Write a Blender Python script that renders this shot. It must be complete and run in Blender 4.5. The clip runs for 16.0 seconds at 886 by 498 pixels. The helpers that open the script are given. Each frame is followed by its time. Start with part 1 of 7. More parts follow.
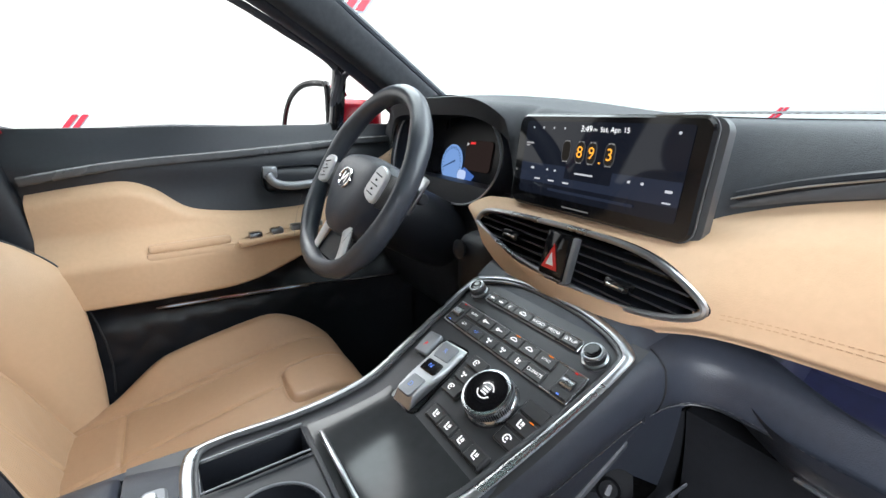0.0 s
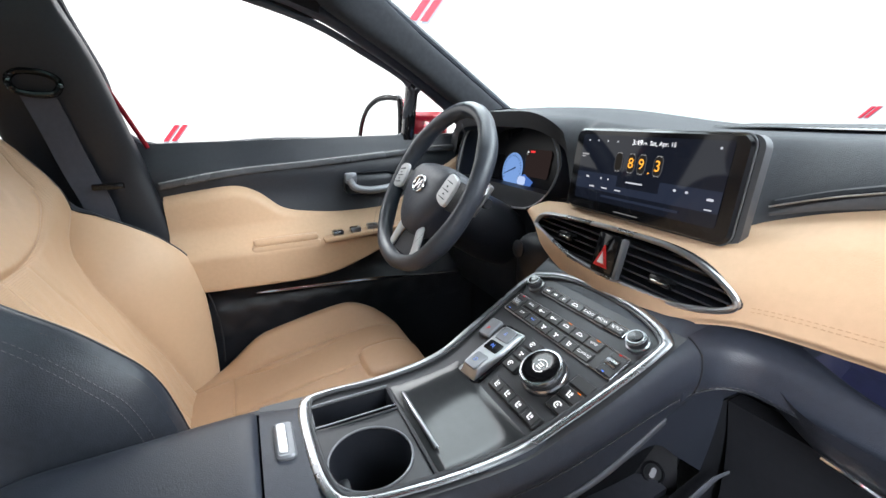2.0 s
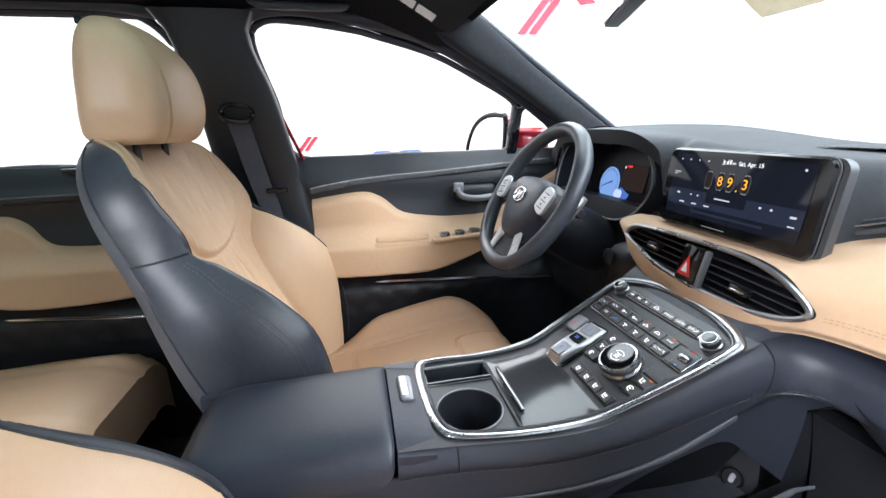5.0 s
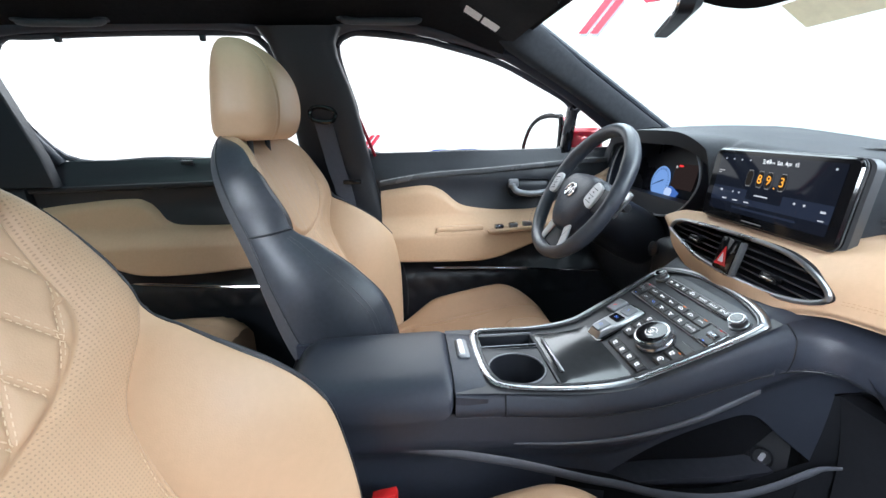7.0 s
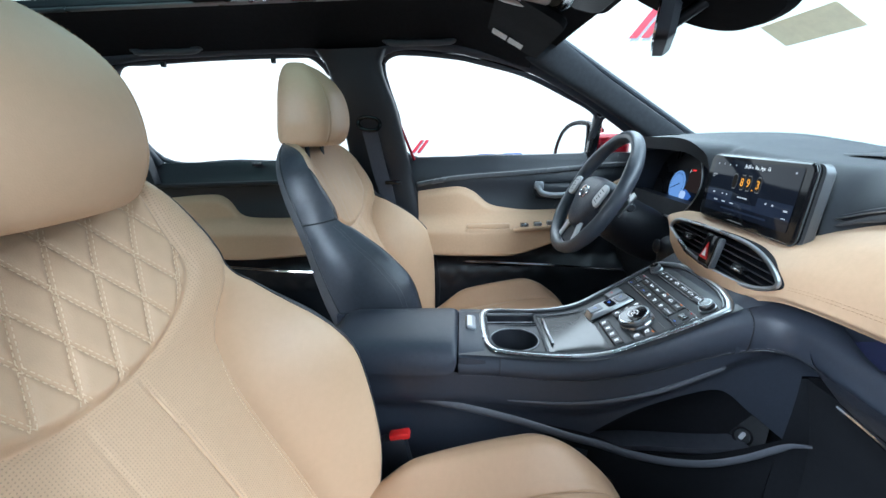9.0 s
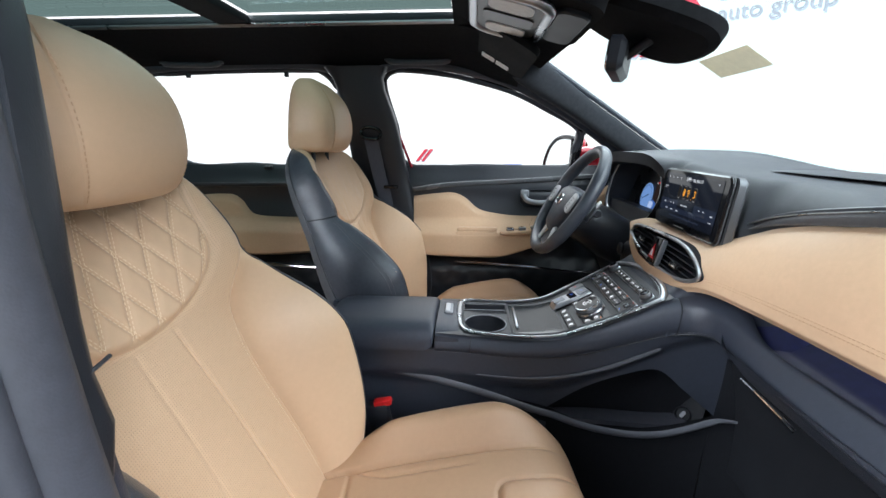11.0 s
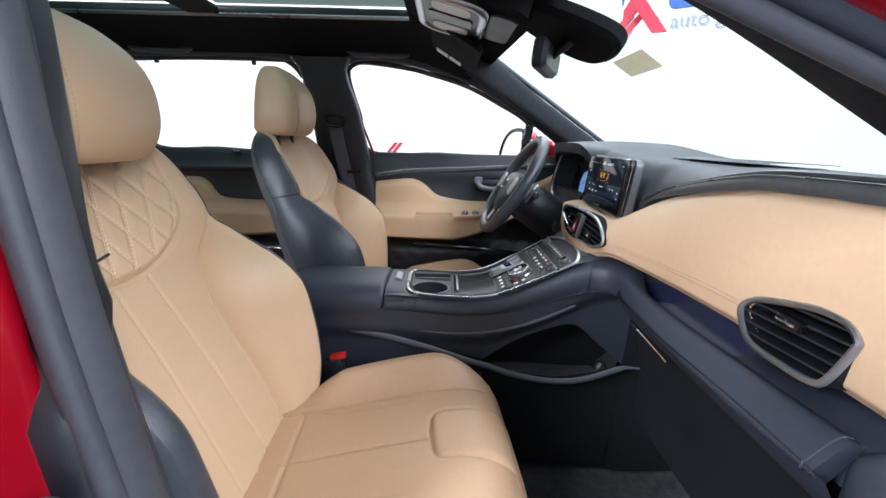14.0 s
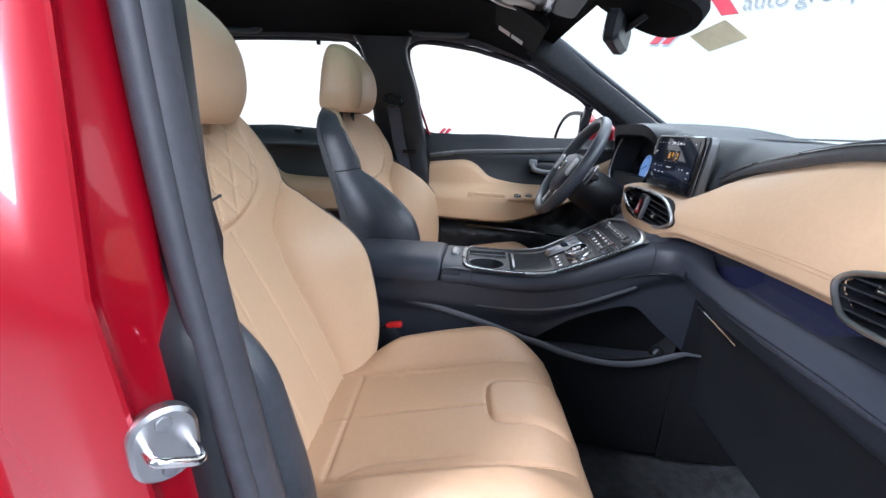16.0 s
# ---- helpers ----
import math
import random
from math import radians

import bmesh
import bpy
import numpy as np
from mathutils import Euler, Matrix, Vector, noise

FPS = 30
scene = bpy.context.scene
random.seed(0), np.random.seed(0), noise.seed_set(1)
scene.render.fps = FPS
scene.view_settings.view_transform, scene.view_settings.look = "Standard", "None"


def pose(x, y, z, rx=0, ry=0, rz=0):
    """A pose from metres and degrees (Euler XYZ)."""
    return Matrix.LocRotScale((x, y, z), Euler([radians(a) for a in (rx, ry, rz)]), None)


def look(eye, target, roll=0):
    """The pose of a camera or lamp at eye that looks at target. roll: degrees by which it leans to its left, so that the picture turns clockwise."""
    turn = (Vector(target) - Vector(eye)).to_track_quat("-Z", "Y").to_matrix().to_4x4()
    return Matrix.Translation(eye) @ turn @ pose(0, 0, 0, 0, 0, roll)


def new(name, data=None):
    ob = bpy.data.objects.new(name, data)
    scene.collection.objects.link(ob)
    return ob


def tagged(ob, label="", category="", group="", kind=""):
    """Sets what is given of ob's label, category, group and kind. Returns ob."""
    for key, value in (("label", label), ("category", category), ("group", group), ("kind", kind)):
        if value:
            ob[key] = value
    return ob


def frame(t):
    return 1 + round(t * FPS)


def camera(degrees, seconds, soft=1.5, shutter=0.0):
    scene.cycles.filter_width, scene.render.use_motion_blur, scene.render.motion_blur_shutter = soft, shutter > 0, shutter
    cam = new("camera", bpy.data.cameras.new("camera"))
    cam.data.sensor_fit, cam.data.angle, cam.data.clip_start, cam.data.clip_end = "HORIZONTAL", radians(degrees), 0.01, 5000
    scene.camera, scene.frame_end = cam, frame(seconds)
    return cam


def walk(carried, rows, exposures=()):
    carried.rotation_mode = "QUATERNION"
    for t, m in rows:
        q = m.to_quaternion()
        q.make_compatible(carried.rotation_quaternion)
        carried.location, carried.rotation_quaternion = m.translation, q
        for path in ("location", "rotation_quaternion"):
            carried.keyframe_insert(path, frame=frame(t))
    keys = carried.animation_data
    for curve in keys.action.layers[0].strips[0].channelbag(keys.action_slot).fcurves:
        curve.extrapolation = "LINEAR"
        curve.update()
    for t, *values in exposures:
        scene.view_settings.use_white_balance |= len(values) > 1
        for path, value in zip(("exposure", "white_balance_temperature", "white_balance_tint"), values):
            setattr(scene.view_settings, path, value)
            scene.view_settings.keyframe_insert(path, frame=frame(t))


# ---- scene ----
cam = camera(93.3, 16.0)
DRIVER_X, PASS_X = -0.365, 0.380   # the seats' middle lines in the plan
PATH = [
    (0, (0.319, 0.229, 1.172), (-1.278, 1.262, 0.553), 0.1),
    (0.5, (0.337, 0.215, 1.178), (-1.292, 1.197, 0.562), -0.3),
    (1, (0.354, 0.2, 1.185), (-1.308, 1.127, 0.57), -0.5),
    (1.5, (0.369, 0.183, 1.188), (-1.324, 1.056, 0.579), -0.7),
    (2, (0.385, 0.174, 1.192), (-1.341, 0.981, 0.585), -0.9),
    (2.5, (0.401, 0.163, 1.198), (-1.359, 0.898, 0.594), -1.3),
    (3, (0.417, 0.148, 1.203), (-1.371, 0.813, 0.604), -1.3),
    (3.5, (0.434, 0.139, 1.204), (-1.383, 0.731, 0.614), -1.5),
    (4, (0.455, 0.133, 1.207), (-1.388, 0.653, 0.63), -1.6),
    (6.5, (0.558, 0.113, 1.222), (-1.35, 0.314, 0.658), -1.3),
    (7, (0.594, 0.099, 1.218), (-1.32, 0.243, 0.655), -1.3),
    (7.5, (0.628, 0.088, 1.212), (-1.289, 0.168, 0.648), -1.6),
    (8, (0.659, 0.108, 1.217), (-1.263, 0.119, 0.663), -1.7),
    (8.5, (0.694, 0.141, 1.221), (-1.23, 0.084, 0.677), -1.8),
    (8.7, (0.709, 0.15, 1.225), (-1.213, 0.069, 0.678), -1.8),
    (10.8, (0.841, 0.206, 1.225), (-1.093, 0.079, 0.73), 0.0),
    (11, (0.852, 0.214, 1.227), (-1.081, 0.089, 0.73), 0.0),
    (11.5, (0.884, 0.222, 1.226), (-1.052, 0.113, 0.734), 0.2),
    (12, (0.915, 0.231, 1.225), (-1.021, 0.143, 0.731), 0.4),
    (12.5, (0.939, 0.246, 1.219), (-0.997, 0.186, 0.721), 0.7),
    (13, (0.953, 0.26, 1.215), (-0.982, 0.224, 0.711), 0.9),
    (13.5, (0.964, 0.271, 1.205), (-0.971, 0.257, 0.698), 1.2),
    (14, (0.974, 0.279, 1.2), (-0.96, 0.276, 0.692), 1.4),
    (14.5, (0.982, 0.287, 1.195), (-0.952, 0.288, 0.686), 1.6),
    (15, (0.985, 0.299, 1.188), (-0.948, 0.275, 0.672), 1.8),
    (15.5, (0.989, 0.308, 1.178), (-0.936, 0.217, 0.646), 2.1),
    (16, (0.996, 0.239, 1.167), (-0.915, 0.051, 0.609), 2.4),
]
S = 1.08                      # metres in one unit of the plan
GROUND = 0.08                 # the studio floor's height in the plan


def W(p):
    """Plan to world."""
    return (S * p[0], S * p[1], S * (p[2] - GROUND))


walk(cam, [(t, look(W(eye), W(target), roll)) for t, eye, target, roll in PATH], exposures=[(0.0, 0.22, 6500, 10), (2.5, 0.30, 6450, 12), (4.2, 0.42, 6400, 13), (7.0, 0.26, 6100, 10), (8.0, 0.20, 5550, 5), (8.7, 0.12, 5500, 3), (10.8, -0.10, 6150, 8), (12.5, -0.12, 6450, 17), (14.5, -0.16, 6150, 12), (16.0, -0.14, 6000, 14)])

# ---- light: a white photo studio with soft lamps round the car ----
world = bpy.data.worlds.new("studio_air")
scene.world = world
world.use_nodes = True
world.node_tree.nodes["Background"].inputs["Color"].default_value = (0.93, 0.97, 1.0, 1)
world.node_tree.nodes["Background"].inputs["Strength"].default_value = 0.4


def softbox(name, eye, target, sx, sy, power, color=(1, 1, 1)):
    lamp = bpy.data.lights.new(name, "AREA")
    lamp.shape, lamp.size, lamp.size_y, lamp.energy, lamp.color = "RECTANGLE", sx, sy, power, color
    ob = new(name, lamp)
    ob.matrix_world = look(W(eye), W(target))
    return ob


softbox("softbox_overhead", (0.0, 0.2, 3.3), (0.0, 0.2, 0.0), 4.0, 3.0, 100, (0.90, 0.96, 1.0))
softbox("strip_light_passenger_front", (2.6, 1.7, 2.6), (0.2, 0.0, 0.9), 0.32, 2.2, 65, (0.90, 0.95, 1.0))
softbox("strip_light_passenger_rear", (2.3, -1.6, 2.4), (0.2, 0.5, 1.0), 0.45, 2.2, 230, (0.90, 0.95, 1.0))
# unseen fill lamps, added above the roof line to brighten the cabin
softbox("fill_lamp_driver", (-2.7, 0.4, 3.1), (-0.3, 0.2, 0.9), 4.6, 2.0, 190, (0.95, 0.98, 1.0))
softbox("fill_lamp_bonnet", (0.7, 2.8, 3.0), (-0.1, 0.2, 0.95), 4.8, 2.2, 290, (0.92, 0.96, 1.0))


# ---- materials ----
def links(m):
    return m.node_tree.nodes, m.node_tree.links


def surface(name, color, rough=0.5, metal=0.0, vary=0.12, grain=0.0, grain_size=0.002, coat=0.0, spec=0.5, patch=0.15, perforated=0.0, sheen=0.0, rvary=0.08):
    """A plain surface with tone varying at two scales, fine relief and uneven gloss."""
    m = bpy.data.materials.new(name)
    m.use_nodes = True
    n, l = links(m)
    b = n["Principled BSDF"]
    b.inputs["Metallic"].default_value = metal
    b.inputs["Coat Weight"].default_value = coat
    b.inputs["Coat Roughness"].default_value = 0.04
    b.inputs["Specular IOR Level"].default_value = spec
    b.inputs["Sheen Weight"].default_value = sheen
    co = n.new("ShaderNodeTexCoord")
    big = n.new("ShaderNodeTexNoise")
    big.inputs["Scale"].default_value, big.inputs["Detail"].default_value = 1 / patch, 4
    small = n.new("ShaderNodeTexNoise")
    small.inputs["Scale"].default_value, small.inputs["Detail"].default_value = 1 / max(grain_size * 6, 0.004), 3
    for x in (big, small):
        l.new(co.outputs["Object"], x.inputs["Vector"])
    add = n.new("ShaderNodeMath")
    add.operation = "ADD"
    l.new(big.outputs["Fac"], add.inputs[0])
    l.new(small.outputs["Fac"], add.inputs[1])
    rng = n.new("ShaderNodeMapRange")
    rng.inputs["From Min"].default_value, rng.inputs["From Max"].default_value = 0.7, 1.3
    rng.inputs["To Min"].default_value, rng.inputs["To Max"].default_value = 1 - vary, 1 + vary
    l.new(add.outputs[0], rng.inputs["Value"])
    mul = n.new("ShaderNodeVectorMath")
    mul.operation = "SCALE"
    mul.inputs[0].default_value = color
    l.new(rng.outputs["Result"], mul.inputs["Scale"])
    tone = mul.outputs["Vector"]
    rr = n.new("ShaderNodeMapRange")
    rr.inputs["From Min"].default_value, rr.inputs["From Max"].default_value = 0.3, 0.7
    rr.inputs["To Min"].default_value, rr.inputs["To Max"].default_value = max(0.02, rough - rvary), min(1, rough + rvary)
    l.new(big.outputs["Fac"], rr.inputs["Value"])
    l.new(rr.outputs["Result"], b.inputs["Roughness"])
    height = None
    if grain:
        v = n.new("ShaderNodeTexVoronoi")
        v.inputs["Scale"].default_value = 1 / grain_size
        l.new(co.outputs["Object"], v.inputs["Vector"])
        bump = n.new("ShaderNodeBump")
        bump.inputs["Strength"].default_value, bump.inputs["Distance"].default_value = grain, grain_size * 0.3
        l.new(v.outputs["Distance"], bump.inputs["Height"])
        height = bump
    if perforated:
        v = n.new("ShaderNodeTexVoronoi")
        v.voronoi_dimensions = "2D"
        v.inputs["Scale"].default_value, v.inputs["Randomness"].default_value = 1 / perforated, 0.0
        l.new(co.outputs["UV"], v.inputs["Vector"])
        hole = n.new("ShaderNodeMapRange")
        hole.inputs["From Min"].default_value, hole.inputs["From Max"].default_value = 0.13, 0.26
        l.new(v.outputs["Distance"], hole.inputs["Value"])
        mix = n.new("ShaderNodeMix")
        mix.data_type = "RGBA"
        l.new(hole.outputs["Result"], mix.inputs["Factor"])
        mix.inputs[6].default_value = (*[c * 0.74 for c in color], 1)
        l.new(tone, mix.inputs[7])
        tone = mix.outputs[2]
        bump = n.new("ShaderNodeBump")
        bump.inputs["Strength"].default_value, bump.inputs["Distance"].default_value = 0.6, 0.0008
        l.new(hole.outputs["Result"], bump.inputs["Height"])
        if height:
            l.new(height.outputs["Normal"], bump.inputs["Normal"])
        height = bump
    l.new(tone, b.inputs["Base Color"])
    if height:
        l.new(height.outputs["Normal"], b.inputs["Normal"])
    return m


def glow(name, color, strength):
    m = bpy.data.materials.new(name)
    m.use_nodes = True
    n, l = links(m)
    e = n.new("ShaderNodeEmission")
    e.inputs["Color"].default_value, e.inputs["Strength"].default_value = (*color, 1), strength
    l.new(e.outputs[0], n["Material Output"].inputs["Surface"])
    return m


def lit_glass(name, color, strength):
    """A display under smooth glass: glows and mirrors."""
    m = bpy.data.materials.new(name)
    m.use_nodes = True
    b = m.node_tree.nodes["Principled BSDF"]
    b.inputs["Base Color"].default_value = (0.004, 0.004, 0.005, 1)
    b.inputs["Roughness"].default_value = 0.05
    b.inputs["Specular IOR Level"].default_value = 0.28
    b.inputs["Emission Color"].default_value, b.inputs["Emission Strength"].default_value = (*color, 1), strength
    return m


def clear(name, color=(1, 1, 1), gloss=0.5):
    """Thin clear pane: tinted passage with a mirror gloss that grows at a slant."""
    m = bpy.data.materials.new(name)
    m.use_nodes = True
    n, l = links(m)
    t = n.new("ShaderNodeBsdfTransparent")
    t.inputs["Color"].default_value = (*color, 1)
    g = n.new("ShaderNodeBsdfGlossy")
    g.inputs["Roughness"].default_value = 0.01
    lw = n.new("ShaderNodeLayerWeight")
    p = n.new("ShaderNodeMath")
    p.operation = "POWER"
    p.inputs[1].default_value = 5.0
    l.new(lw.outputs["Facing"], p.inputs[0])
    f = n.new("ShaderNodeMath")
    f.operation = "MULTIPLY_ADD"
    f.inputs[1].default_value, f.inputs[2].default_value = gloss, 0.02
    l.new(p.outputs[0], f.inputs[0])
    mix = n.new("ShaderNodeMixShader")
    l.new(f.outputs[0], mix.inputs[0])
    l.new(t.outputs[0], mix.inputs[1])
    l.new(g.outputs[0], mix.inputs[2])
    l.new(mix.outputs[0], n["Material Output"].inputs["Surface"])
    return m


TAN = surface("tan_leather", (0.56, 0.382, 0.245), 0.45, vary=0.025, grain=0.25, grain_size=0.0016, patch=0.12, spec=0.45)
# cushions: a darker tan than the backrests
TAN_SEAT = surface("darker_tan_leather", (0.47, 0.298, 0.185), 0.44, vary=0.03, grain=0.25, grain_size=0.0016, patch=0.10, spec=0.45)
TAN_PERF = surface("tan_perforated_leather", (0.56, 0.382, 0.245), 0.44, vary=0.03, grain=0.3, grain_size=0.0016, patch=0.12, perforated=0.0036, spec=0.4)
TAN_DASH = surface("tan_soft_trim", (0.57, 0.388, 0.25), 0.50, vary=0.04, grain=0.3, grain_size=0.0014, patch=0.2, spec=0.35)
THREAD = surface("pale_thread", (0.70, 0.54, 0.36), 0.6, vary=0.1)
THREAD_TAN = surface("tan_thread", (0.46, 0.29, 0.17), 0.6, vary=0.1)
THREAD_GREY = surface("grey_thread", (0.09, 0.09, 0.10), 0.6, vary=0.1)
BLACK_LEATHER = surface("black_leather", (0.037, 0.043, 0.055), 0.36, vary=0.15, grain=0.4, grain_size=0.0016, patch=0.1)
SOFT_BLACK = surface("soft_black_plastic", (0.029, 0.034, 0.048), 0.42, vary=0.12, grain=0.45, grain_size=0.0012, patch=0.2)
DASH_TOP = surface("grained_black_dash", (0.032, 0.036, 0.042), 0.62, vary=0.12, grain=0.6, grain_size=0.0013, patch=0.2, spec=0.35)
HARD_BLACK = surface("hard_black_plastic", (0.012, 0.014, 0.019), 0.42, vary=0.15, grain=0.3, grain_size=0.001, patch=0.2)
MATTE_BLACK = surface("matte_black_plastic", (0.010, 0.011, 0.014), 0.75, vary=0.15, grain=0.5, grain_size=0.0014, patch=0.2, spec=0.2)
GLOSS_BLACK = surface("gloss_black", (0.006, 0.006, 0.007), 0.09, vary=0.1, coat=0.15, spec=0.35, rvary=0.03)
PIANO = surface("dark_grey_gloss_trim", (0.075, 0.078, 0.084), 0.24, vary=0.1, spec=0.4, rvary=0.06)
LID_GLOSS = surface("smoked_gloss_lid", (0.030, 0.032, 0.034), 0.09, vary=0.1, spec=0.32, rvary=0.02)
GRAPHITE = surface("graphite_panel", (0.052, 0.053, 0.058), 0.38, metal=0.2, vary=0.06, spec=0.3, rvary=0.05)
GREY_PANEL = surface("grey_button_plastic", (0.05, 0.05, 0.053), 0.38, metal=0.2, vary=0.08)
BUTTON = surface("dark_button", (0.035, 0.035, 0.038), 0.36, vary=0.1)
SATIN = surface("satin_silver", (0.42, 0.43, 0.45), 0.30, metal=1.0, vary=0.05)
CHROME = surface("chrome", (0.8, 0.8, 0.81), 0.1, metal=1.0, vary=0.03, rvary=0.04)
GREY_EDGE = surface("slate_grey_edge", (0.090, 0.095, 0.112), 0.42, vary=0.08)
SILVER_PAINT = surface("silver_painted_plastic", (0.22, 0.23, 0.25), 0.38, metal=0.5, vary=0.05)
HEADLINER = surface("black_headliner_cloth", (0.013, 0.0135, 0.015), 0.9, vary=0.2, grain=0.5, grain_size=0.002, spec=0.08)
PILLAR = surface("charcoal_woven_trim", (0.028, 0.031, 0.036), 0.85, vary=0.2, grain=0.5, grain_size=0.0018, spec=0.2)
CARPET = surface("black_carpet", (0.048, 0.050, 0.056), 0.95, vary=0.45, grain=1.0, grain_size=0.004, sheen=0.2, spec=0.1, patch=0.09)
RUBBER = surface("black_rubber_seal", (0.046, 0.049, 0.062), 0.55, vary=0.15, grain=0.2, grain_size=0.002)
WEBBING = surface("grey_belt_webbing", (0.055, 0.060, 0.080), 0.7, vary=0.1, grain=0.6, grain_size=0.0015)
RED_PAINT = surface("red_metallic_paint", (0.36, 0.002, 0.013), 0.25, metal=0.3, vary=0.03, coat=1.0, grain_size=0.0006, rvary=0.02)
RED_PLASTIC = surface("red_plastic", (0.6, 0.02, 0.02), 0.35)
MIRROR = surface("mirror_glass", (0.9, 0.9, 0.9), 0.02, metal=1.0, vary=0.0, rvary=0.0)
GLASS = clear("window_glass", (0.97, 0.99, 0.985), 0.25)
SCREEN_GLASS = clear("windscreen_glass", (0.84, 0.935, 0.945), 0.25)
RED_TRIM = surface("dull_red_paint", (0.26, 0.006, 0.016), 0.55, spec=0.2)
ROOF_GLASS = clear("green_tinted_roof_glass", (0.125, 0.18, 0.17), 0.3)
PAPER = surface("pale_paper_tag", (0.85, 0.82, 0.68), 0.8, vary=0.1, patch=0.02)
pn, pl_ = links(PAPER)
ptl, pmx = pn.new("ShaderNodeBsdfTranslucent"), pn.new("ShaderNodeMixShader")
ptl.inputs["Color"].default_value, pmx.inputs[0].default_value = (0.66, 0.63, 0.54, 1), 0.42
pl_.new(pn["Principled BSDF"].outputs[0], pmx.inputs[1])
pl_.new(ptl.outputs[0], pmx.inputs[2])
pl_.new(pmx.outputs[0], pn["Material Output"].inputs["Surface"])
WHITE_PRINT = surface("white_print", (0.8, 0.8, 0.8), 0.5)
ICON = glow("lit_white_icon", (0.95, 0.97, 1.0), 1.3)
ICON_BLUE = glow("lit_blue_icon", (0.15, 0.3, 1.0), 1.2)
ICON_RED = glow("lit_red_icon", (1.0, 0.05, 0.05), 0.9)
ICON_AMBER = glow("lit_amber_icon", (1.0, 0.25, 0.02), 1.0)
DIGIT = glow("lit_orange_digit", (1.0, 0.42, 0.05), 1.3)
SCREEN = lit_glass("lit_dark_screen", (0.006, 0.008, 0.014), 1.0)
SCREEN_BAR = lit_glass("lit_slate_bar", (0.016, 0.022, 0.040), 1.0)
SCREEN_BLUE = glow("lit_blue_dial", (0.20, 0.36, 0.72), 0.85)
SCREEN_BROWN = glow("lit_brown_field", (0.022, 0.015, 0.014), 1.0)


# ---- building helpers ----
def thing(name, base, label, category, group="", kind=""):
    ob = new(name)
    ob.empty_display_size = 0.05
    ob.location = W(base)
    return tagged(ob, label, category, group, kind)


def root_of(ob):
    while ob.parent:
        ob = ob.parent
    return ob


def mk(name, verts, faces, material, parent=None, label="", uvs=None, smooth=40.0, category="", kind=""):
    """One mesh object from plan coordinates, under a thing or a part."""
    me = bpy.data.meshes.new(name)
    me.from_pydata([W(v) for v in verts], [], faces)
    me.update()
    bm = bmesh.new()
    bm.from_mesh(me)
    bmesh.ops.recalc_face_normals(bm, faces=bm.faces)
    bm.to_mesh(me)
    bm.free()
    if uvs:
        layer = me.uv_layers.new(name="UVMap")
        for lp in me.loops:
            layer.data[lp.index].uv = uvs[lp.vertex_index]
    me.materials.append(material)
    if smooth:
        me.shade_smooth()
        me.set_sharp_from_angle(angle=radians(smooth))
    ob = new(name, me)
    if parent:
        ob.parent = parent
        if parent.parent is None and parent.type == "EMPTY":
            ob.location = -parent.location
    return tagged(ob, label, category, "", kind)


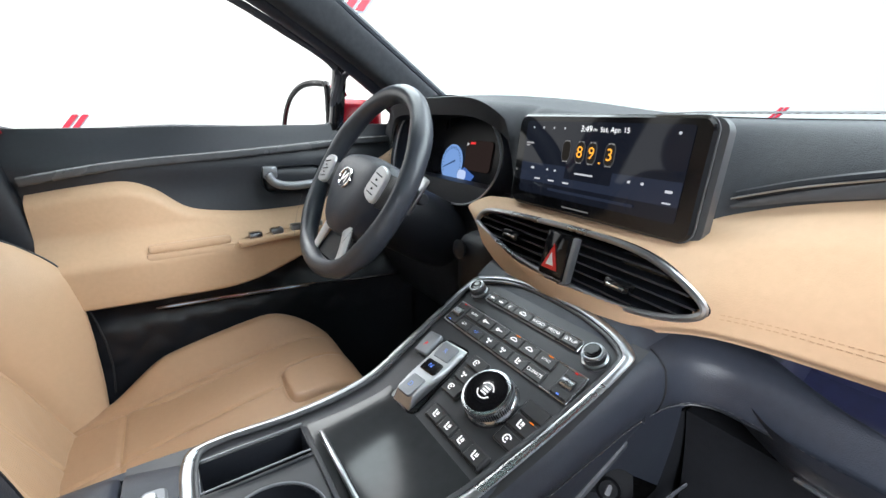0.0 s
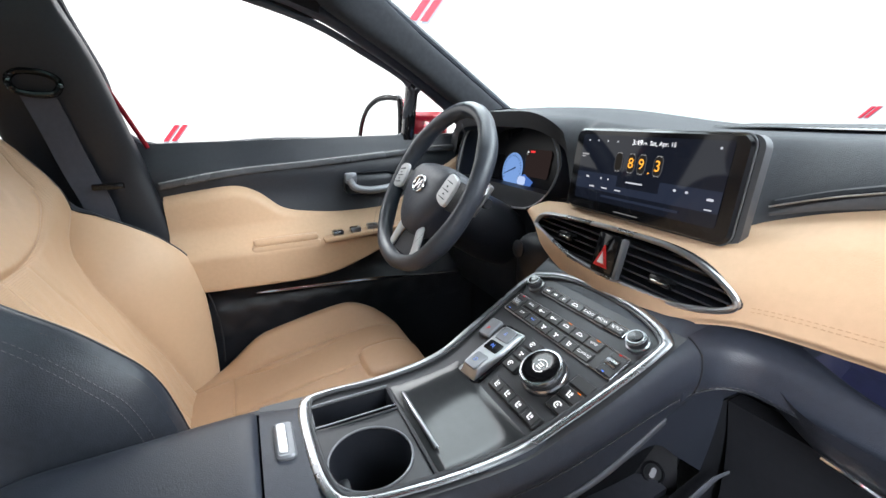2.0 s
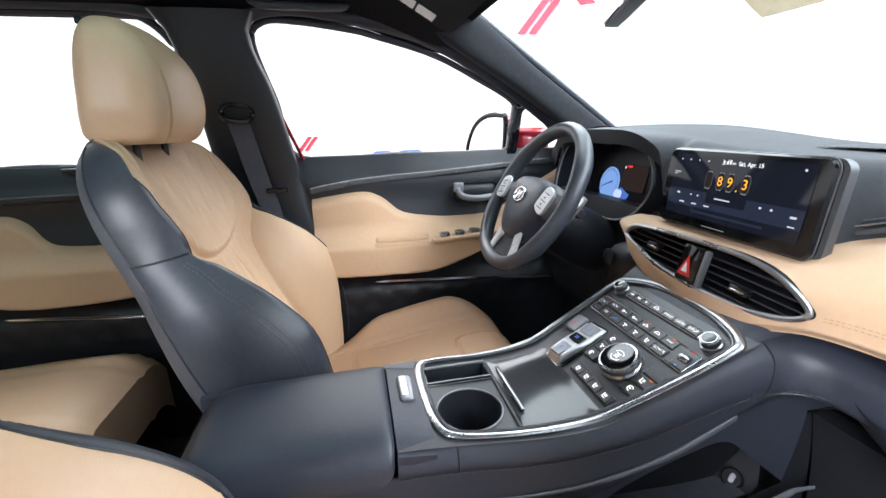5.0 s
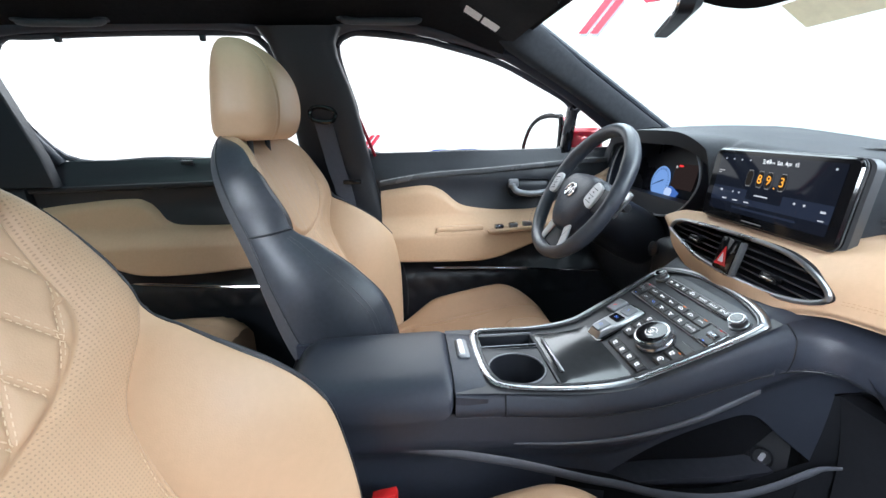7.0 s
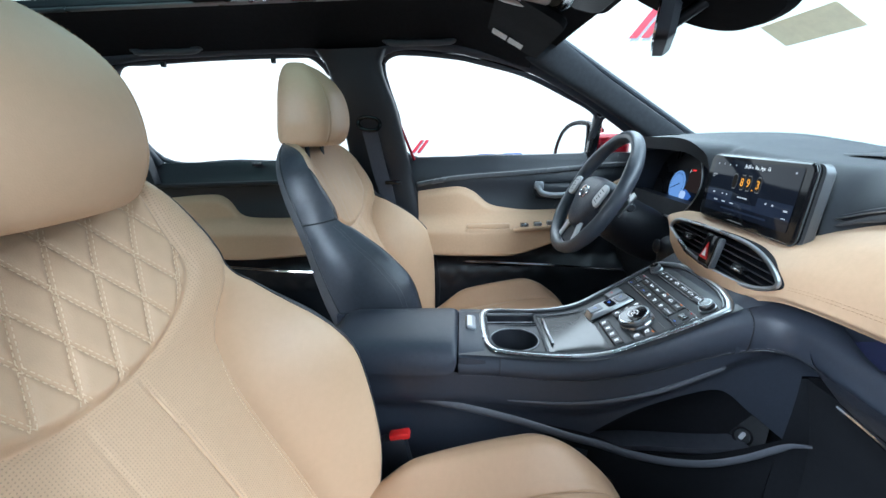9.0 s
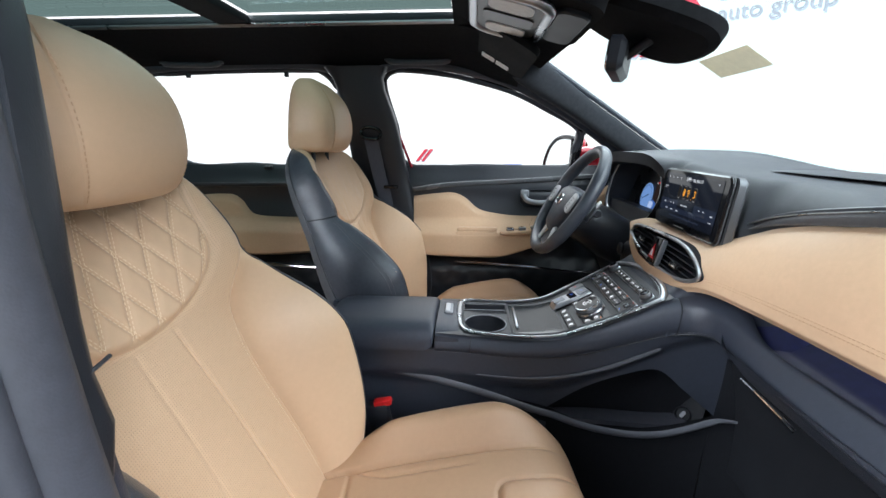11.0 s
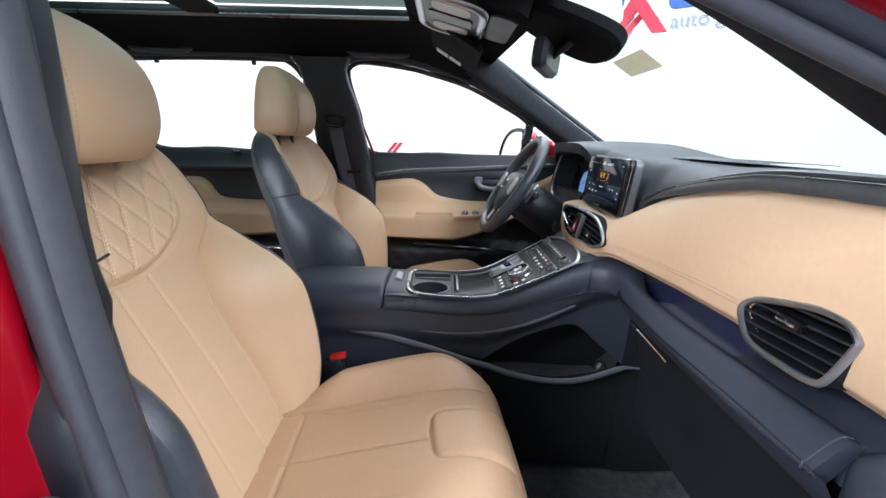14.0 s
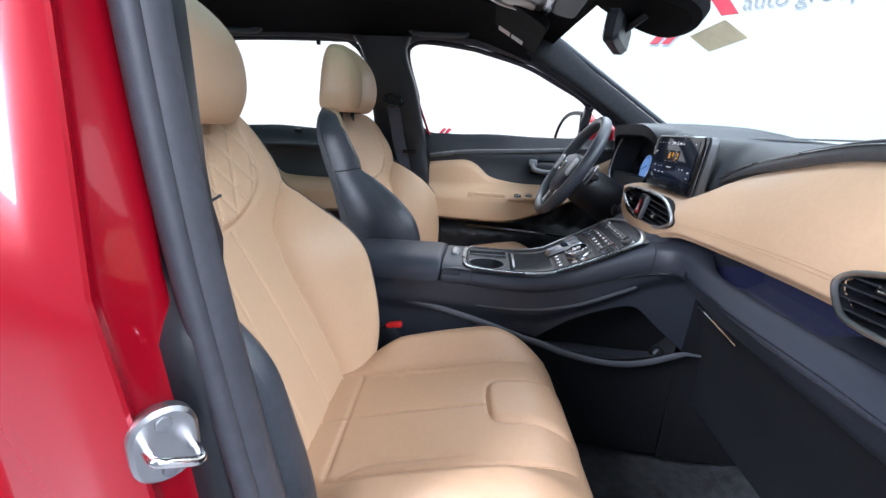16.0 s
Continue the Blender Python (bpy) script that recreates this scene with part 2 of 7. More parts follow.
class Shape:
    """Collects vertices and faces of one part."""

    def __init__(self):
        self.v, self.f, self.uv = [], [], []

    def add(self, verts, faces, uvs=None):
        k = len(self.v)
        self.v += [tuple(p) for p in verts]
        self.f += [tuple(k + i for i in f) for f in faces]
        self.uv += uvs if uvs else [(0, 0)] * len(verts)
        return self

    def make(self, name, material, parent=None, label="", smooth=40.0, category="", kind=""):
        return mk(name, self.v, self.f, material, parent, label, self.uv, smooth, category, kind)

    def box(self, c, size, bevel=0.0, m=None, seg=2):
        bm = bmesh.new()
        bmesh.ops.create_cube(bm, size=1.0)
        for v in bm.verts:
            v.co = Vector((v.co.x * size[0], v.co.y * size[1], v.co.z * size[2]))
        if bevel:
            bmesh.ops.bevel(bm, geom=bm.edges[:], offset=bevel, segments=seg, profile=0.5, affect="EDGES")
        m = Matrix.Translation(c) @ (m if m else Matrix())
        self.add([m @ v.co for v in bm.verts], [[v.index for v in f.verts] for f in bm.faces])
        bm.free()
        return self

    def tube(self, pts, r, n=8, closed=False, flat=1.0, up=None):
        """A round or flattened bar along points; r may be a list."""
        P = [Vector(p) for p in pts]
        rows = []
        for i, p in enumerate(P):
            a = P[i - 1] if (i or closed) else p
            b = P[(i + 1) % len(P)] if (i < len(P) - 1 or closed) else p
            d = (b - a).normalized()
            u = Vector(up) if up else (Vector((0, 0, 1)) if abs(d.z) < 0.9 else Vector((1, 0, 0)))
            x = d.cross(u).normalized()
            y = x.cross(d).normalized()
            k = r[i] if isinstance(r, (list, tuple)) else r
            rows.append([p + k * (math.cos(2 * math.pi * j / n) * x + flat * math.sin(2 * math.pi * j / n) * y) for j in range(n)])
        faces = []
        m = len(rows)
        for i in range(m if closed else m - 1):
            for j in range(n):
                faces.append((i * n + j, i * n + (j + 1) % n, ((i + 1) % m) * n + (j + 1) % n, ((i + 1) % m) * n + j))
        if not closed:
            faces += [tuple(range(n)), tuple((m - 1) * n + j for j in range(n))]
        return self.add([p for row in rows for p in row], faces)

    def lathe(self, profile, m, n=32):
        """profile: (radius, height) pairs about the local z axis of m."""
        verts, faces = [], []
        for r, h in profile:
            verts += [m @ Vector((r * math.cos(2 * math.pi * j / n), r * math.sin(2 * math.pi * j / n), h)) for j in range(n)]
        for i in range(len(profile) - 1):
            for j in range(n):
                faces.append((i * n + j, i * n + (j + 1) % n, (i + 1) * n + (j + 1) % n, (i + 1) * n + j))
        faces += [tuple(range(n)), tuple((len(profile) - 1) * n + j for j in range(n))]
        return self.add(verts, faces)

    def prism(self, poly, m, depth, bevel=0.0):
        """A plate: a 2D outline in the xy plane of m, from 0 to depth along its z; the top edge may be bevelled."""
        k = len(poly)
        area = sum(poly[i][0] * poly[(i + 1) % k][1] - poly[(i + 1) % k][0] * poly[i][1] for i in range(k))
        s = 1 if area > 0 else -1
        inner = []
        for i in range(k):
            a, p, b = Vector(poly[i - 1]), Vector(poly[i]), Vector(poly[(i + 1) % k])
            d = ((p - a).normalized() + (b - p).normalized())
            d = d.normalized() if d.length > 1e-6 else Vector((1, 0))
            inner.append(p + s * bevel * Vector((-d.y, d.x)))
        rows = [[(*p, 0) for p in poly], [(*p, depth - bevel * (1 if depth > 0 else -1)) for p in poly]]
        if bevel:
            rows.append([(*p, depth) for p in inner])
        verts = [m @ Vector(p) for row in rows for p in row]
        faces = [tuple(range(k))]
        for r in range(len(rows) - 1):
            faces += [(r * k + i, r * k + (i + 1) % k, (r + 1) * k + (i + 1) % k, (r + 1) * k + i) for i in range(k)]
        faces.append(tuple((len(rows) - 1) * k + i for i in range(k)))
        return self.add(verts, faces)

    def grid(self, fn, nu, nv, keep=None, closed_u=False):
        """A sheet fn(u, v) with u, v in 0 to 1; keep(u, v) picks faces."""
        wide = nu if closed_u else nu + 1
        verts, uvs, faces = [], [], []
        for j in range(nv + 1):
            for i in range(wide):
                p = fn(i / nu, j / nv)
                verts.append(p[:3])
                uvs.append((p[3], p[4]) if len(p) > 3 else (i / nu, j / nv))
        for j in range(nv):
            for i in range(nu):
                if keep and not keep((i + 0.5) / nu, (j + 0.5) / nv):
                    continue
                faces.append((j * wide + i, j * wide + (i + 1) % wide, (j + 1) * wide + (i + 1) % wide, (j + 1) * wide + i))
        return self.add(verts, faces, uvs)

    def slab(self, fn, nu, nv, thick):
        """A sheet with thickness: thick is an offset vector."""
        k = len(self.v)
        self.grid(fn, nu, nv)
        t = Vector(thick)
        w = nu + 1
        n = w * (nv + 1)
        front = self.v[k:k + n]
        self.add([Vector(p) + t for p in front], [], self.uv[k:k + n])
        for j in range(nv):
            for i in range(nu):
                a = k + n + j * w + i
                self.f.append((a, a + w, a + w + 1, a + 1))
        rim = [i for i in range(w)] + [j * w + nu for j in range(1, nv + 1)] + [nv * w + i for i in range(nu - 1, -1, -1)] + [j * w for j in range(nv - 1, 0, -1)]
        for a, b in zip(rim, rim[1:] + rim[:1]):
            self.f.append((k + a, k + b, k + n + b, k + n + a))
        return self


def ease(a, b, x):
    t = min(1, max(0, (x - a) / (b - a)))
    return t * t * (3 - 2 * t)


def table(rows, x):
    """Smooth reading of a short table of (x, value) rows."""
    if x <= rows[0][0]:
        return rows[0][1]
    for k in range(len(rows) - 1):
        (a, p), (b, q) = rows[k], rows[k + 1]
        if x <= b:
            m0 = (q - rows[k - 1][1]) / (b - rows[k - 1][0]) if k else (q - p) / (b - a)
            m1 = (rows[k + 2][1] - p) / (rows[k + 2][0] - a) if k + 2 < len(rows) else (q - p) / (b - a)
            t, h = (x - a) / (b - a), b - a
            return (2 * t**3 - 3 * t**2 + 1) * p + (t**3 - 2 * t**2 + t) * h * m0 + (-2 * t**3 + 3 * t**2) * q + (t**3 - t**2) * h * m1
    return rows[-1][1]


def curve(pts, n=24, closed=False):
    """A smooth line through 3D points."""
    P = [Vector(p) for p in pts]
    k = len(P)
    out = []
    for i in range(k if closed else k - 1):
        a, b, c, d = P[(i - 1) % k if closed else max(i - 1, 0)], P[i], P[(i + 1) % k], P[(i + 2) % k if closed else min(i + 2, k - 1)]
        for j in range(n):
            t = j / n
            out.append(0.5 * (2 * b + (c - a) * t + (2 * a - 5 * b + 4 * c - d) * t * t + (3 * b - a - 3 * c + d) * t**3))
    if not closed:
        out.append(P[-1])
    return out


def rounded(w, h, r, n=5, cx=0.0, cy=0.0):
    """Outline of a rounded rectangle."""
    out = []
    for sx, sy, a in ((1, 1, 0), (-1, 1, 90), (-1, -1, 180), (1, -1, 270)):
        for k in range(n + 1):
            t = radians(a + 90 * k / n)
            out.append((cx + sx * (w / 2 - r) + r * math.cos(t), cy + sy * (h / 2 - r) + r * math.sin(t)))
    return out


def plane(o, x, y):
    """A frame with its x and y axes along two directions."""
    x = Vector(x).normalized()
    z = x.cross(Vector(y)).normalized()
    y = z.cross(x)
    m = Matrix((x, y, z)).transposed().to_4x4()
    m.translation = o
    return m


def letters(name, body, m, size, material, parent, label="", align="CENTER"):
    """Writing in the built-in font, turned into a mesh."""
    cu = bpy.data.curves.new("writing", "FONT")
    cu.body, cu.size, cu.align_x, cu.align_y, cu.extrude = body, 1.0, align, "CENTER", 0.0
    tmp = bpy.data.objects.new("writing", cu)
    scene.collection.objects.link(tmp)
    bpy.context.view_layer.update()
    me = tmp.evaluated_get(bpy.context.evaluated_depsgraph_get()).to_mesh()
    verts = [m @ Vector((v.co.x * size, v.co.y * size, 0)) for v in me.vertices]
    faces = [list(p.vertices) for p in me.polygons]
    bpy.data.objects.remove(tmp)
    bpy.data.curves.remove(cu)
    return mk(name, verts, faces, material, parent, label, smooth=0)


def dashes(sh, pts, every, length, width, lift):
    """Stitches along a line of points, lifted along a direction."""
    L = Vector(lift)
    acc, flip = 0.0, True
    for a, b in zip(pts, pts[1:]):
        a, b = Vector(a), Vector(b)
        d = (b - a).length
        if d < 1e-6:
            continue
        acc += d
        if acc >= every:
            acc = 0.0
            t = (b - a) / d
            s = t.cross(L.normalized()) * width / 2
            c = b + L
            e = t * length / 2
            q = L.normalized() * width * 0.5
            v = [c - e - s, c + e - s, c + e + s, c - e + s, c - e * 0.7 + q, c + e * 0.7 + q]
            sh.add(v, [(0, 1, 5, 4), (1, 2, 5), (2, 3, 4, 5), (3, 0, 4)])


# ---- the studio ----
def studio():
    # both walls emit light themselves, in place of lamplight on white paint
    wall_white = glow("glowing_white_studio_wall", (1.0, 1.0, 1.0), 1.42)
    front_white = glow("glowing_blue_white_studio_wall", (0.88, 0.96, 1.0), 0.93)
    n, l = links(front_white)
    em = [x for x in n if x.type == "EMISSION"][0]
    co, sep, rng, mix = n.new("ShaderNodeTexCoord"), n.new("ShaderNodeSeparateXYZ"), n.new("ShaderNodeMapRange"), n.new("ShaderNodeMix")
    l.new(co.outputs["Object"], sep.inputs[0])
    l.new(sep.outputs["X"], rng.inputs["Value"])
    # the light's falloff along x is put into the front wall's glow
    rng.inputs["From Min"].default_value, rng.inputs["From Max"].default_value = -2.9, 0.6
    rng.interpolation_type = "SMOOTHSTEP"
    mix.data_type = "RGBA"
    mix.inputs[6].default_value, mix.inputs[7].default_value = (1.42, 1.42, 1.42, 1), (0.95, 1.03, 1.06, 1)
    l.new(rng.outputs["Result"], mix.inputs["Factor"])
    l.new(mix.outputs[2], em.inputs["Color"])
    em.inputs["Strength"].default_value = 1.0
    floor_grey = surface("grey_studio_floor", (0.20, 0.205, 0.215), 0.35, vary=0.05, patch=0.8)
    grey_wall = surface("grey_studio_paint", (0.42, 0.455, 0.50), 0.8, vary=0.1, patch=0.8)
    Shape().box((0, 0, GROUND - 0.05), (15, 21, 0.1)).make("floor", floor_grey, label="plain grey studio floor", smooth=0, category="floor", kind="structure")
    path = [(-3.12, -9.2), (-3.12, -4.0)] + [(-1.67 - 1.45 * math.cos(a), 1.75 + 1.45 * math.sin(a)) for a in np.linspace(0, math.pi / 2, 25)] + [(2.0, 3.2), (6.2, 3.2)]

    def sweep(rows, name, material, label):
        out = []
        for i, p in enumerate(rows):
            a, b = Vector(rows[max(i - 1, 0)]), Vector(rows[min(i + 1, len(rows) - 1)])
            d = (b - a).normalized()
            out.append(Vector(p) + 0.2 * Vector((-d.y, d.x)))
        n = len(rows)
        v = [(p[0], p[1], z) for q in (rows, out) for z in (GROUND - 0.05, 4.8) for p in q]
        f = []
        for i in range(n - 1):
            f += [(i, i + 1, n + i + 1, n + i), (2 * n + i, 3 * n + i, 3 * n + i + 1, 2 * n + i + 1), (n + i, n + i + 1, 3 * n + i + 1, 3 * n + i)]
        Shape().add(v, f).make(name, material, label=label, smooth=60, category="wall", kind="structure")
    sweep(path[:14], "wall_left", wall_white, "white studio wall with an even glow of its own")
    sweep(path[13:], "wall_front", front_white, "bluish white curved studio wall with a fading glow of its own")
    Shape().box((6.1, -1, 2.4), (0.2, 16.2, 4.8)).make("wall_right", grey_wall, label="plain grey studio wall", smooth=0, category="wall", kind="structure")
    Shape().box((0, -9.2, 2.4), (12, 0.2, 4.8)).make("wall_back", grey_wall, label="plain grey studio wall", smooth=0, category="wall", kind="structure")
    Shape().box((0, -1, 4.85), (12.4, 16.6, 0.1)).make("ceiling", surface("white_ceiling_paint", (0.8, 0.8, 0.8), 0.8), label="white studio ceiling", smooth=0, category="ceiling", kind="structure")
    blue = surface("blue_sign_face", (0.03, 0.10, 0.42), 0.4)
    red = surface("red_sign_face", (0.55, 0.02, 0.05), 0.4)
    grey = surface("grey_sign_face", (0.32, 0.34, 0.37), 0.5)

    def slashes(m, k, label, w=0.30, gap=0.45):
        t = thing("wall_sign", m @ Vector((0, 0, 0)), label, "sign", "wall signs")
        for dx in (0.0, gap):
            Shape().prism([((x + dx) * k, y * k) for x, y in ((0.0, 0.0), (w, 0.0), (0.82 + w, 1.0), (0.82, 1.0))], m, 0.012, 0.003).make("slash", red, t, smooth=0)
            # offset pale grey copy paints the slash's shadow on the wall
            Shape().prism([((x + dx) * k, y * k) for x, y in ((0.02, -0.3 * w), (0.02 + w, -0.3 * w), (0.86 + w, 1 - 0.2 * w), (0.86, 1 - 0.2 * w))], m, 0.003).make("slash_shadow", shade, t, "pale grey painted shadow of the slash", smooth=0)
        return t

    def left(y, z):
        return plane((-3.114, y, z), (0, 1, 0), (0, 0, 1))
    shade = surface("painted_sign_shadow", (0.42, 0.45, 0.50), 0.6)
    low = slashes(left(-0.300, 1.052), 0.108, "small red double slash sign on the white wall")
    for y, w in ((0.37, 0.16), (0.60, 0.20)):
        Shape().prism(rounded(w, 0.085, 0.03, 4), left(y, 0.985), 0.012, 0.003).make("blue_mark", blue, low, "blue mark")
    slashes(left(1.535, 1.925), 0.40, "large red double slash sign high on the white wall", 0.17, 0.24)
    slashes(plane((-0.79, 3.193, 1.148), (1, 0, 0), (0, 0, 1)), 0.058, "small red double slash sign on the white wall")
    # raised lettering on the curved corner
    big = thing("wall_sign", (-2.95, 2.3, 2.2), "raised wall sign of a blue ring, red cross and grey words", "sign", "wall signs")
    m = plane((-2.955, 2.145, 2.16), (0.56, 0.83, 0), (0, 0, 1)) @ Matrix.Translation((0, 0, 0.03))
    ring = [(-0.53 + 0.125 * math.cos(a), 0.25 + 0.20 * math.sin(a), 0.0) for a in np.linspace(0, 6.2832, 41)[:-1]]
    Shape().tube([m @ Vector(p) for p in ring], 0.042, 8, True, up=m.to_3x3() @ Vector((0, 0, 1))).make("ring", blue, big)
    for a, b in (((-0.43, -0.02), (-0.16, 0.42)), ((-0.40, 0.42), (-0.06, -0.04))):
        d = 0.06
        Shape().prism([(a[0] - d, a[1]), (a[0] + d, a[1]), (b[0] + d, b[1]), (b[0] - d, b[1])], m @ Matrix.Translation((0, 0, 0.004 if a[1] < 0 else 0.012)), 0.02, 0.003).make("cross_stroke", red, big, smooth=0)
    for x, w in ((0.10, 0.24), (0.36, 0.21), (0.60, 0.21), (0.82, 0.18)):
        Shape().prism(rounded(w, 0.26, 0.06, 4, x, 0.26), m, 0.025, 0.004).make("block", blue, big)
    letters("sign_words", "auto group", m @ Matrix.Translation((0.01, 0.035, 0.012)), 0.158, grey, big, align="LEFT")
    # second copy of the words, shifted down, as their painted shadow
    letters("sign_word_shadow", "auto group", m @ Matrix.Translation((0.018, 0.024, 0.004)), 0.158, shade, big, align="LEFT")


studio()


# ---- the car's shell: roof, pillars, glass, floor ----


def side_x(z, s=-1):
    """The side glass leans in towards the roof."""
    return s * (0.705 - 0.29 * max(0.0, z - 1.14))


def screen_y(x, z):
    """The windscreen: raked and bowed."""
    return 0.424 + (1.465 - z) / 0.638 + 0.10 * (1 - (x / 0.62) ** 2)


def car_shell():
    car = thing("sports_utility_car", (0, 0, GROUND), "red metallic car shell with black cabin trim", "car")
    # headliner: side rails, front header, middle bar, rear part
    for s in (-1, 1):
        def rail(u, v, s=s):
            y = 0.36 - 2.0 * v
            drop = 0.07 * ease(0.10, 0.42, y)
            z = (1.452 + 0.085 * math.sin(u * 1.35) + 0.0 * v) - drop
            return (s * (0.625 - 0.265 * u), y, z)
        Shape().slab(rail, 12, 40, (0, 0, 0.018)).make("roof_rail_lining", HEADLINER, car)
        Shape().tube([(s * 0.357, y, 1.533) for y in np.linspace(0.165, -1.5, 30)], 0.006, 8).make("sunroof_edge_trim", SATIN, car, "satin silver strip round the sunroof")
        Shape().box((s * 0.356, -0.67, 1.546), (0.010, 1.68, 0.018), 0.003).make("sunroof_frame", HARD_BLACK, car)

    def header(u, v):
        x = -0.6 + 1.2 * u
        y = 0.165 + 0.24 * v + 0.09 * v * (1 - (x / 0.62) ** 2)
        return (x, y, 1.535 - 0.055 * v * v - 0.045 * (abs(x) / 0.6) ** 3)
    Shape().slab(header, 30, 10, (0, 0, 0.03)).make("front_header_lining", HEADLINER, car)
    Shape().box((0, -0.43, 1.545), (0.72, 0.09, 0.022), 0.006).make("roof_cross_bar", HEADLINER, car)
    Shape().box((0, -1.62, 1.545), (1.2, 0.28, 0.04), 0.012).make("rear_lining", HEADLINER, car)

    def shell(u, v):
        x = -0.66 + 1.32 * u
        y = 0.36 - 2.1 * v
        return (x, y, 1.562 - 0.05 * (abs(x) / 0.66) ** 4 - 0.06 * ease(0.0, 0.4, y))
    Shape().grid(shell, 22, 24, keep=lambda u, v: abs(-0.66 + 1.32 * u) > 0.36 or v < 0.09 or v > 0.9).make("roof_panel", RED_PAINT, car)
    for y0, y1 in ((0.16, -0.385), (-0.475, -1.5)):
        g = Shape().grid(lambda u, v, y0=y0, y1=y1: (-0.35 + 0.7 * u, y0 + (y1 - y0) * v, 1.560), 4, 4).make("sunroof_glass", ROOF_GLASS, car, "green tinted sunroof pane")
    # windscreen
    def screen(u, v):
        x = -0.60 + 1.2 * u
        z = 1.12 + 0.35 * v
        return (x * (1.03 - 0.06 * v), screen_y(x, z), z)
    g = Shape().grid(screen, 24, 12).make("windscreen", SCREEN_GLASS, car, "clear raked windscreen")
    g.visible_shadow = False
    # front pillars
    for s in (-1, 1):
        def pillar(u, v, s=s):
            # u round the section, v from the dash up to the roof
            a = u * 2 * math.pi
            z = 1.08 + 0.40 * v
            y = 0.424 + (1.465 - z) / 0.638 - 0.035 + 0.004 * math.cos(a)
            w = 0.036 + 0.012 * ease(0.6, 1.0, v) + (0.010 if s > 0 else 0)
            p = Vector((s * (0.648 - 0.075 * v) - (0.012 if s > 0 else 0), y - (0.012 if s > 0 else 0), z + (0.026 * max(0, y - 0.50) if s > 0 else 0)))
            out = Vector((0, 0.54, 0.84))
            ca, sa = math.cos(a), math.sin(a)
            q = p + Vector((s * 0.032 * math.copysign(abs(ca) ** 0.6, ca), 0, 0)) + out * (w * math.copysign(abs(sa) ** 0.7, sa) - 0.016)
            return q
        Shape().grid(pillar, 28, 24, closed_u=True).make("front_pillar_trim", PILLAR, car, "charcoal cloth front pillar trim")
        Shape().tube([(s * (0.705 - 0.075 * v), 0.424 + (1.465 - 1.02 - 0.44 * v) / 0.638 - 0.03 + 0.035 * (s > 0), 1.02 + 0.44 * v) for v in np.linspace(0, 1, 12)], 0.022 + 0.010 * (s > 0), 10).make("front_pillar_skin", RED_PAINT, car, "red painted pillar")
        if s > 0:
            # rubber seals and red door frame beside the trim
            for dy, dz, r, name, mat in ((0.0, 0.0, 0.0085, "pillar_seal", RUBBER), (0.004, 0.017, 0.0125, "pillar_seal", SOFT_BLACK), (0.022, 0.043, 0.034, "pillar_frame", RED_PAINT)):
                run = curve([(0.700 + 0.4 * dz, 0.80 + dy, 1.144 + dz), (0.688 + 0.4 * dz, 0.60 + dy, 1.228 + dz), (0.680 + 0.4 * dz, 0.47 + dy, 1.283 + dz), (0.672 + 0.4 * dz, 0.36 + dy, 1.330 + dz), (0.660 + 0.4 * dz, 0.24 + dy, 1.392 + dz)], 6)
                Shape().tube(run, r, 12).make(name, mat, car, "glossy red door frame" if mat is RED_PAINT else "")
        Shape().tube([(s * (0.655 - 0.075 * v), 0.424 + (1.465 - 1.08 - 0.39 * v) / 0.638 + 0.022, 1.08 + 0.39 * v) for v in np.linspace(0, 1, 12)], 0.008, 8).make("windscreen_seal", RUBBER, car)
    # floor, bulkhead, tunnel sides
    def floor(u, v):
        x, y = -0.68 + 1.36 * u, 1.12 - 2.3 * v
        z = 0.385 + 0.22 * ease(0.80, 1.12, y) + 0.004 * noise.noise(Vector((x * 14, y * 14, 0)))
        return (x, y, z)
    Shape().slab(floor, 60, 90, (0, 0, -0.03)).make("floor_carpet", CARPET, car, "black carpet, worn and a little dusty")
    Shape().box((0, 1.16, 0.85), (1.36, 0.06, 0.56), 0.02).make("bulkhead", HARD_BLACK, car)
    Shape().box((0, -1.75, 0.85), (1.36, 0.06, 0.9), 0.02).make("boot_trim", HARD_BLACK, car)
    for s in (-1, 1):
        Shape().box((s * 0.69, -0.25, 0.40), (0.10, 2.4, 0.12), 0.03).make("door_sill", HARD_BLACK, car)
        Shape().box((s * 0.665, -1.30, 1.27), (0.05, 0.62, 0.34), 0.03).make("rear_quarter_trim", HARD_BLACK, car)
        Shape().box((s * 0.672, -1.36, 0.79), (0.05, 0.80, 0.70), 0.02).make("boot_side_trim", HARD_BLACK, car)
    for s in (-1, 1):
        m = plane((s * 0.655, 0, 0), (0, 1, 0), (0, 0, 1))
        Shape().prism([(-0.862, 1.08), (-0.876, 1.160), (-0.950, 1.385), (-0.915, 1.440), (-0.86, 1.475), (-1.70, 1.475), (-1.70, 1.08)], m, -0.03 * s, 0.004).make("rear_pillar_trim", HARD_BLACK, car, "black rear pillar trim")
    for s in (-1, 1):
        Shape().box((s * 0.685, 0.96, 0.76), (0.03, 0.46, 0.76), 0.01).make("kick_panel", HARD_BLACK, car)
    # bonnet and wings
    def bonnet(u, v):
        x = -0.80 + 1.6 * u
        return (x, 1.12 + 1.0 * v, 1.09 - 0.10 * v - 0.08 * (abs(x) / 0.8) ** 4 - 0.1 * v ** 3)
    Shape().slab(bonnet, 16, 12, (0, 0, -0.03)).make("bonnet", RED_PAINT, car)
    for s in (-1, 1):
        Shape().box((s * 0.80, 1.45, 0.72), (0.05, 0.9, 0.62), 0.02).make("front_wing", RED_PAINT, car)
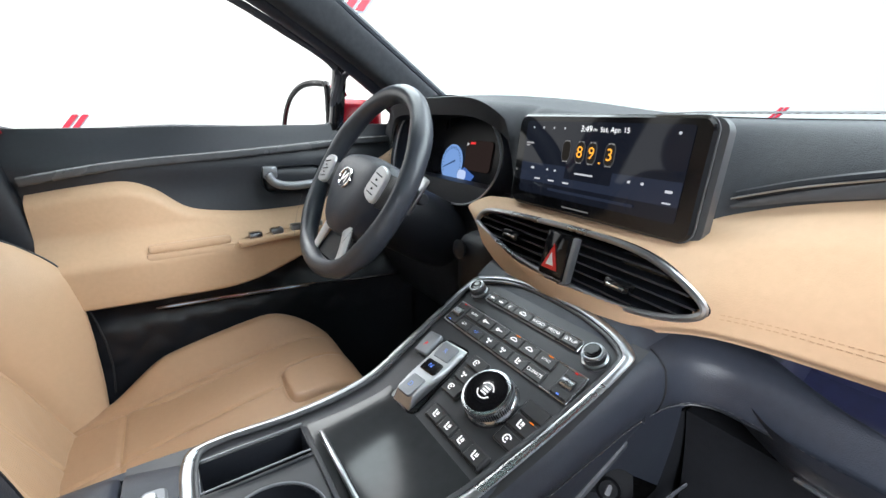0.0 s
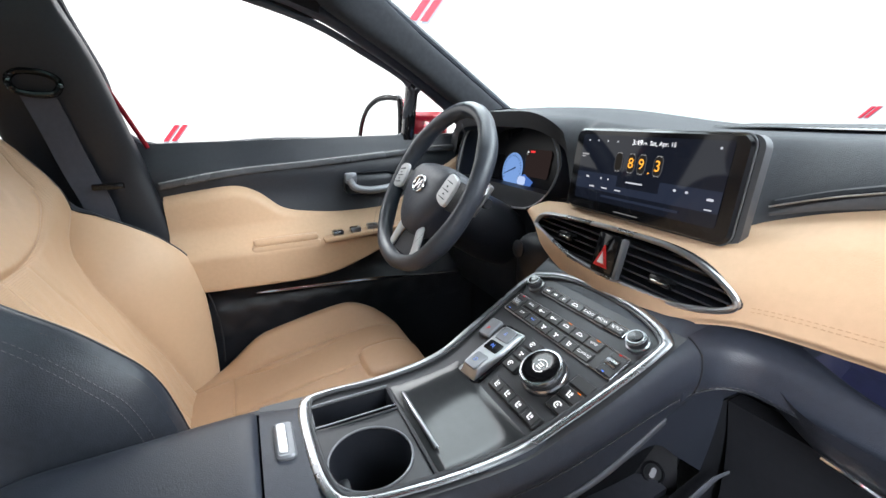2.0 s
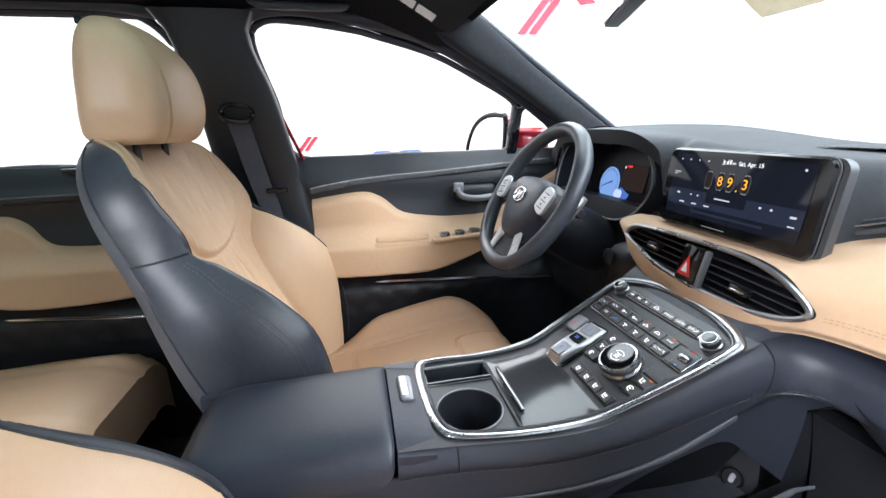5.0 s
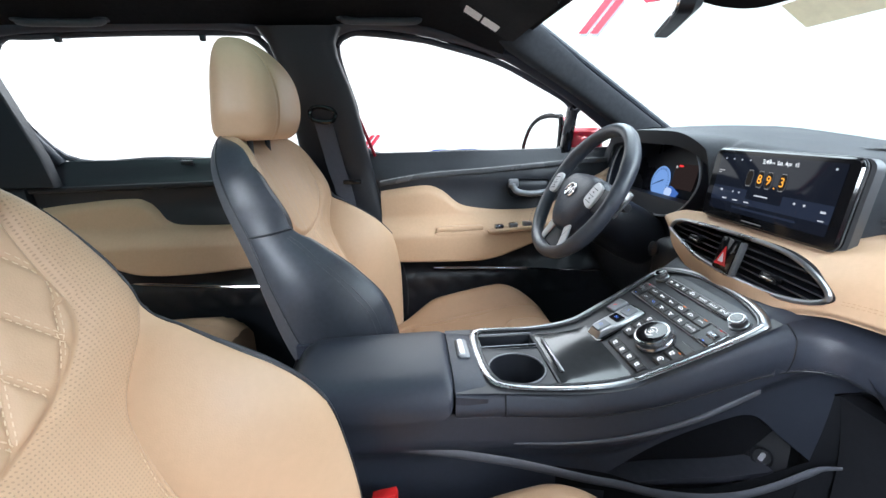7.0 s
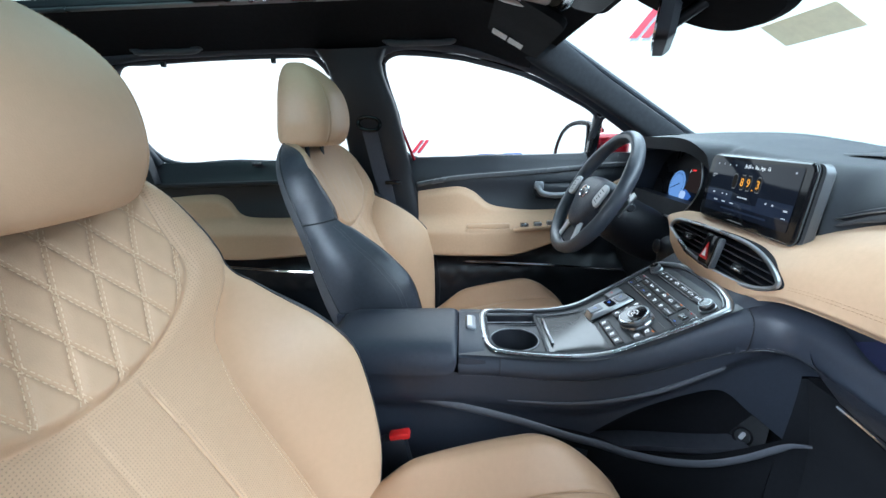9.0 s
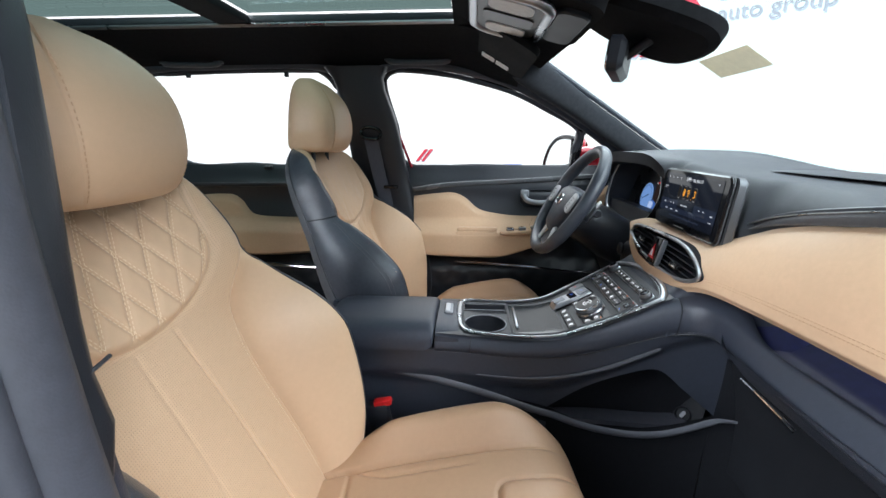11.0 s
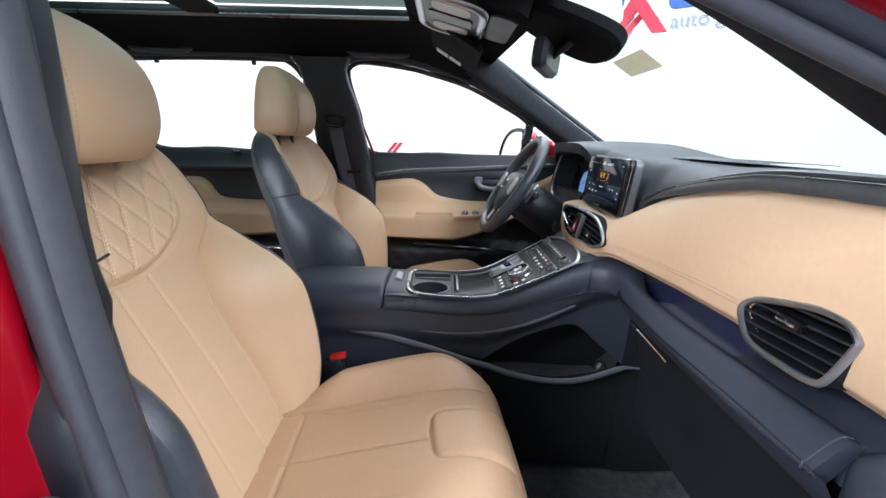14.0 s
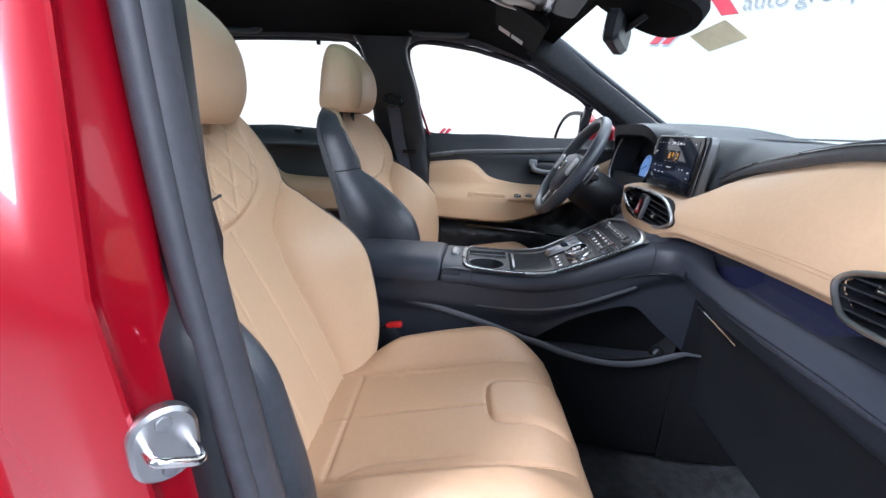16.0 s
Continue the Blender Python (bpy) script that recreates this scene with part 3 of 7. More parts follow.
    Shape().box((0, 1.06, 1.118), (1.24, 0.10, 0.02), 0.006).make("cowl_panel", HARD_BLACK, car)
    # middle pillars
    for s in (-1, 1):
        def post(u, v, s=s):
            z = 0.46 + 1.0 * v
            a = u * 2 * math.pi
            front = table([(0.46, 0.055), (0.9, 0.03), (1.12, -0.010), (1.30, -0.042), (1.42, -0.075), (1.47, -0.05)], z)
            rear = table([(0.46, -0.16), (0.9, -0.17), (1.12, -0.20), (1.30, -0.215), (1.42, -0.235), (1.47, -0.27)], z)
            cy, hy = (front + rear) / 2, (front - rear) / 2
            x = 0.662 - 0.22 * max(0, z - 1.10) + (0.035 * ease(1.06, 0.99, z) if s > 0 else 0)
            ca, sa = math.cos(a), math.sin(a)
            return (s * (x + 0.032 * math.copysign(abs(ca) ** 0.5, ca)), cy + hy * math.copysign(abs(sa) ** 0.5, sa), z)
        Shape().grid(post, 28, 30, closed_u=True).make("middle_pillar_trim", HARD_BLACK, car, "black plastic middle pillar trim")
    # the open doorway on the passenger's side: red pillar, striker and rubber seal
    def red_post(u, v):
        z = 0.42 + 1.05 * v
        a = u * 2 * math.pi
        lean = 0.20 * max(0, z - 1.05)
        ca, sa = math.cos(a), math.sin(a)
        cy = table([(0.4, -0.03), (0.9, -0.065), (1.1, -0.09), (1.45, -0.14)], z)
        return (0.735 - lean + 0.045 * math.copysign(abs(ca) ** 0.45, ca), cy + 0.072 * math.copysign(abs(sa) ** 0.6, sa) + 0.006 * math.sin(3 * a) + 0.0035 * math.sin(7 * a + 1.0), z)
    Shape().grid(red_post, 48, 30, closed_u=True).make("middle_pillar_skin", RED_PAINT, car, "glossy red painted middle pillar")
    Shape().tube([(0.628, -0.010, 1.097), (0.668, -0.008, 1.090)], 0.0014, 6).make("trim_joint", HARD_BLACK, car)
    seal = curve([(0.645, 0.28, 1.492), (0.636, 0.10, 1.50), (0.634, -0.02, 1.478), (0.640, -0.055, 1.42), (0.661, -0.034, 1.25), (0.676, -0.010, 1.09), (0.685, 0.016, 0.95), (0.690, 0.045, 0.80), (0.692, 0.08, 0.64), (0.692, 0.14, 0.50)], 8)
    Shape().tube(seal, 0.017, 12, flat=1.3).make("door_seal", RUBBER, car, "thick black rubber door seal")
    Shape().tube([p + Vector((0.024, 0.004, 0)) for p in seal], 0.010, 10).make("seal_lip", RUBBER, car)
    Shape().tube([p + Vector((-0.022, -0.012, 0)) for p in seal], 0.016, 10).make("seal_carrier", SOFT_BLACK, car)
    sm = plane((0.758, 0.012, 0.930), (-0.82, 0.57, 0), (0, 0, 1))
    st = Shape().prism(rounded(0.046, 0.062, 0.022, 6), sm @ Matrix.Translation((0, 0, -0.008)), 0.012, 0.003).make("striker", SATIN, car, "bright steel door striker plate")
    Shape().tube(curve([sm @ Vector(p) for p in ((-0.013, 0.006, 0.0), (-0.013, 0.007, 0.020), (-0.009, 0.006, 0.027), (0.012, -0.006, 0.027), (0.016, -0.007, 0.020), (0.016, -0.008, 0.0))], 6), 0.0040, 10).make("striker_loop", CHROME, st)
    for y in (0.020, -0.020):
        Shape().lathe([(0.0, 0.004), (0.006, 0.004), (0.0055, 0.0065), (0.0, 0.007)], sm @ Matrix.Translation((0, y, 0)), 16).make("striker_screw", SILVER_PAINT, st)
    # rear door on the passenger's side, shut, seen at its front edge
    Shape().slab(lambda u, v: (0.80 - 0.20 * max(0, 0.45 + 0.72 * v - 1.0) + 0.01 * math.sin(v * 3), -0.165 - 0.9 * u, 0.45 + 0.72 * v), 8, 10, (-0.05, 0, 0)).make("rear_door_skin", RED_PAINT, car, "red rear door")
    return car


car = car_shell()



# ---- doors on the driver's side ----
DOOR_BLACK = surface("black_door_plastic", (0.018, 0.021, 0.027), 0.45, vary=0.12, grain=0.45, grain_size=0.0012, patch=0.2)


def door_trim(front):
    if front:
        d = thing("driver_door", (-0.70, 0.35, 0.45), "closed driver's door with tan and black trim", "door")
        y0, y1 = 0.012, 0.74
        top = [(0.0, 1.036), (0.10, 1.049), (0.155, 1.051), (0.194, 1.034), (0.241, 0.998), (0.307, 0.983), (0.40, 0.976), (0.52, 0.985), (0.60, 1.03), (0.70, 1.085), (0.76, 1.10)]
        bot = [(0.0, 0.818), (0.10, 0.812), (0.25, 0.808), (0.33, 0.812), (0.427, 0.843), (0.50, 0.876), (0.60, 0.925), (0.76, 0.99)]
        strip = [(0.0, 1.059), (0.14, 1.079), (0.33, 1.090), (0.47, 1.099), (0.60, 1.108), (0.74, 1.112)]
        pocket = [(0.16, 0.802), (0.30, 0.795), (0.45, 0.786), (0.60, 0.772), (0.72, 0.764)]
    else:
        d = thing("rear_door", (-0.70, -0.6, 0.45), "closed rear door with tan and black trim", "door")
        y0, y1 = -0.95, -0.175
        top = [(-0.98, 1.015), (-0.85, 1.030), (-0.68, 1.039), (-0.64, 1.020), (-0.60, 0.978), (-0.55, 0.966), (-0.40, 0.962), (-0.17, 0.96)]
        bot = [(-0.98, 0.90), (-0.85, 0.868), (-0.76, 0.84), (-0.68, 0.81), (-0.55, 0.805), (-0.40, 0.815), (-0.17, 0.83)]
        strip = [(-0.98, 1.07), (-0.6, 1.075), (-0.17, 1.08)]
        pocket = [(-0.72, 0.795), (-0.60, 0.785), (-0.45, 0.772), (-0.25, 0.765)]

    def upper(u, v):
        y = y0 - (0.055 if front else 0.0) + (y1 - y0 + (0.055 if front else 0.0)) * u
        z = 0.90 + 0.245 * v
        return (-0.655 - 0.035 * ease(1.06, 1.145, z) + 0.006 * math.sin(v * 9), y, z)
    Shape().slab(upper, 40, 24, (-0.04, 0, 0)).make("upper_trim", DOOR_BLACK if front else HARD_BLACK, d, "soft black upper door trim")

    def arm(u, v):
        y = y0 + (y1 - y0) * u
        zt, zb = table(top, y), table(bot, y)
        z = zb + (zt - zb) * v
        bulge = 0.052 * ease(0.965, 0.905, z) * (1 - 0.5 * ease(0.80, 0.82, 0.82 - (z - zb))) + 0.012
        e = min(u * (y1 - y0), (1 - u) * (y1 - y0))
        edge = min(v, 1 - v) * (zt - zb)
        x = -0.650 + bulge * ease(0, 0.03, edge + 0.004) - 0.012 * (1 - ease(0, 0.012, edge))
        return (x, y, z)
    Shape().slab(arm, 90, 40, (-0.03, 0, 0)).make("armrest_panel", TAN_DASH, d, "tan padded armrest panel")
    ys = np.linspace(y0, y1, 40)
    Shape().tube([(-0.648 - 0.01 * ease(1.07, 1.12, table(strip, y)), y, table(strip, y)) for y in ys], 0.0055, 8, flat=1.5).make("trim_strip", PIANO if front else HARD_BLACK, d, "dark satin metal strip" if front else "")

    def low(u, v):
        y = y0 + (y1 - y0) * u
        y -= 0.05 * (1 - u) if front else 0.0
        z = 0.44 + 0.50 * v
        q = 0.004 * (abs(math.sin((y * 1.0 + z) * 42)) * abs(math.sin((y - z) * 42))) if z > 0.7 else 0
        return (-0.665 + 0.035 * ease(0.82, 0.76, z) + q, y, z)
    Shape().slab(low, 120, 80, (-0.03, 0, 0)).make("lower_trim", HARD_BLACK, d, "black lower trim with a diamond relief")
    Shape().tube([(-0.622, y, table(pocket, y)) for y in np.linspace(pocket[0][0], pocket[-1][0], 24)], [0.001] + [0.004] * 22 + [0.001], 8).make("pocket_strip", CHROME, d, "thin bright strip over the door pocket")
    Shape().slab(lambda u, v: (-0.80 - 0.02 * math.sin(v * 3.1), y0 - 0.06 + (y1 - y0 + 0.14) * u, 0.42 + 0.715 * v), 10, 12, (0.03, 0, 0)).make("outer_skin", RED_PAINT, d)
    Shape().box((-0.735, (y0 + y1) / 2 - 0.03, 1.132), (0.09, y1 - y0 + 0.06, 0.02), 0.004).make("window_ledge", RUBBER, d)
    return d


def window_frame(d, outline, gap, name="window_seal"):
    """A rubber seal round a side window, and its pane."""
    pts = curve([(side_x(z), y, z) for y, z in outline], 6, True)
    Shape().tube(pts, gap, 8, True).make(name, RUBBER, d)
    n = len(pts)
    sh = Shape()
    c = sum(pts, Vector()) / n
    sh.add(pts + [c], [(i, (i + 1) % n, n) for i in range(n)])
    g = sh.make("window_pane", GLASS, d, smooth=0)
    g.visible_shadow = False


def driver_door():
    d = door_trim(True)
    front = [(-0.012, 1.145), (0.25, 1.142), (0.555, 1.139), (0.575, 1.20), (0.578, 1.268), (0.46, 1.335), (0.342, 1.388), (0.20, 1.426), (0.143, 1.438), (0.025, 1.452), (-0.045, 1.45), (-0.076, 1.41), (-0.046, 1.28)]
    window_frame(d, front, 0.008)
    quarter = [(0.60, 1.138), (0.80, 1.136), (0.74, 1.165), (0.612, 1.262)]
    window_frame(d, quarter, 0.007, "quarter_seal")
    Shape().box((-0.695, 0.588, 1.20), (0.024, 0.030, 0.15), 0.004, Euler((radians(-8), radians(0), 0)).to_matrix().to_4x4()).make("window_divider", GLOSS_BLACK, d)
    red = curve([(side_x(z) + 0.020, y, z) for y, z in ((0.000, 1.138), (-0.045, 1.272), (-0.084, 1.392), (-0.084, 1.438), (-0.04, 1.466))], 8)
    Shape().tube(red, 0.0045, 8).make("frame_edge", RED_TRIM, d, "red painted frame edge")
    frame_top = curve([(side_x(z) + 0.012, y, z) for y, z in ((-0.095, 1.40), (-0.08, 1.455), (0.02, 1.474), (0.20, 1.45), (0.36, 1.405), (0.50, 1.335), (0.60, 1.277), (0.75, 1.175), (0.80, 1.135))], 8)
    Shape().tube(frame_top, 0.016, 10).make("window_frame", SOFT_BLACK, d)
    # inside handle in its dark scoop
    Shape().box((-0.640, 0.455, 1.035), (0.022, 0.13, 0.055), 0.02, seg=4).make("handle_scoop", HARD_BLACK, d)
    h = Shape().tube(curve([(-0.622, 0.40, 1.050), (-0.618, 0.412, 1.030), (-0.612, 0.45, 1.022), (-0.614, 0.51, 1.026)], 8), 0.009, 10).make("door_handle", SILVER_PAINT, d, "satin silver inside handle")
    Shape().box((-0.630, 0.405, 1.052), (0.014, 0.03, 0.026), 0.005).make("lock_lever", SILVER_PAINT, d)
    # window switches
    sw = Shape().box((-0.594, 0.42, 0.925), (0.045, 0.20, 0.012), 0.005, Euler((radians(4), 0, 0)).to_matrix().to_4x4()).make("switch_panel", TAN_DASH, d)
    for i in range(4):
        Shape().box((-0.590, 0.355 + 0.042 * i, 0.931 + 0.003 * i), (0.022, 0.026, 0.014), 0.004).make("window_switch", SATIN, sw, "small silver window switch")
    # grab recess
    Shape().box((-0.594, 0.24, 0.912), (0.014, 0.15, 0.020), 0.006).make("pull_pocket", TAN_DASH, d)
    Shape().box((-0.60, 0.24, 0.928), (0.022, 0.14, 0.016), 0.006).make("pull_recess", TAN_DASH, d)


def rear_door():
    d = door_trim(False)
    back = [(-0.87, 1.158), (-0.60, 1.143), (-0.22, 1.136), (-0.205, 1.25), (-0.235, 1.39), (-0.28, 1.449), (-0.345, 1.458), (-0.60, 1.458), (-0.80, 1.452), (-0.885, 1.446), (-0.955, 1.38)]
    window_frame(d, back, 0.009)
    Shape().tube(curve([(side_x(z) + 0.012, y, z) for y, z in ((-0.21, 1.45), (-0.34, 1.474), (-0.62, 1.474), (-0.86, 1.466), (-0.97, 1.43), (-0.94, 1.26), (-0.88, 1.14))], 8), 0.016, 10).make("window_frame", SOFT_BLACK, d)
    for y in (-0.40, -0.74):
        Shape().box((-0.60, y, 1.443), (0.012, 0.014, 0.016), 0.003).make("blind_hook", HARD_BLACK, d)
    Shape().box((-0.672, -0.53, 1.135), (0.014, 0.03, 0.012), 0.003).make("blind_catch", HARD_BLACK, d)
    Shape().box((-0.594, -0.60, 0.905), (0.012, 0.13, 0.016), 0.005).make("pull_pocket", TAN_DASH, d)


driver_door()
rear_door()


def wing_mirror():
    t = thing("wing_mirror", (-0.84, 0.69, 1.08), "door mirror with a black rim and red back", "mirror")
    m = plane((-0.872, 0.560, 1.160), (1, 0.32, 0), (0, 0.05, 1))
    out = [(-0.105, -0.02), (-0.09, -0.055), (-0.04, -0.068), (0.09, -0.066), (0.10, -0.04), (0.10, 0.066), (0.075, 0.082), (-0.005, 0.080), (-0.07, 0.046)]
    oc = [(p.x, p.y) for p in curve([(*p, 0) for p in out], 5, True)]
    Shape().prism(oc, m @ Matrix.Translation((0, 0, 0)), -0.07, 0.02).make("housing", RED_PAINT, t, "red mirror housing")
    Shape().tube([m @ Vector((x, y, 0.0)) for x, y in oc], 0.009, 8, True, up=(0, -1, 0)).make("rim", GLOSS_BLACK, t)
    Shape().prism([(x * 0.96, y * 0.95) for x, y in oc], m @ Matrix.Translation((0, 0, -0.002)), 0.005).make("mirror_glass", MIRROR, t, "mirror glass")
    Shape().box((-0.772, 0.66, 1.150), (0.10, 0.13, 0.12), 0.035, seg=4).make("mirror_foot", RED_PAINT, t, "red mirror foot")
    Shape().box((-0.775, 0.62, 1.095), (0.16, 0.05, 0.035), 0.012).make("stalk", GLOSS_BLACK, t)


wing_mirror()


# ---- front seats ----
BACK_PLASTIC = surface("dark_grey_seat_shell", (0.060, 0.064, 0.074), 0.5, vary=0.1, grain=0.4, grain_size=0.0014, patch=0.2)
BACK_W = [(0, 0.205), (0.08, 0.232), (0.18, 0.245), (0.28, 0.245), (0.36, 0.232), (0.41, 0.220), (0.45, 0.216), (0.52, 0.210), (0.575, 0.190), (0.615, 0.155), (0.640, 0.11), (0.652, 0.07)]
BACK_EDGE = [(0, 0.055), (0.08, 0.095), (0.195, 0.125), (0.253, 0.131), (0.323, 0.110), (0.386, 0.076), (0.44, 0.048), (0.50, 0.046), (0.60, 0.036), (0.652, 0.0)]
REC = radians(25)
V_TOP = 0.652


def car_seat(cx, inward, label):
    """A front seat; inward is +1 when the middle of the car lies towards +x."""
    t = thing("bucket_seat", (cx, 0.16, 0.42), label, "seat", "front seats")
    dy = 0.040 if cx < 0 else 0.0
    cy = 0.070 if cx < 0 else 0.0
    O = Vector((cx, -0.014 + dy, 0.63))
    UP = Vector((0, -math.sin(REC), math.cos(REC)))
    OUT = Vector((0, math.cos(REC), math.sin(REC)))

    def half(v):
        return table(BACK_W, v)

    def bolster_s(v):
        return table([(0, 0.145), (0.1, 0.146), (0.285, 0.140), (0.36, 0.160), (0.42, 0.196), (0.45, 0.215)], v)

    worn = cx < 0                     # the driver's seat is smoothed and creased by use
    Q_W, Q_V, Q_D = 0.167, 0.484, 0.088

    def quilt_half(v):
        """Half width of the U-shaped quilted panel."""
        w = min(Q_W, half(v) - 0.014)
        return w if v >= Q_V else w * max(0.0, 1 - ((Q_V - v) / Q_D) ** 2.1) ** 0.5

    def quilt_depth(a, v):
        """Distance inside the quilted panel's edge, negative outside."""
        if v >= Q_V:
            return quilt_half(v) - a
        return (1 - math.hypot(a / Q_W, (Q_V - v) / Q_D)) * Q_D

    def seam_s(v):
        return 0.036 + 0.04 * max(0, 0.41 - v)

    def front(s, v):
        a, h = abs(s), half(v)
        low = ease(0.47, 0.36, v)
        sb = bolster_s(v)
        n = 0.010 * math.sin(min(1, v / 0.6) * math.pi)
        top = table(BACK_EDGE, v) * (1 - (0.22 * ease(0.26, 0.02, v) if worn and s * inward < 0 else 0))
        k = min(1, max(0, (a - sb) / max(0.03, h - sb)))
        n += low * (top * math.sin(k * math.pi / 2) ** 0.85 + 0.10 * min(a, sb) ** 2)
        n += (1 - low) * (top + 0.012) * (a / max(h, 0.05)) ** 2.2
        n -= 0.005 * low * math.exp(-((a - sb) / 0.0045) ** 2)
        dq = quilt_depth(a, v)
        n += 0.006 * ease(-0.002, 0.012, dq)
        if dq > 0.0:
            p, q = s / 0.047 + v / 0.092, s / 0.047 - v / 0.092
            d = min(abs(p - round(p)), abs(q - round(q)))
            n -= (0.0006 if worn else 0.0048) * ease(0.0, 0.008, dq) * math.exp(-(d / 0.11) ** 1.5)
        n -= 0.0055 * math.exp(-(dq / 0.0045) ** 2)
        if dq < 0:
            n -= 0.0030 * ease(0.0, -0.012, dq) * math.exp(-((a - seam_s(v)) / 0.0035) ** 2) * (1 if s * inward > 0 or worn else 0.5)
        if worn:
            n += 0.0022 * noise.noise(Vector((s * 26, v * 9, 3.0))) + 0.0010 * noise.noise(Vector((s * 60 + v * 20, v * 22, 1.0)))
        else:
            n += 0.0012 * noise.noise(Vector((s * 14, v * 9, 3.0)))
        r = a / max(h, 1e-4)
        n -= 0.012 * max(0, (r - 0.88) / 0.12) ** 2
        # top edge rolls back
        n -= 0.024 * ease(0.58, V_TOP + 0.01, v) ** 2
        return n

    def place(s, v, n):
        return O + Vector((s, 0, 0)) + UP * v + OUT * n

    def edge_s(v, sg):
        """Where the tan facing ends and the black edge begins."""
        h = half(v)
        if sg * inward > 0:
            f = 0.94 if worn else 1.0 - 0.075 * ease(0.46, 0.34, v)
        else:
            f = 0.94 - 0.26 * ease(0.47, 0.30, v) * (not worn)
        e = h * (f + (1 - f) * ease(0.53, 0.565, v))
        return max(e, bolster_s(v) + 0.010) if v < 0.40 else e

    def inner_s(v, sg):
        return min(bolster_s(v), edge_s(v, sg))

    def panel(name, lo, hi, v0, v1, nu, nv, material, label=""):
        def f(u, w):
            v = v0 + (v1 - v0) * w
            a, b = lo(v), hi(v)
            q = a + (b - a) * u
            return (*place(q, v, front(q, v)), q * S, v * S)
        return Shape().grid(f, nu, nv).make(name, material, t, label, smooth=80)
    Q0 = Q_V - Q_D
    panel("quilted_panel", lambda v: -quilt_half(v), lambda v: quilt_half(v), Q0 + 0.0005, V_TOP, 150, 120, TAN, "tan leather panel quilted in diamonds" if not worn else "tan leather upper panel with worn creases")
    panel("facing", lambda v: -inner_s(v, -1), lambda v: inner_s(v, 1), 0.0, Q0 + 0.0005, 130, 120, TAN_PERF, "perforated tan leather facing")
    for sg in (-1, 1):
        panel("facing_side", lambda v: sg * quilt_half(v), lambda v: sg * inner_s(v, sg), Q0 + 0.0005, 0.449, 50, 20, TAN_PERF)
        panel("facing_side", lambda v: sg * quilt_half(v), lambda v: sg * edge_s(v, sg), 0.449, V_TOP, 24, 60, TAN_PERF)
        panel("bolster", lambda v: sg * inner_s(v, sg), lambda v: sg * edge_s(v, sg), 0.0, 0.449, 40, 110, TAN)
        panel("bolster_edge", lambda v: sg * edge_s(v, sg), lambda v: sg * half(v), 0.0, 0.565, 14, 110, BLACK_LEATHER, "black leather bolster edge")
    thick = lambda v: table([(0, 0.078), (0.234, 0.066), (0.403, 0.049), (0.505, 0.038), (0.60, 0.028), (0.652, 0.018)], v)

    def bulge(v):
        return 0.022 * ease(0.50, 0.36, v) + 0.008

    def flank_at(sg, v, w):
        """The side of the back: w from the front edge 0 to the rear 1."""
        h, T = half(v), thick(v)
        nl = front(sg * h, v)
        return place(sg * (h + bulge(v) * max(0.0, math.sin(w * math.pi)) ** 0.8), v, nl + (-T - nl) * w)

    def join_w(v):
        T = thick(v)
        nl = front(half(v), v)
        return (nl + 0.52 * T) / (nl + T)
    for sg in (-1, 1):
        Shape().grid(lambda u, v: flank_at(sg, V_TOP * v, join_w(V_TOP * v) * u), 16, 70).make("back_side", BLACK_LEATHER, t, "black leather side of the backrest")

    def rear(u, v):
        vv = V_TOP * v
        if u < 0.2:
            return flank_at(-1, vv, join_w(vv) + (1 - join_w(vv)) * u / 0.2)
        if u > 0.8:
            return flank_at(1, vv, join_w(vv) + (1 - join_w(vv)) * (1 - u) / 0.2)
        w = (u - 0.2) / 0.6
        h = half(vv)
        return place(-h + 2 * h * w, vv, -thick(vv) - 0.030 * math.sin(w * math.pi))
    Shape().grid(rear, 40, 60).make("back_shell", BACK_PLASTIC, t, "dark grey plastic rear shell of the backrest")
    # top cap of the back
    Shape().grid(lambda u, v: place((2 * u - 1) * half(V_TOP), V_TOP, front((2 * u - 1) * half(V_TOP), V_TOP) * (1 - v) - thick(V_TOP) * v), 12, 4).make("back_top", TAN, t)
    for sg in (-1, 1):
        # piping along the tan edge, the shell's joint and the seam under the shoulder
        Shape().tube([place(sg * (edge_s(v, sg) + 0.0005), v, front(edge_s(v, sg), v) - 0.0006) for v in np.linspace(0.02, 0.56, 90)], 0.0018, 6).make("piping", HARD_BLACK, t)
        Shape().tube([flank_at(sg, v, join_w(v)) for v in np.linspace(0.0, V_TOP - 0.02, 60)], 0.0018, 6).make("shell_joint", HARD_BLACK, t)
        Shape().tube([flank_at(sg, 0.44 + 0.024 * w, w) + Vector((sg * 0.0006, 0, 0)) for w in np.linspace(0, join_w(0.45), 12)], 0.0022, 6).make("side_seam", HARD_BLACK, t)
        for off in (0.10, 0.145):
            sh = Shape()
            dashes(sh, [flank_at(sg, v, off) for v in np.linspace(0.03, 0.43, 200)], 0.0058, 0.0044, 0.0012, (sg * 0.0012, 0, 0))
            sh.make("side_stitching", THREAD_GREY, t, kind="stuff")
    # double stitches of the quilting
    for sign in (() if worn else (-1, 1)):
        sh = Shape()
        for k in range(-18, 19):
            for off in (-0.0024, 0.0024):
                pts = []
                for i in range(260):
                    v = 0.395 + 0.25 * i / 259
                    q = (k - sign * v / 0.092) * 0.047 + off
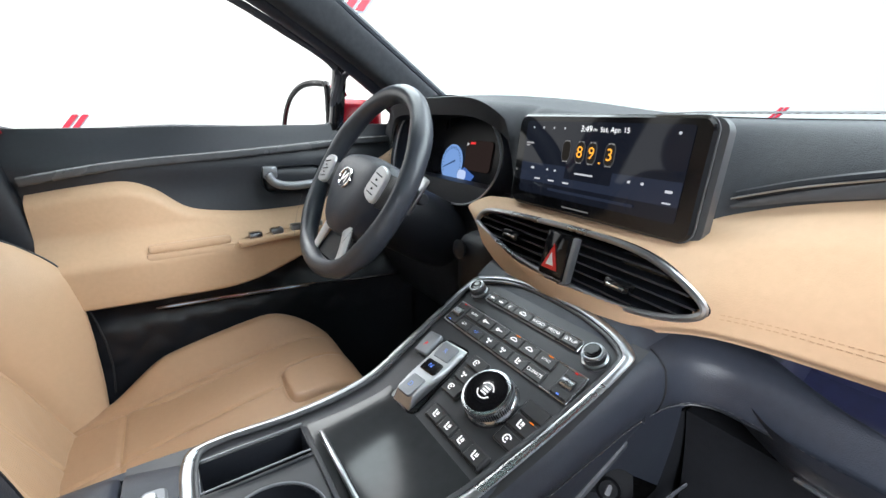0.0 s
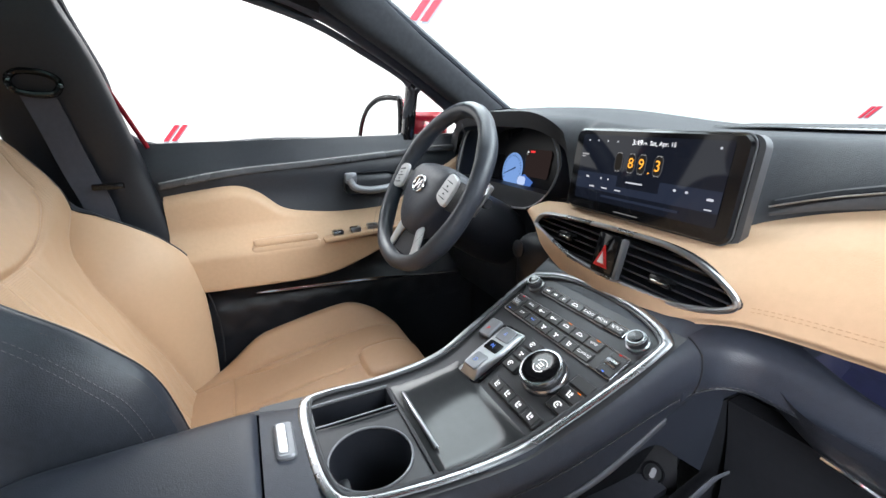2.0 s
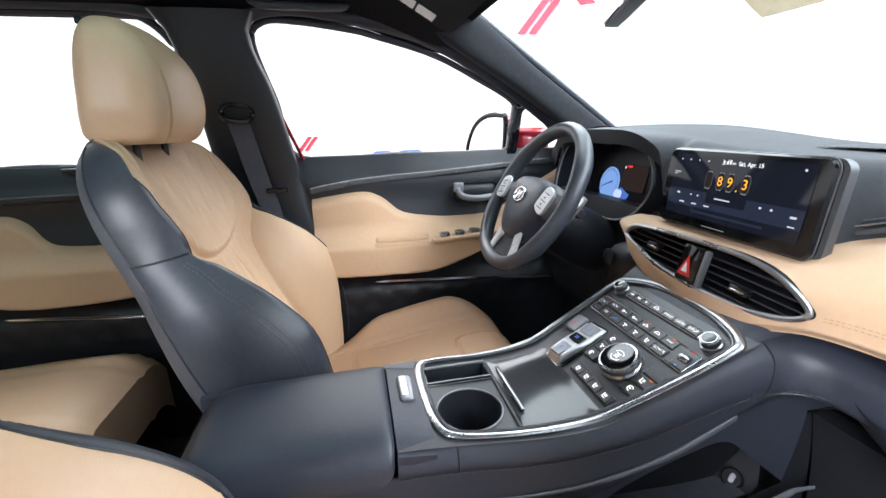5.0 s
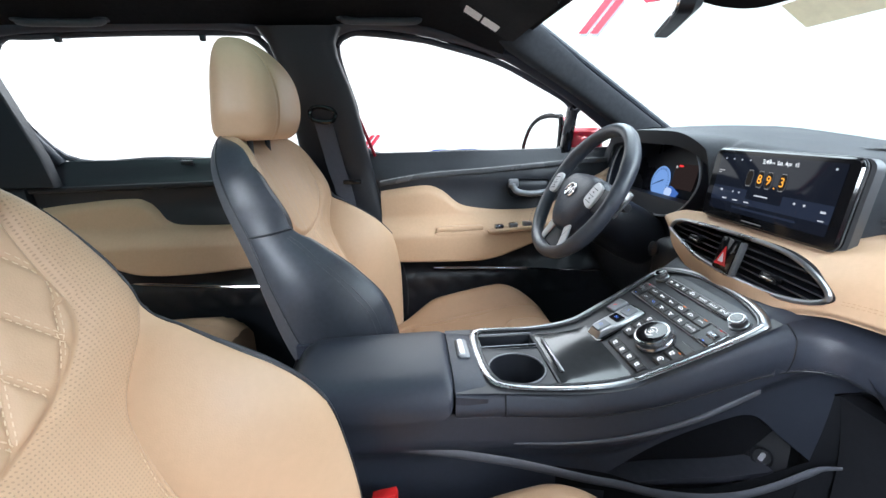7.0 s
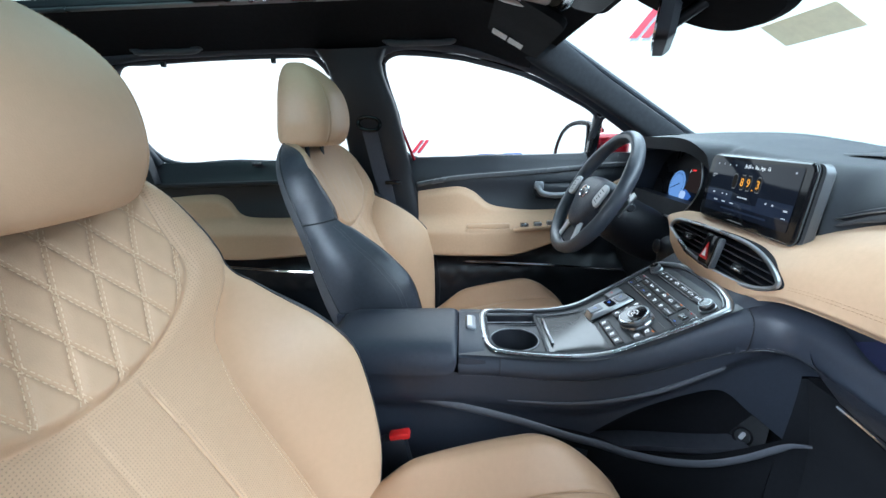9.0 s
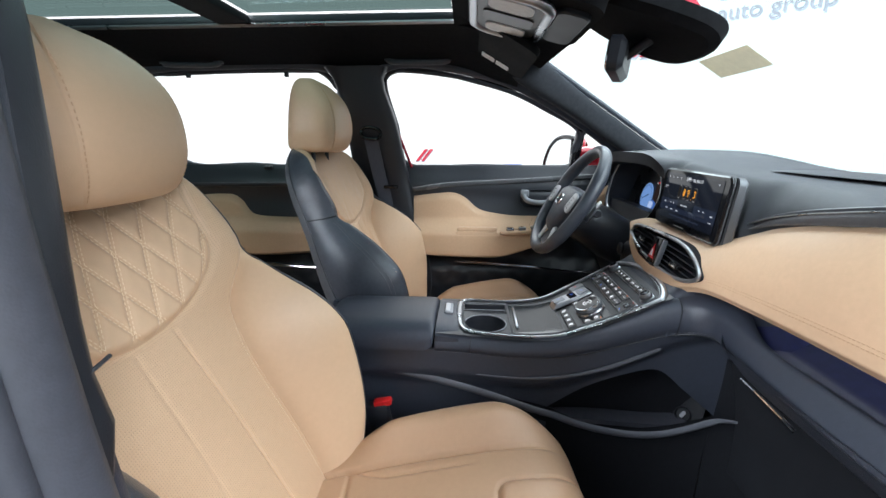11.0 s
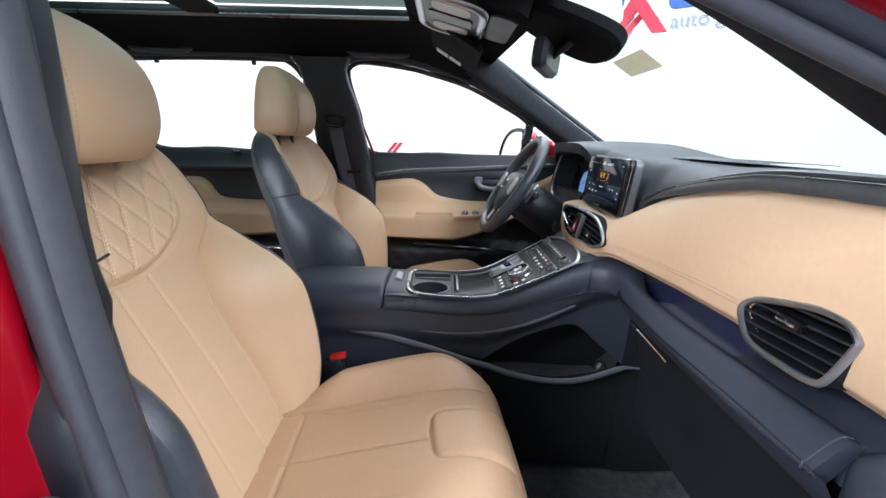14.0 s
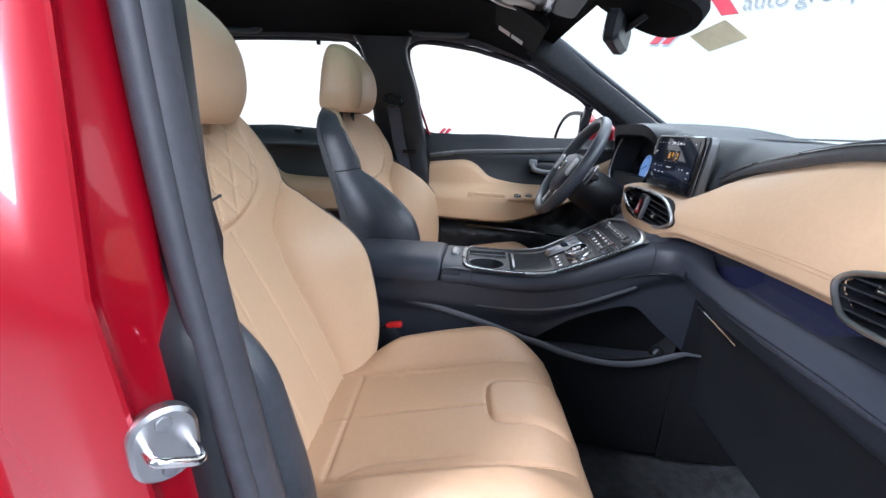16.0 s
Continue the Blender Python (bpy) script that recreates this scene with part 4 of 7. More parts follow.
                    if quilt_depth(abs(q), v) > 0.006 and v < 0.640:
                        pts.append(place(q, v, front(q, v) + 0.0005))
                    elif pts:
                        dashes(sh, pts, 0.0056, 0.0040, 0.0012, OUT * 0.0005)
                        pts = []
                dashes(sh, pts, 0.0056, 0.0040, 0.0012, OUT * 0.0005)
        sh.make("quilt_stitching", THREAD, t, "pale thread stitching", kind="stuff")

    def cord(line, r, material, name="welt"):
        k = len(line)
        Shape().tube(line, [r * (0.25 + 0.75 * min(1, i / 5, (k - 1 - i) / 5)) for i in range(k)], 7).make(name, material, t)
    # raised welts: one down the facing, one along each bolster
    cord([place(inward * seam_s(v), v, front(inward * seam_s(v), v) + 0.0010) for v in np.linspace(0.03, 0.385, 60)], 0.0024, TAN)
    for sg in (-1, 1):
        cord([place(sg * (bolster_s(v) - 0.0045), v, front(sg * (bolster_s(v) - 0.0045), v) + 0.0010) for v in np.linspace(0.04, 0.335, 60)], 0.0021, TAN)
        st = Shape()
        dashes(st, [place(sg * (bolster_s(v) - 0.011), v, front(sg * (bolster_s(v) - 0.011), v) + 0.0003) for v in np.linspace(0.05, 0.34, 240)], 0.0056, 0.0036, 0.0009, OUT * 0.0004)
        st.make("facing_stitching", THREAD_TAN if worn else THREAD, t, kind="stuff")

    # cushion
    def chalf(y):
        return table([(-0.05, 0.205), (0.05, 0.232), (0.2, 0.246), (0.33, 0.240), (0.39, 0.215), (0.426, 0.18)], y)

    U_X = 0.010 * inward              # the thigh pad lies a little inboard

    def cz(s, w):
        y = wy(w)
        a = abs(s)
        h = chalf(y)
        z = wz(w)
        fade = 1 - ease(0.27, 0.41, y)
        z += 0.044 * fade * ease(0.135, 0.190, a) * ease(-0.02, 0.10, y)
        z -= 0.008 * fade * math.exp(-((a - 0.138) / 0.0045) ** 2)
        # U-shaped seam of the thigh pad
        b = abs(s - U_X)
        uw = 0.058 + 0.16 * max(0, y - 0.32)
        du = ((b / uw) ** 4 + (max(0, 0.310 - y) / 0.045) ** 4) ** 0.25 - 1
        z -= 0.005 * math.exp(-(du / 0.05) ** 2) * (1 - ease(0.38, 0.42, y))
        z += 0.005 * ease(0.05, -0.25, du)
        # middle seam
        z -= 0.004 * math.exp(-(s / 0.0035) ** 2) * ease(0.265, 0.255, y)
        sd = 0.112 + 0.03 * ease(0.10, 0.0, y)
        z -= 0.005 * math.exp(-((a - sd) / 0.0035) ** 2) * ease(0.25, 0.20, y) * ease(-0.01, 0.03, y)
        z -= 0.004 * math.exp(-((y - 0.022) / 0.004) ** 2) * (1 if a < 0.14 else 0)
        r = a / h
        z -= 0.05 * max(0, (r - 0.78) / 0.22) ** 2.6
        return z

    def wy(w):
        return table([(0, -0.09), (0.82, 0.375), (0.90, 0.408), (0.96, 0.424), (1.0, 0.426)], w)

    def wz(w):
        return table([(0, 0.620), (0.12, 0.634), (0.38, 0.666), (0.62, 0.690), (0.75, 0.695), (0.83, 0.682), (0.90, 0.652), (0.96, 0.60), (1.0, 0.545)], w)

    def pad_strip(name, a0, a1, nu, label=""):
        """A lengthwise strip of the cushion between two shares of its half width."""
        def f(u, v):
            y = wy(v)
            h = chalf(y)
            q0, q1 = a0(h), a1(h)
            q = q0 + (q1 - q0) * u
            return (cx + q, y + cy, cz(q, v) + 0.024, q * S, y * S)
        Shape().grid(f, nu, 190).make(name, TAN_SEAT, t, label, smooth=80)
    pad_strip("seat", lambda h: -min(0.138, h * 0.8), lambda h: min(0.138, h * 0.8), 130, "tan leather seat cushion with curved seams")
    pad_strip("cushion_bolster", lambda h: min(0.138, h * 0.8), lambda h: h, 44)
    pad_strip("cushion_bolster", lambda h: -h, lambda h: -min(0.138, h * 0.8), 44)

    # sewn seams of the cushion
    def w_of(y):
        lo, hi = 0.0, 0.9
        for _ in range(24):
            md = (lo + hi) / 2
            lo, hi = (md, hi) if wy(md) < y else (lo, md)
        return lo

    def on_top(s, y):
        return (cx + s, y + cy, cz(s, w_of(y)) + 0.0243)
    half_u = [(0.058 * math.sin(q) ** 0.5, 0.310 - 0.045 * math.cos(q) ** 0.5) for q in np.linspace(0, math.pi / 2 - 0.001, 22)] + [(0.058 + 0.16 * max(0, y - 0.32), y) for y in np.linspace(0.316, 0.395, 12)]
    Shape().tube([on_top(U_X - a, y) for a, y in reversed(half_u)] + [on_top(U_X + a, y) for a, y in half_u[1:]], 0.0013, 5).make("seam", THREAD_TAN, t)
    for sg in (-1, 1):
        Shape().tube([on_top(sg * 0.138, y) for y in np.linspace(0.0, 0.36, 50)], 0.0013, 5).make("seam", THREAD_TAN, t)
    Shape().tube([on_top(0, y) for y in np.linspace(0.022, 0.262, 40)], 0.0012, 5).make("seam", THREAD_TAN, t)
    Shape().tube([on_top(s, 0.022) for s in np.linspace(-0.138, 0.138, 40)], 0.0012, 5).make("seam", THREAD_TAN, t)

    def skirt(u, v):
        # left side, front, right side down to the base
        w = u * 3
        if w < 1:
            vv = w
            y, s = wy(vv), -chalf(wy(vv))
            z = cz(s, vv)
        elif w < 2:
            k = (w - 1) * 2 - 1
            y, s = wy(1.0), k * chalf(wy(1.0))
            z = cz(s, 1.0)
        else:
            vv = 3 - w
            y, s = wy(vv), chalf(wy(vv))
            z = cz(s, vv)
        b = 0.012 * math.sin(v * math.pi)
        return (cx + s + (b if s > 0 else -b), y + cy - 0.06 * v * (1 if 1 <= w < 2 else 0), z + 0.024 + (0.446 - z) * v)
    Shape().grid(skirt, 90, 8).make("seat_valance", BLACK_LEATHER, t, "black lower side trim")
    Shape().box((cx, 0.14, 0.455), (0.36, 0.40, 0.07), 0.02).make("seat_base", HARD_BLACK, t)
    for sg in (-1, 1):
        Shape().box((cx + sg * 0.16, 0.14, 0.405), (0.03, 0.46, 0.035), 0.006).make("seat_rail", HARD_BLACK, t)
    # front lip stitching on the cushion
    sh = Shape()
    dashes(sh, [Vector((cx + s, wy(0.865) + cy, cz(s, 0.865) + 0.025)) for s in np.linspace(-0.19, 0.19, 160)], 0.0045, 0.003, 0.0012, (0, 0.0005, 0.0008))
    sh.make("cushion_stitching", THREAD_TAN, t)

    # head restraint
    hc = Vector((cx - (0.0 if cx < 0 else 0.022), -0.232 + dy * 0.5 - (0.006 if cx < 0 else 0), 1.303 if cx < 0 else 1.262))

    def rest(u, v):
        th = (u * 2 - 1) * math.pi
        q = 0.5 - 0.5 * math.cos(v * math.pi)
        low = math.sqrt(max(0.0, 1 - max(0.0, 1 - q / 0.10) ** 2.4))
        high = max(0.0, 1 - max(0.0, (q - 0.42) / 0.58) ** 2.6) ** 0.5
        shrink = min(low, high)
        w = 0.117 * (0.90 + 0.10 * ease(0, 0.3, q)) * (0.80 + 0.20 * shrink if q < 0.2 else shrink * 0.98 + 0.02)
        front = table([(0, 0.050), (0.2, 0.066), (0.45, 0.068), (0.7, 0.052), (0.9, 0.016), (1.0, -0.022)], q)
        rear = table([(0, -0.060), (0.1, -0.066), (0.3, -0.061), (0.7, -0.050), (0.9, -0.044), (1.0, -0.038)], q)
        mid, dep = (front + rear) / 2, (front - rear) / 2 * (0.75 + 0.25 * low)
        sx, cxx = math.sin(th), math.cos(th)
        X = math.copysign(abs(sx) ** 0.42, sx)
        Y = math.copysign(abs(cxx) ** (0.50 if cxx > 0 else 0.62), cxx)
        seam = 0.0028 * math.exp(-((abs(th) - 0.50) / 0.022) ** 2)
        bow = 0.012 * (1 - X * X) * (1 if Y > 0 else 0)
        return (hc.x + X * (w - seam), hc.y + mid + Y * (dep - seam) + bow, hc.z - 0.104 + 0.198 * q)
    hr = Shape().grid(rest, 180, 60, closed_u=True).make("headrest", TAN, t, "tan leather headrest with seamed side panels", smooth=80)
    for sg in (-1, 1):
        sh = Shape()
        dashes(sh, [Vector(rest((sg * 0.46 / math.pi + 1) / 2, v)) for v in np.linspace(0.12, 0.9, 110)], 0.005, 0.0036, 0.0012, (sg * 0.0005, 0.0009, 0))
        sh.make("headrest_stitching", THREAD_TAN, hr, kind="stuff")
    for sg in (-1, 1):
        Shape().tube([(cx + sg * 0.055, -0.262 + dy, 1.13), (cx + sg * 0.055, -0.240 + dy * 0.5, 1.225)], 0.006, 8).make("headrest_post", HARD_BLACK, t)
    if cx > 0:
        t.rotation_euler = (0, 0, radians(4))
    return t


car_seat(DRIVER_X, 1, "tan leather driver's seat with black sides, creased from use")
car_seat(PASS_X, -1, "tan leather passenger seat with a quilted back")


def rear_bench():
    t = thing("rear_bench", (0, -0.95, 0.42), "tan leather rear bench with split backrest", "seat")
    for cx, w in ((-0.40, 0.44), (0.05, 0.40), (0.44, 0.38)):
        def cush(u, v, cx=cx, w=w):
            a, b = 2 * u - 1, v
            y = -0.86 + 0.46 * b
            r = max(abs(a) ** 4, (2 * b - 1) ** 8)
            return (cx + a * w / 2 * (1 - 0.03 * b ** 6), y, 0.700 + 0.022 * b - 0.05 * max(abs(a) ** 5, max(0, 2 * b - 1) ** 5) - 0.05 * abs(a) ** 6 * max(0, 2 * b - 1) ** 2 - 0.007 * math.exp(-((abs(a) - 0.5) / 0.03) ** 2))
        Shape().slab(cush, 24, 24, (0, 0, -0.12)).make("cushion", TAN, t)

        def backr(u, v, cx=cx, w=w):
            a, b = 2 * u - 1, v
            r = max(abs(a) ** 4, (2 * b - 1) ** 8)
            return (cx + a * w / 2, -0.86 - 0.16 * b - 0.05 * r + 0.02 * math.exp(-((abs(a) - 0.7) / 0.2) ** 2), 0.69 + 0.37 * b)
        Shape().slab(backr, 24, 24, (0, -0.10, 0)).make("backrest", TAN, t)


rear_bench()


# ---- the pad that sweeps from the console's side into the shelf ----
PAD_TOP = [(0.076, 0.149, 0.858), (0.085, 0.22, 0.856), (0.096, 0.32, 0.857), (0.108, 0.42, 0.880), (0.118, 0.50, 0.919), (0.126, 0.56, 0.950), (0.132, 0.612, 0.966), (0.150, 0.672, 0.972), (0.19, 0.668, 0.962), (0.28, 0.642, 0.945), (0.38, 0.640, 0.945), (0.50, 0.640, 0.949), (0.672, 0.642, 0.956)]
PAD_CREST = [(0.097, 0.149, 0.850), (0.101, 0.22, 0.848), (0.112, 0.32, 0.849), (0.126, 0.42, 0.871), (0.137, 0.50, 0.907), (0.146, 0.56, 0.934), (0.158, 0.604, 0.949), (0.182, 0.624, 0.950), (0.215, 0.627, 0.949), (0.28, 0.625, 0.946), (0.38, 0.622, 0.945), (0.50, 0.620, 0.948), (0.672, 0.622, 0.955)]
PAD_SEAM = [(0.098, 0.149, 0.822), (0.101, 0.22, 0.821), (0.113, 0.32, 0.821), (0.128, 0.42, 0.840), (0.137, 0.50, 0.868), (0.144, 0.56, 0.890), (0.155, 0.600, 0.902), (0.178, 0.620, 0.908), (0.212, 0.621, 0.911), (0.28, 0.614, 0.914), (0.38, 0.606, 0.917), (0.50, 0.601, 0.920), (0.672, 0.600, 0.928)]


def sweeping_pad():
    t = thing("console_pad", (0.2, 0.55, 0.80), "padded black leather bolster sweeping from console to shelf", "bolster")
    rails = [curve(r, 10) for r in (PAD_TOP, PAD_CREST, PAD_SEAM)]
    n = len(rails[0])
    cols = []
    for i in range(n):
        a, b, c = (r[i] for r in rails)
        d = (rails[2][min(i + 1, n - 1)] - rails[2][max(i - 1, 0)]).normalized()
        out = Vector((d.y, -d.x, 0)).normalized()
        cols.append(curve([a, a.lerp(b, 0.55) + Vector((0, 0, 0.004)), b, b.lerp(c, 0.5) + out * (0.005 - 0.003 * ease(0.15, 0.22, b.x)), c, c + Vector((0, 0, -0.010)) - out * 0.016], 5))
    k = len(cols[0])
    sh = Shape().grid(lambda u, v: cols[round(u * (n - 1))][round(v * (k - 1))], n - 1, k - 1)
    for end in (0, -1):
        sh.add([cols[end][j] for j in range(k)], [tuple(range(k))])
    sh.make("pad", SOFT_BLACK, t, "soft black padded leather", smooth=60)
    seam = [p + Vector((0, 0, -0.001)) for p in rails[2]]
    Shape().tube(seam, 0.0011, 6).make("pad_seam", HARD_BLACK, t)
    st = Shape()
    dashes(st, [cols[i][19] + Vector((0.0006, -0.0006, 0)) for i in range(n)], 0.0045, 0.0036, 0.0010, (0.0006, -0.0006, 0))
    st.make("pad_stitching", THREAD_GREY, t, kind="stuff")
    for i in (10, 55):
        Shape().tube([p + Vector((0.0004, -0.0004, 0.0004)) for p in cols[i][2:]], 0.0011, 6).make("cross_seam", HARD_BLACK, t)
    Shape().tube([p + Vector((0.001, -0.001, 0)) for p in cols[-2][2:]], 0.0016, 6).make("end_welt", SOFT_BLACK, t)


sweeping_pad()


# ---- dashboard ----
def dash_top_z(x):
    return 1.160 + 0.040 * math.exp(-((x + 0.385) / 0.24) ** 2)


TAN_TOP = [(-0.20, 0.650, 1.045), (-0.10, 0.662, 1.052), (0.10, 0.672, 1.062), (0.134, 0.683, 1.077), (0.20, 0.677, 1.100), (0.293, 0.670, 1.122), (0.45, 0.660, 1.149), (0.54, 0.660, 1.154), (0.72, 0.662, 1.154)]
TAN_LOW = [(-0.20, 0.612, 1.03), (-0.165, 0.600, 1.012), (-0.135, 0.590, 0.986), (-0.07, 0.580, 0.960), (0.016, 0.576, 0.947), (0.10, 0.582, 0.961), (0.17, 0.594, 0.982), (0.26, 0.612, 0.985), (0.44, 0.628, 0.988), (0.55, 0.636, 0.986), (0.72, 0.640, 0.982)]


def read3(rows, x):
    return Vector((x, table([(a, b) for a, b, c in rows], x), table([(a, c) for a, b, c in rows], x)))


def tan_surface(x, v):
    """v from the lower edge 0 to the upper edge 1."""
    a, b = read3(TAN_LOW, x), read3(TAN_TOP, x)
    p = a.lerp(b, v)
    right = ease(0.12, 0.35, x)
    p.y -= (0.010 + 0.012 * right) * math.sin(v * math.pi) ** 0.8
    p.y -= 0.030 * math.exp(-(x / (0.20 if x > 0 else 0.13)) ** 2) * ease(0.02, 0.50, v) * ease(1.0, 0.72, v)
    p.y += 0.012 * (1 - ease(0, 0.10, v)) + 0.006 * (1 - ease(0, 0.08, 1 - v))
    return p




def vent_outline(k=1.0):
    up = [(-0.166, 0.010), (-0.150, 0.026), (-0.10, 0.032), (0.0, 0.036), (0.08, 0.035), (0.13, 0.024), (0.168, 0.002)]
    dn = [(0.150, -0.014), (0.10, -0.025), (0.02, -0.027), (-0.06, -0.021), (-0.12, -0.008), (-0.158, 0.004)]
    return [(x * k, z * (k * 2 - 1)) for x, z in up + dn]


SIDE_VENT = [(-0.0665, -0.003), (-0.052, 0.012), (-0.012, 0.0235), (0.021, 0.0305), (0.050, 0.0295), (0.0655, 0.0195), (0.066, 0.010), (0.056, -0.027), (0.044, -0.0365), (0.010, -0.0385), (-0.035, -0.036), (-0.055, -0.022)]
SIDE_VENT = [(x * 0.93, z * 0.93) for x, z in SIDE_VENT]
SIDE_PLANE = plane((0.594, 0.6215, 1.028), (1, 0.04, 0), (0, 0.20, 1))


def inside(poly, x, y):
    """Whether a point lies within a 2D outline."""
    ins = False
    for a, b in zip(poly, poly[1:] + poly[:1]):
        if (a[1] > y) != (b[1] > y) and x < (b[0] - a[0]) * (y - a[1]) / (b[1] - a[1]) + a[0]:
            ins = not ins
    return ins


def slatted_vent(t, name, outline, m, rings, slats, knob_at, extra=None):
    """An air vent: dark duct, ring, slats across and a centre tab."""
    v = Shape()
    pts = [m @ p for p in curve([(*p, 0) for p in outline], 6, True)]
    flat = [tuple(p) for p in curve([(*p, 0) for p in outline], 6, True)]
    v.prism([(p[0], p[1]) for p in flat], m @ Matrix.Translation((0, 0, -0.045)), 0.002)
    body = v.make(name, GLOSS_BLACK, t, "black air vent with a satin silver ring")
    wall = Shape()
    n = len(pts)
    deep = [p - (m.to_3x3() @ Vector((0, 0, 0.045))) for p in pts]
    wall.add(pts + deep, [(i, (i + 1) % n, n + (i + 1) % n, n + i) for i in range(n)]).make("duct", HARD_BLACK, body)
    mid = sum(((Vector(p)) for p in flat), Vector()) / n
    rows = []
    for k, d in ((1.0, 0.0), (1.02, -0.005), (1.03, -0.014), (1.04, -0.030)):
        rows += [m @ (mid + (Vector(p) - mid) * Vector((1 + (k - 1) * 0.45, k, 1)) + Vector((0, 0, d))) for p in flat]
    Shape().add(rows, [(r * n + i, r * n + (i + 1) % n, (r + 1) * n + (i + 1) % n, (r + 1) * n + i) for r in range(3) for i in range(n)]).make("vent_collar", MATTE_BLACK, body, "dark joint round the vent")
    Shape().tube(pts, rings, 8, True, up=m.to_3x3() @ Vector((0, 0, 1)), flat=1.0).make("vent_ring", SATIN, body)
    xs = [p[0] for p in flat]
    for z, sag in slats:
        inside = []
        for i in range(41):
            x = min(xs) + (max(xs) - min(xs)) * i / 40
            zz = z + sag * x
            ins = False
            for a, b in zip(flat, flat[1:] + flat[:1]):
                if (a[1] > zz) != (b[1] > zz) and x < (b[0] - a[0]) * (zz - a[1]) / (b[1] - a[1]) + a[0]:
                    ins = not ins
            if ins:
                inside.append((x, zz))
        if len(inside) > 2:
            sh = Shape()
            tilt = m.to_3x3() @ Vector((0, 0, 1))
            row = [m @ Vector((x, y, -0.012)) for x, y in inside]
            upv = m.to_3x3() @ Vector((0, 1, 0))
            k = len(row)
            fr = [[p + tilt * 0.010 - upv * 0.0028 for p in row], [p + tilt * 0.010 - upv * 0.0008 for p in row], [p - tilt * 0.016 + upv * 0.0016 for p in row], [p - tilt * 0.016 - upv * 0.0004 for p in row]]
            sh.add([p for r in fr for p in r], [(a * k + i, a * k + i + 1, ((a + 1) % 4) * k + i + 1, ((a + 1) % 4) * k + i) for a in range(4) for i in range(k - 1)] + [(0, k, 2 * k, 3 * k), (k - 1, 2 * k - 1, 3 * k - 1, 4 * k - 1)])
            sh.make("slat", HARD_BLACK, body)
    for x, y in knob_at:
        kb = Shape().box(m @ Vector((x, y, 0.000)), (0.030, 0.012, 0.012), 0.003, m.to_3x3().to_4x4()).make("vent_tab", GLOSS_BLACK, body)
        Shape().box(m @ Vector((x, y - 0.001, 0.006)), (0.022, 0.003, 0.003), 0.001, m.to_3x3().to_4x4()).make("tab_inlay", CHROME, kb)
    return body


def dashboard():
    t = thing("dashboard", (0, 0.85, 0.60), "dashboard with a black top and tan leather front", "dashboard")

    def top(u, v):
        x = -0.68 + 1.38 * u
        if x < -0.16:
            hood = math.exp(-(abs((x + 0.40) / 0.225)) ** 6)
            yn, zn = 0.700 - 0.040 * hood, 1.115 + 0.084 * hood
            k = ease(-0.20, -0.16, x)
            yn, zn = yn + (0.672 - yn) * k, zn + (1.075 - zn) * k
        else:
            p = read3(TAN_TOP, x)
            yn, zn = p.y + 0.004, p.z + 0.012 * ease(0.1, 0.2, x)
        yf = 1.045 - 0.13 * (x / 0.66) ** 2
        zt = dash_top_z(x)
        w = ease(0, 0.22, v)
        y = yn + (yf - yn) * v ** 1.15
        crown = 0.006 * math.sin(v * math.pi)
        z = zn + (zt - zn) * math.sin(min(1, v / 0.20) * math.pi / 2) ** 0.8 + crown - 0.02 * ease(0.85, 1, v)
        return (x, y, z)
    Shape().slab(top, 140, 50, (0, 0.006, -0.03)).make("dash_top", DASH_TOP, t, "soft black dash top with a fine grain")

    holes = [((plane((0.0, 0.592, 1.012), (1, -0.03, 0), (0, 0.24, 1))).inverted(), [(x * 0.985, z * 0.98) for x, z in vent_outline()]), (SIDE_PLANE.inverted(), SIDE_VENT)]

    def solid(u, v):
        p = tan_surface(-0.20 + 0.90 * u, v)
        for m, poly in holes:
            q = m @ p
            if inside(poly, q.x, q.y):
                return False
        return True
    front = Shape().grid(lambda u, v: tan_surface(-0.20 + 0.90 * u, v), 300, 70, keep=solid)
    front.grid(lambda u, v: tan_surface(-0.20 + 0.90 * u, 0.0) + Vector((0, 0.03 * v, 0)), 60, 2)
    front.grid(lambda u, v: tan_surface(0.70, u) + Vector((0, 0.03 * v, 0)), 20, 2)
    front.make("dash_front", TAN_DASH, t, "padded tan dash front with double stitching")
    # stitching along the tan front
    sh = Shape()
    for k in (0.205, 0.238):
        pts = [tan_surface(x, k) + Vector((0, -0.0008, 0.0)) for x in np.linspace(0.175, 0.52, 200)]
        dashes(sh, pts, 0.0048, 0.0034, 0.0008, (0, -0.0006, 0.0003))
    sh.make("dash_stitching", THREAD_TAN, t)
    # strip between top and tan
    pts = [read3(TAN_TOP, x) + Vector((0, -0.004, 0.008)) for x in np.linspace(0.136, 0.70, 50)]
    Shape().tube(pts, [0.0008] + [0.0012 + 0.0030 * min(1, i / 16) for i in range(49)], 10, flat=2.3).make("dash_strip", PIANO, t, "dark satin metal strip")
    Shape().tube([p + Vector((0, -0.003, 0.0085)) for p in pts], 0.0011, 6).make("strip_edge", SATIN, t)
    Shape().tube([p + Vector((0, 0.010, 0.010)) for p in pts], 0.005, 8).make("strip_bed", HARD_BLACK, t)
    # speaker grille and small sensor on the top
    Shape().grid(lambda u, v: (-0.02 + 0.26 * u + 0.03 * v, 0.80 + 0.13 * v, 1.1735 + 0.0012 * (round(u * 60) % 2) - 0.002 * abs(2 * v - 1)), 60, 20).make("speaker_grille", HARD_BLACK, t, "fine black speaker grille")
